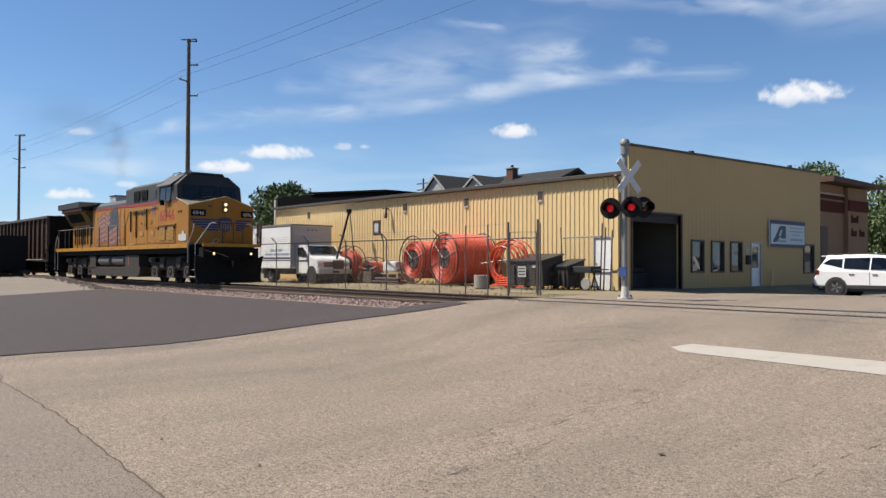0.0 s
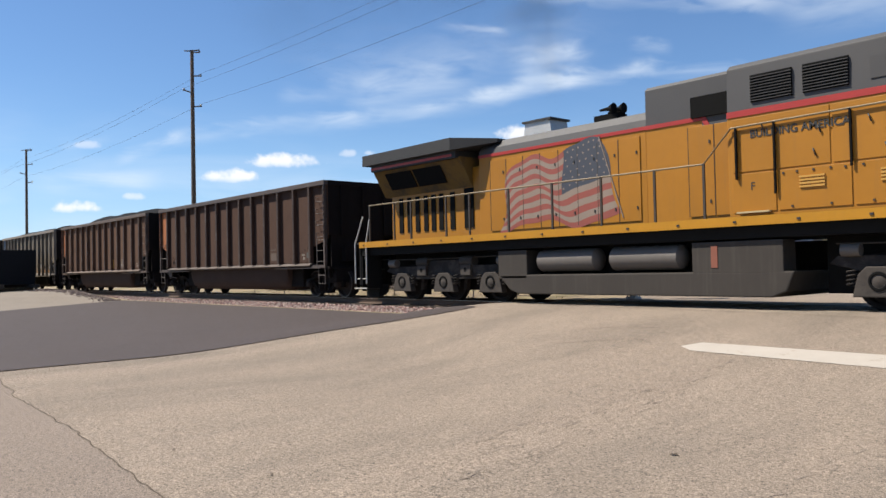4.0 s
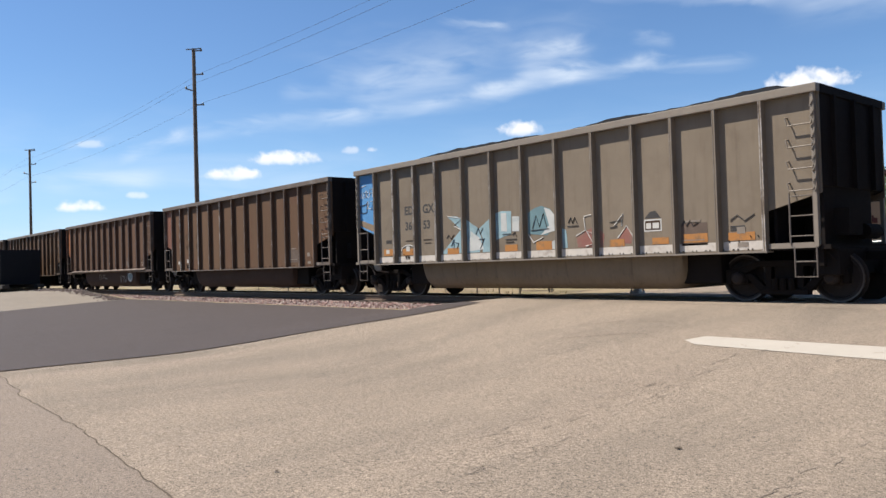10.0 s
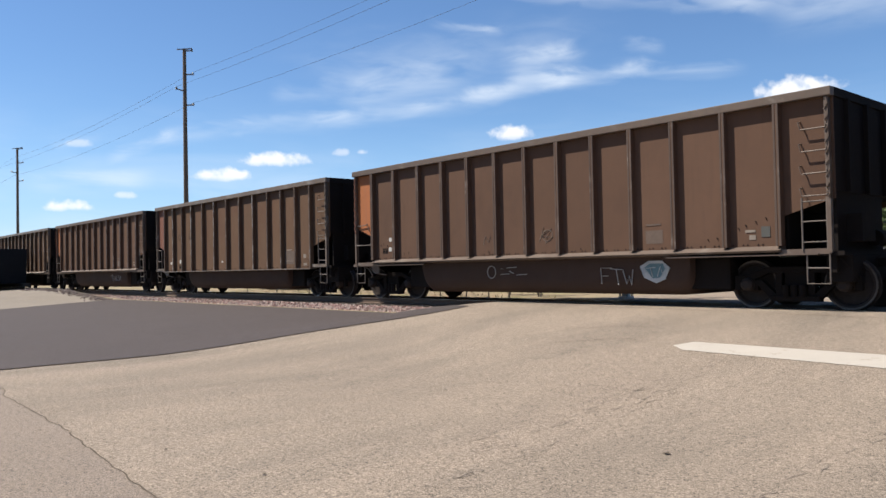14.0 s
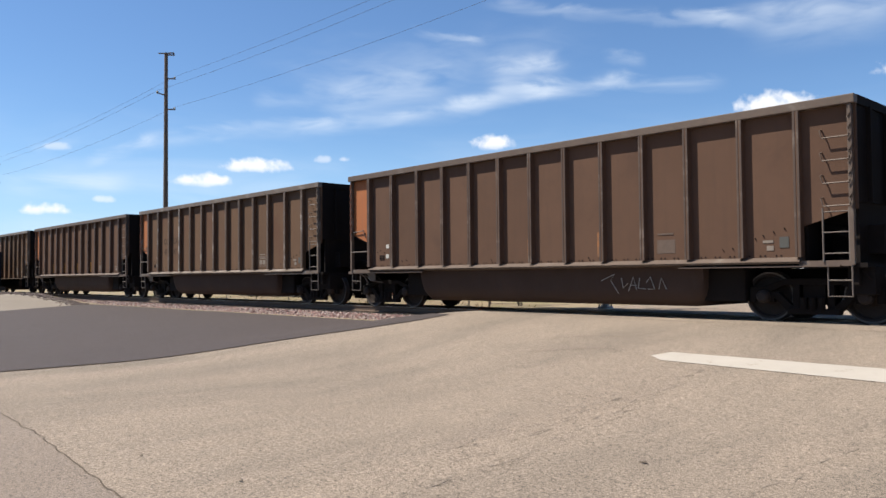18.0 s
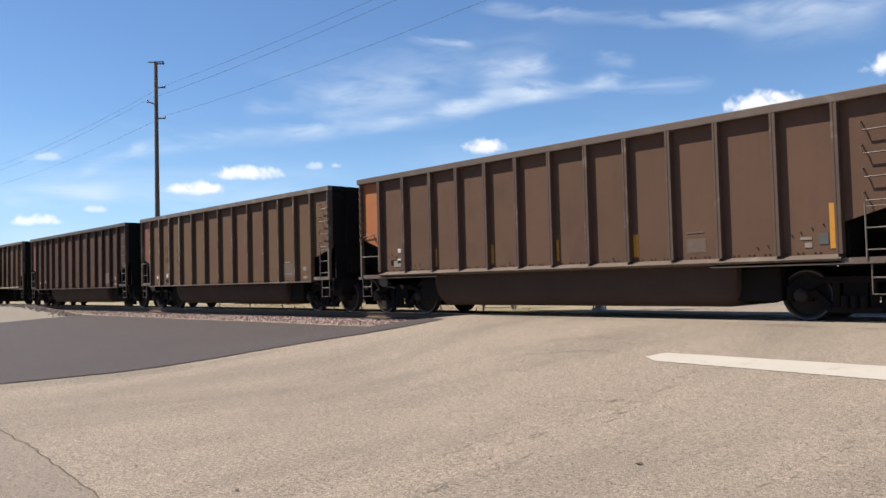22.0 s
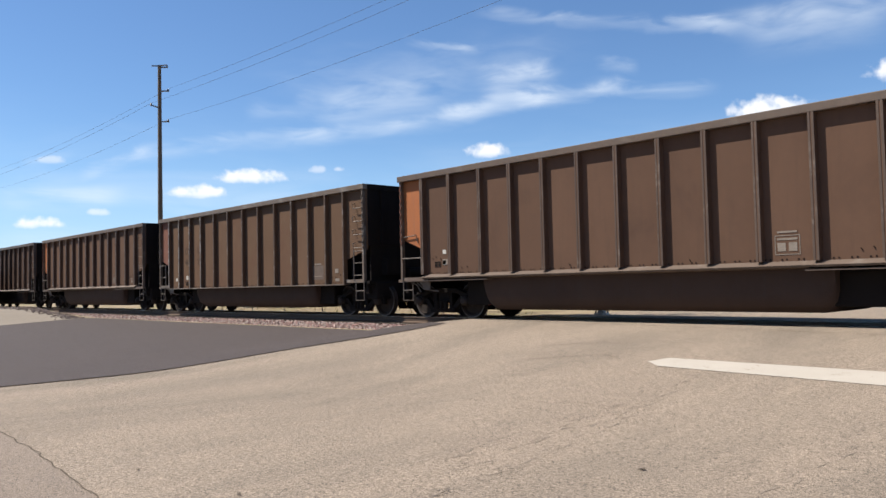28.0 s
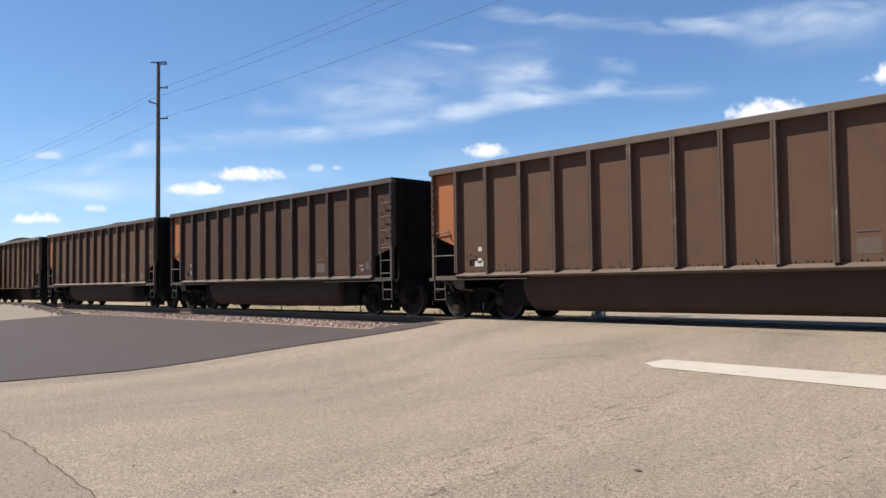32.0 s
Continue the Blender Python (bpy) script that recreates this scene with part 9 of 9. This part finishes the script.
# ---------------------------------------------------------------- vehicles
M_VWHITE = mat("vehicle_white", (0.80, 0.80, 0.80), 0.3, var=0.03, scale=1, bump=0)
M_BOXW = mat("truck_box_white", (0.84, 0.85, 0.87), 0.45, var=0.06, scale=1, bump=0.02, streak=0.1, streak_col=(0.4, 0.38, 0.35))
M_BUMPW = mat("dull_bumper", (0.36, 0.36, 0.36), 0.5, var=0.12, scale=3)
M_TYRE = mat("tyre_rubber", (0.018, 0.018, 0.018), 0.85, var=0.2)
M_RIM = mat("wheel_rim", (0.35, 0.35, 0.36), 0.35, 0.8, var=0.1)
M_BUMP = mat("dark_plastic", (0.03, 0.03, 0.032), 0.6, var=0.15)
M_CHROME = mat("dull_chrome", (0.5, 0.5, 0.5), 0.25, 1.0, var=0.05, bump=0)
M_CARGL = glass("car_glass", (0.015, 0.018, 0.02))
M_TAIL = mat("tail_lamp_red", (0.14, 0.014, 0.012), 0.3, var=0.0, bump=0)
M_HEADL = mat("headlamp_clear", (0.55, 0.53, 0.48), 0.15, 0.3, var=0.05, bump=0)


def road_wheel(parent, x, y, r, side, w=0.22):
    t = part("wheel", Geo().lathe([(r * 0.62, -w / 2), (r * 0.93, -w / 2), (r, -w / 4), (r, w / 4), (r * 0.93, w / 2), (r * 0.62, w / 2)], (0, 0, 0), "y", 26), M_TYRE, parent, "black tyre", at=(x, y, r), smooth=True)
    part("rim", Geo().lathe([(0, side * w * 0.30), (r * 0.2, side * w * 0.34), (r * 0.5, side * w * 0.2), (r * 0.64, side * w * 0.42), (r * 0.64, -side * w * 0.3)], (0, 0, 0), "y", 20), M_RIM, t, smooth=True)
    for i in range(5):
        a = 2 * math.pi * i / 5
        part("spoke", lambda: Geo().box(0.0, -0.02, -0.035, r * 0.6, 0.02, 0.035), M_RIM, t, at=pose(0, side * w * 0.36, 0, 0, math.degrees(a), 0))
    return t


def box_truck():
    x0, y0 = -35.3, 22.05            # front face of the box, middle of the truck
    t = thing("box_truck", pose(x0, y0, gz(x0, y0)), "white box truck parked in the yard behind the fence", "truck")
    b = part("box_body", Geo().box(-4.6, -1.25, 0.72, 0.0, 1.25, 3.0), M_BOXW, t, "white cargo box", bevel=0.03)
    part("roof_rail", Geo().box(-4.62, -1.28, 2.94, 0.02, -1.24, 3.03).box(-4.62, 1.24, 2.94, 0.02, 1.28, 3.03).box(-0.02, -1.28, 2.94, 0.03, 1.28, 3.03), M_GALV, b)
    part("corner_post", Geo().box(-0.05, -1.28, 0.72, 0.03, -1.22, 2.95), M_GALV, b)
    part("blue_stripe", Geo().box(-4.5, -1.262, 1.22, -0.06, -1.251, 1.30), M_SIGNB, b, "dark blue stripe")
    part("blue_stripe", Geo().box(-4.5, -1.262, 1.12, -0.06, -1.251, 1.16), M_SIGNB, b)
    for z, a, c, h in ((1.62, -2.15, -1.72, 0.13), (1.62, -1.62, -1.40, 0.13), (1.62, -1.30, -0.90, 0.13), (1.42, -2.7, -1.9, 0.10), (1.42, -1.78, -1.12, 0.10), (1.42, -1.0, -0.2, 0.10)):
        part("text_bar", Geo().box(a, -1.262, z, c, -1.251, z + h), M_TEXT, b)
    # grey sheet over the white front paints the shade on that side
    part("front_panel", Geo().box(0.0, -1.2, 0.8, 0.015, 1.2, 2.92), M_SHADEPANEL, b)
    for i in range(3):
        part("marker", Geo().box(0.012, -0.3 + 0.25 * i, 2.72, 0.03, -0.18 + 0.25 * i, 2.76), M_BUMP, b)
    cab = [(0.05, 0.46), (0.05, 1.84), (0.20, 1.93), (0.78, 1.92), (1.28, 1.38), (1.95, 1.22), (2.07, 1.10), (2.12, 0.46)]
    c = part("cab", Geo().prism(cab, "y", -0.98, 0.98), M_VWHITE, t, "white van cab", bevel=0.05)
    ws = Geo().raw([(x, y, z) for d in (0.012, 0.03) for x, y, z in ((1.225 + d, -0.87, 1.44 + d), (1.225 + d, 0.87, 1.44 + d), (0.83 + d, 0.80, 1.865 + d), (0.83 + d, -0.80, 1.865 + d))],
                   [(0, 1, 2, 3), (7, 6, 5, 4), (0, 4, 5, 1), (1, 5, 6, 2), (2, 6, 7, 3), (3, 7, 4, 0)])
    part("windscreen", ws, M_CARGL, c, "dark windscreen")
    for s in (-1, 1):
        part("side_window", Geo().prism([(0.26, 1.34), (1.16, 1.34), (0.74, 1.80), (0.26, 1.80)], "y", *sorted((s * 0.982, s * 1.0))), M_CARGL, c, "dark side window")
        part("door_line", Geo().box(0.22, min(s * 0.98, s * 0.99), 0.5, 0.235, max(s * 0.98, s * 0.99), 1.84), M_BUMP, c)
        part("mirror", Geo().box(1.0, min(s * 1.02, s * 1.22), 1.28, 1.08, max(s * 1.02, s * 1.22), 1.62).box(1.02, min(s * 0.97, s * 1.03), 1.36, 1.05, max(s * 0.97, s * 1.03), 1.40), M_BUMP, c, bevel=0.01)
        part("headlight", Geo().box(2.05, min(s * 0.64, s * 0.93), 0.84, 2.13, max(s * 0.64, s * 0.93), 1.02), M_HEADL, c, "clear headlight", bevel=0.02)
        part("stripe", Geo().box(0.3, min(s * 0.98, s * 0.99), 1.08, 1.3, max(s * 0.98, s * 0.99), 1.15), M_SIGNB, c)
        part("wheel_arch", Geo().cyl((1.56, s * 0.86, 0.40), (1.56, s * 0.987, 0.40), 0.46, 22), M_BUMP, c, "dark wheel arch")
        road_wheel(t, 1.56, s * 0.88, 0.38, s)
        road_wheel(t, -2.4, s * 0.9, 0.38, s, 0.4)
    part("grille", Geo().box(2.05, -0.60, 0.80, 2.135, 0.60, 1.05), M_BUMP, c, "dark grille")
    for i in range(3):
        part("grille_bar", Geo().box(2.13, -0.58, 0.84 + 0.08 * i, 2.145, 0.58, 0.855 + 0.08 * i), M_RIM, c)
    part("bumper", Geo().box(2.06, -1.0, 0.46, 2.28, 1.0, 0.70), M_BUMPW, t, "dull white bumper", bevel=0.03)
    part("valance", Geo().box(1.9, -0.92, 0.22, 2.16, 0.92, 0.46), M_BUMP, t, "dark lower valance", bevel=0.02)
    part("plate_bar", Geo().box(2.275, -0.2, 0.50, 2.29, 0.2, 0.62), M_BUMP, t)
    # chassis block, widened and dark to stand for shade under the box
    part("chassis", Geo().box(-4.5, -0.95, 0.42, -0.1, 0.95, 0.72).box(-0.1, -0.6, 0.34, 1.95, 0.6, 0.74), M_BUMP, t)
    part("mud_flap", Geo().box(-2.95, -1.2, 0.18, -2.92, -0.7, 0.72), M_TYRE, t)


# the box's white, greyed to hold the shade of its front
M_SHADEPANEL = mat("box_front_grey", (0.40, 0.38, 0.38), 0.5, var=0.06)


def suv():
    x0, y0 = -11.92, 34.8
    t = thing("suv", pose(x0, y0, gz(x0, y0)), "white family car parked before the tan building", "car")
    lower = [(-2.38, 0.40), (-2.46, 0.52), (-2.46, 0.74), (-2.36, 0.86), (-2.30, 1.10), (-1.0, 1.10), (1.2, 1.06), (2.2, 1.0), (2.42, 0.86), (2.46, 0.40)]
    b = part("body", Geo().prism(lower, "y", -0.95, 0.95), M_VWHITE, t, "white painted body", bevel=0.07)
    g = Geo()
    sect = [((-2.31, 1.09), 0.93), ((-2.14, 1.36), 0.85), ((-2.00, 1.60), 0.76), ((-1.98, 1.665), 0.73), ((-1.3, 1.725), 0.71), ((-0.4, 1.74), 0.70), ((0.35, 1.67), 0.72), ((0.75, 1.5), 0.78), ((1.45, 1.06), 0.92)]
    v = [(x, s * w, z) for (x, z), w in sect for s in (-1, 1)]
    k = len(sect)
    f = [(2 * i, 2 * i + 1, 2 * i + 3, 2 * i + 2) for i in range(k - 1)]
    f += [tuple(2 * i for i in range(k)), tuple(2 * i + 1 for i in range(k - 1, -1, -1)), (0, 2 * k - 2, 2 * k - 1, 1)]
    part("cabin", g.raw(v, f), M_VWHITE, t, "white roof and pillars", bevel=0.02)
    part("rear_spoiler", Geo().prism([(-2.20, 1.645), (-1.75, 1.69), (-1.75, 1.735), (-2.22, 1.685)], "y", -0.70, 0.70), M_VWHITE, t, "white roof spoiler", bevel=0.012)
    for s in (-1, 1):
        for k, poly in enumerate((((-2.08, 1.36), (-1.30, 1.19), (-1.30, 1.56), (-1.80, 1.55)), ((-1.22, 1.16), (-0.25, 1.12), (-0.25, 1.61), (-1.22, 1.59)), ((-0.17, 1.12), (1.10, 1.12), (0.58, 1.52), (0.25, 1.60), (-0.17, 1.61)))):
            q = [(x, s * (0.93 - (z - 1.09) * 0.335 + 0.02), z) for x, z in poly]
            q2 = [(x, y - s * 0.03, z) for x, y, z in q]
            part("side_window", Geo().raw(q + q2, [tuple(range(len(q))), tuple(range(2 * len(q) - 1, len(q) - 1, -1))] + [(i, i + len(q), (i + 1) % len(q) + len(q), (i + 1) % len(q)) for i in range(len(q))]), M_CARGL, t, "dark side window")
        part("tail_light", Geo().box(-2.37, min(s * 0.80, s * 0.965), 0.90, -2.20, max(s * 0.80, s * 0.965), 1.08), M_TAIL, t, "red tail light", bevel=0.02)
        part("sill_trim", Geo().box(-1.1, min(s * 0.93, s * 0.97), 0.34, 1.1, max(s * 0.93, s * 0.97), 0.48), M_BUMP, t)
        part("door_line", Geo().box(-0.22, min(s * 0.945, s * 0.956), 0.5, -0.205, max(s * 0.945, s * 0.956), 1.02), M_BUMP, t)
        part("door_handle", Geo().box(-1.0, min(s * 0.95, s * 0.98), 0.9, -0.8, max(s * 0.95, s * 0.98), 0.94), M_CHROME, t)
        part("door_handle", Geo().box(-0.1, min(s * 0.95, s * 0.98), 0.9, 0.1, max(s * 0.95, s * 0.98), 0.94), M_CHROME, t)
        for x in (-1.52, 1.5):
            part("wheel_arch", Geo().cyl((x, s * 0.80, 0.36), (x, s * 0.957, 0.36), 0.45, 24), M_BUMP, t, "dark wheel arch trim")
            road_wheel(t, x, s * 0.87, 0.37, s)
        part("roof_rail", Geo().tube([(-1.7, s * 0.68, 1.73), (-0.3, s * 0.68, 1.78), (0.3, s * 0.69, 1.72)], 0.018, 6), M_BUMP, t)
    part("rear_bumper", Geo().box(-2.50, -0.93, 0.30, -2.05, 0.965, 0.56), M_BUMP, t, "dark rear bumper", bevel=0.03)
    part("rear_window", Geo().raw([(-2.33, -0.78, 1.14), (-2.33, 0.78, 1.14), (-2.06, 0.66, 1.57), (-2.06, -0.66, 1.57)], [(0, 1, 2, 3)]), M_CARGL, t)
    part("underbody", Geo().box(-2.3, -0.8, 0.22, 2.3, 0.8, 0.45), M_BUMP, t)


def black_container():
    x0, y0 = -61.0, 12.0
    z = gz(x0, y0)
    t = thing("steel_container", pose(x0, y0, z), "dark painted open steel container on timber skids", "container")
    part("body", Geo().prism([(-6.0, 0.42), (5.7, 0.42), (5.95, 2.62), (-6.0, 2.62)], "y", -1.15, 1.15), M_CONT, t, "dark blue-black steel body", bevel=0.02)
    for i in range(9):
        part("rib", lambda: Geo().box(-0.05, -1.24, 0.45, 0.05, -1.15, 2.4), M_CONT, t, key="contrib", at=(-5.4 + 1.3 * i, 0, 0))
    part("top_rail", Geo().box(-6.05, -1.24, 2.54, 6.0, -1.10, 2.66), M_CONT, t)
    part("skid", Geo().box(-6.2, -1.2, 0.18, 6.6, -0.8, 0.42), M_TANK, t, bevel=0.03)
    part("skid", Geo().box(-6.2, 0.8, 0.18, 6.6, 1.2, 0.42), M_TANK, t, bevel=0.03)
    for x in (-4.0, 0.0, 4.5):
        part("bearer", Geo().box(x, -1.25, -0.05, x + 0.3, 1.25, 0.18), M_TIMBER2, t)


M_CONT = mat("container_blue_black", (0.008, 0.010, 0.014), 0.8, var=0.2, scale=1, spec=0.2)


# ---------------------------------------------------------------- wear of the road
def ribbon(pts, width, lift, seed):
    """A ragged thin strip along points on the ground."""
    v, n = [], len(pts)
    for i, (x, y) in enumerate(pts):
        a, b = pts[max(0, i - 1)], pts[min(n - 1, i + 1)]
        d = Vector((b[0] - a[0], b[1] - a[1])).normalized()
        w = width * (0.6 + 0.9 * abs(noise.noise((i * 0.7, seed, 0)))) * (0.15 if i in (0, n - 1) else 1)
        for s in (-1, 1):
            q = (x - d.y * w * s, y + d.x * w * s)
            v.append((*q, gz(*q) + lift))
    return Geo().raw(v, [(2 * i, 2 * i + 1, 2 * i + 3, 2 * i + 2) for i in range(n - 1)])


def wander(a, b, n, amp, seed):
    out = []
    for i in range(n + 1):
        u = i / n
        x, y = a[0] + (b[0] - a[0]) * u, a[1] + (b[1] - a[1]) * u
        out.append((x + amp * noise.noise((u * n * 0.35, seed, 1)), y + amp * noise.noise((u * n * 0.35, seed, 9)) + amp * 0.4 * noise.noise((u * n * 1.3, seed, 5))))
    return out


def road_wear():
    seam = wander((-14.3, 2.75), (-11.0, 2.42), 14, 0.06, 1)[:-1] + wander((-11.0, 2.42), (-8.36, 2.32), 24, 0.05, 2)[:-1] + wander((-8.36, 2.32), (-3.0, 1.85), 60, 0.035, 3)
    structure("road_seam", ribbon(seam, 0.010, 0.0195, 4), M_CRACK, "ragged dark seam in the old asphalt", "crack")
    structure("old_patch", Geo().raw(*patch_mesh(seam)), M_PATCH, "slightly greyer strip of older asphalt", "pavement", True)
    r = random.Random(12)
    for k in range(9):
        x, y = r.uniform(-13, 6), r.uniform(3.0, 13.5)
        L = r.uniform(0.5, 2.2)
        a = r.gauss(0.0, 0.5)
        c = wander((x, y), (x + L * math.cos(a), y + L * math.sin(a)), 14, 0.10, 20 + k)
        structure("road_crack", ribbon(c, r.uniform(0.002, 0.0045), 0.0195, k), M_CRACK, "thin crack in the asphalt", "crack")
    g = Geo()
    for k in range(36):
        x, y = r.uniform(-12, 3), r.uniform(1.8, 12)
        s = r.uniform(0.008, 0.018)
        a = r.uniform(0, 3.1)
        c = Vector((x, y, gz(x, y) + 0.02))
        g.raw([c + Vector(q) for q in ((s * math.cos(a), s * math.sin(a), 0), (-s * 0.5 * math.sin(a), s * 0.5 * math.cos(a), s * 0.3), (-s * math.cos(a), -s * math.sin(a), 0), (s * 0.5 * math.sin(a), -s * 0.5 * math.cos(a), s * 0.3))],
              [(0, 1, 2, 3), (0, 3, 2, 1)])
    for x, y, s in ((-3.53, 5.47, 0.045), (-5.35, 2.88, 0.035), (-6.73, 2.68, 0.03)):
        c = Vector((x, y, gz(x, y) + 0.021))
        g.raw([c + Vector(q) * s for q in ((1, 0.2, 0), (0.2, 0.5, 0.4), (-1, 0.1, 0), (-0.1, -0.5, 0.3))], [(0, 1, 2, 3)])
    tagged(part("road_litter", g, M_CRACK, None), "dark leaves and grit scattered on the road", "litter", "", "stuff")
    wear = Geo()
    for ax, ay, bx, by, n in ((-4.15, 3.3, -5.2, 9.3, 60), (-4.5, 3.0, -5.35, 8.4, 34), (-5.1, 4.6, -5.2, 7.6, 26), (-4.15, 7.9, -3.9, 9.4, 12), (-7.6, 4.0, -8.0, 9.0, 14), (-2.4, 4.0, -2.6, 8.6, 14)):
        for k in range(n):
            u = r.random()
            x, y = ax + (bx - ax) * u + r.gauss(0, 0.07), ay + (by - ay) * u
            L = r.uniform(0.05, 0.30)
            d = ribbon(wander((x, y), (x + r.gauss(0, 0.12) * L, y + L), 5, 0.03, k), r.uniform(0.003, 0.008), 0.0192, k)
            wear.raw(d.v, d.f)
    tagged(part("wheel_wear", wear, M_WEAR, None), "broken dark wear lines along the wheel tracks", "wear marks", "", "stuff")
    for c in (((-8.3, 9.55), (-7.3, 10.3)), ((-7.3, 10.3), (-6.94, 10.16)), ((-8.85, 10.75), (-8.15, 11.26)), ((-8.15, 11.26), (-7.5, 11.34))):
        structure("road_crack", ribbon(wander(*c, 12, 0.05, c[0][0]), 0.012, 0.0195, 3), M_CRACK, "thin crack in the asphalt", "crack")
    structure("road_seam", ribbon(wander((-14.2, 14.45), (-2.0, 13.15), 40, 0.03, 41), 0.022, 0.0195, 6), M_CRACK, "dark seam before the crossing", "crack")
    # dark flangeways beside the rails in the crossing
    for c in (TRACK_Y - RAIL + 0.115, TRACK_Y + RAIL - 0.115, TRACK_Y - RAIL - 0.115, TRACK_Y + RAIL + 0.115):
        structure("flangeway", Geo().box(ROAD_X, c - 0.075, -0.12, 34, c + 0.075, -0.002), M_UNDER, "dark rubber flangeway in the crossing", "flangeway")


def patch_mesh(seam):
    v, f = [], []
    rows = 24
    for i, (x, y) in enumerate(seam):
        for j in range(rows + 1):
            yy = y - 0.01 + (-40.0 - y) * (j / rows) ** 2
            v.append((x, yy, gz(x, yy) + 0.0175))
    for i in range(len(seam) - 1):
        for j in range(rows):
            a = i * (rows + 1) + j
            f.append((a, a + 1, a + rows + 2, a + rows + 1))
    return v, f


M_WEAR = mat("wear_mark", (0.170, 0.137, 0.107), 0.9, var=0.2)
M_PATCH = mat("older_asphalt", (0.200, 0.160, 0.128), 0.9, var=0.14, scale=0.4, bump=0.6, bscale=50, fleck=2.1, fleck_scale=82, spec=0.3)

crossing_signal()
fence()
yard_things()
box_truck()
suv()
black_container()
road_wear()


# ---------------------------------------------------------------- what moves
def motions():
    times = [float(i) for i in range(33)]
    spin = [i / 15 for i in range(481)]
    lo, wheels = LOCO
    walk(lo, [(t, pose(train_x(t) - 0.32 + LOCO_C, TRACK_Y, 0)) for t in times])
    walk(SMOKE, [(t, pose(train_x(t) - 0.32 + 7.25, TRACK_Y, 4.8)) for t in times])
    for w, x, r in wheels:
        walk(w, [(t, pose(x, 0, r, 0, math.degrees(train_x(t) / r), 0)) for t in spin])
    for k, (car, sets) in CARS.items():
        walk(car, [(t, pose(train_x(t) - k * CAR_PITCH + HX + SLACK.get(k, 0.0), TRACK_Y, 0)) for t in times])
        for w, x, r in sets:
            walk(w, [(t, pose(x, 0, r, 0, math.degrees(train_x(t) / r), 0)) for t in spin])


motions()
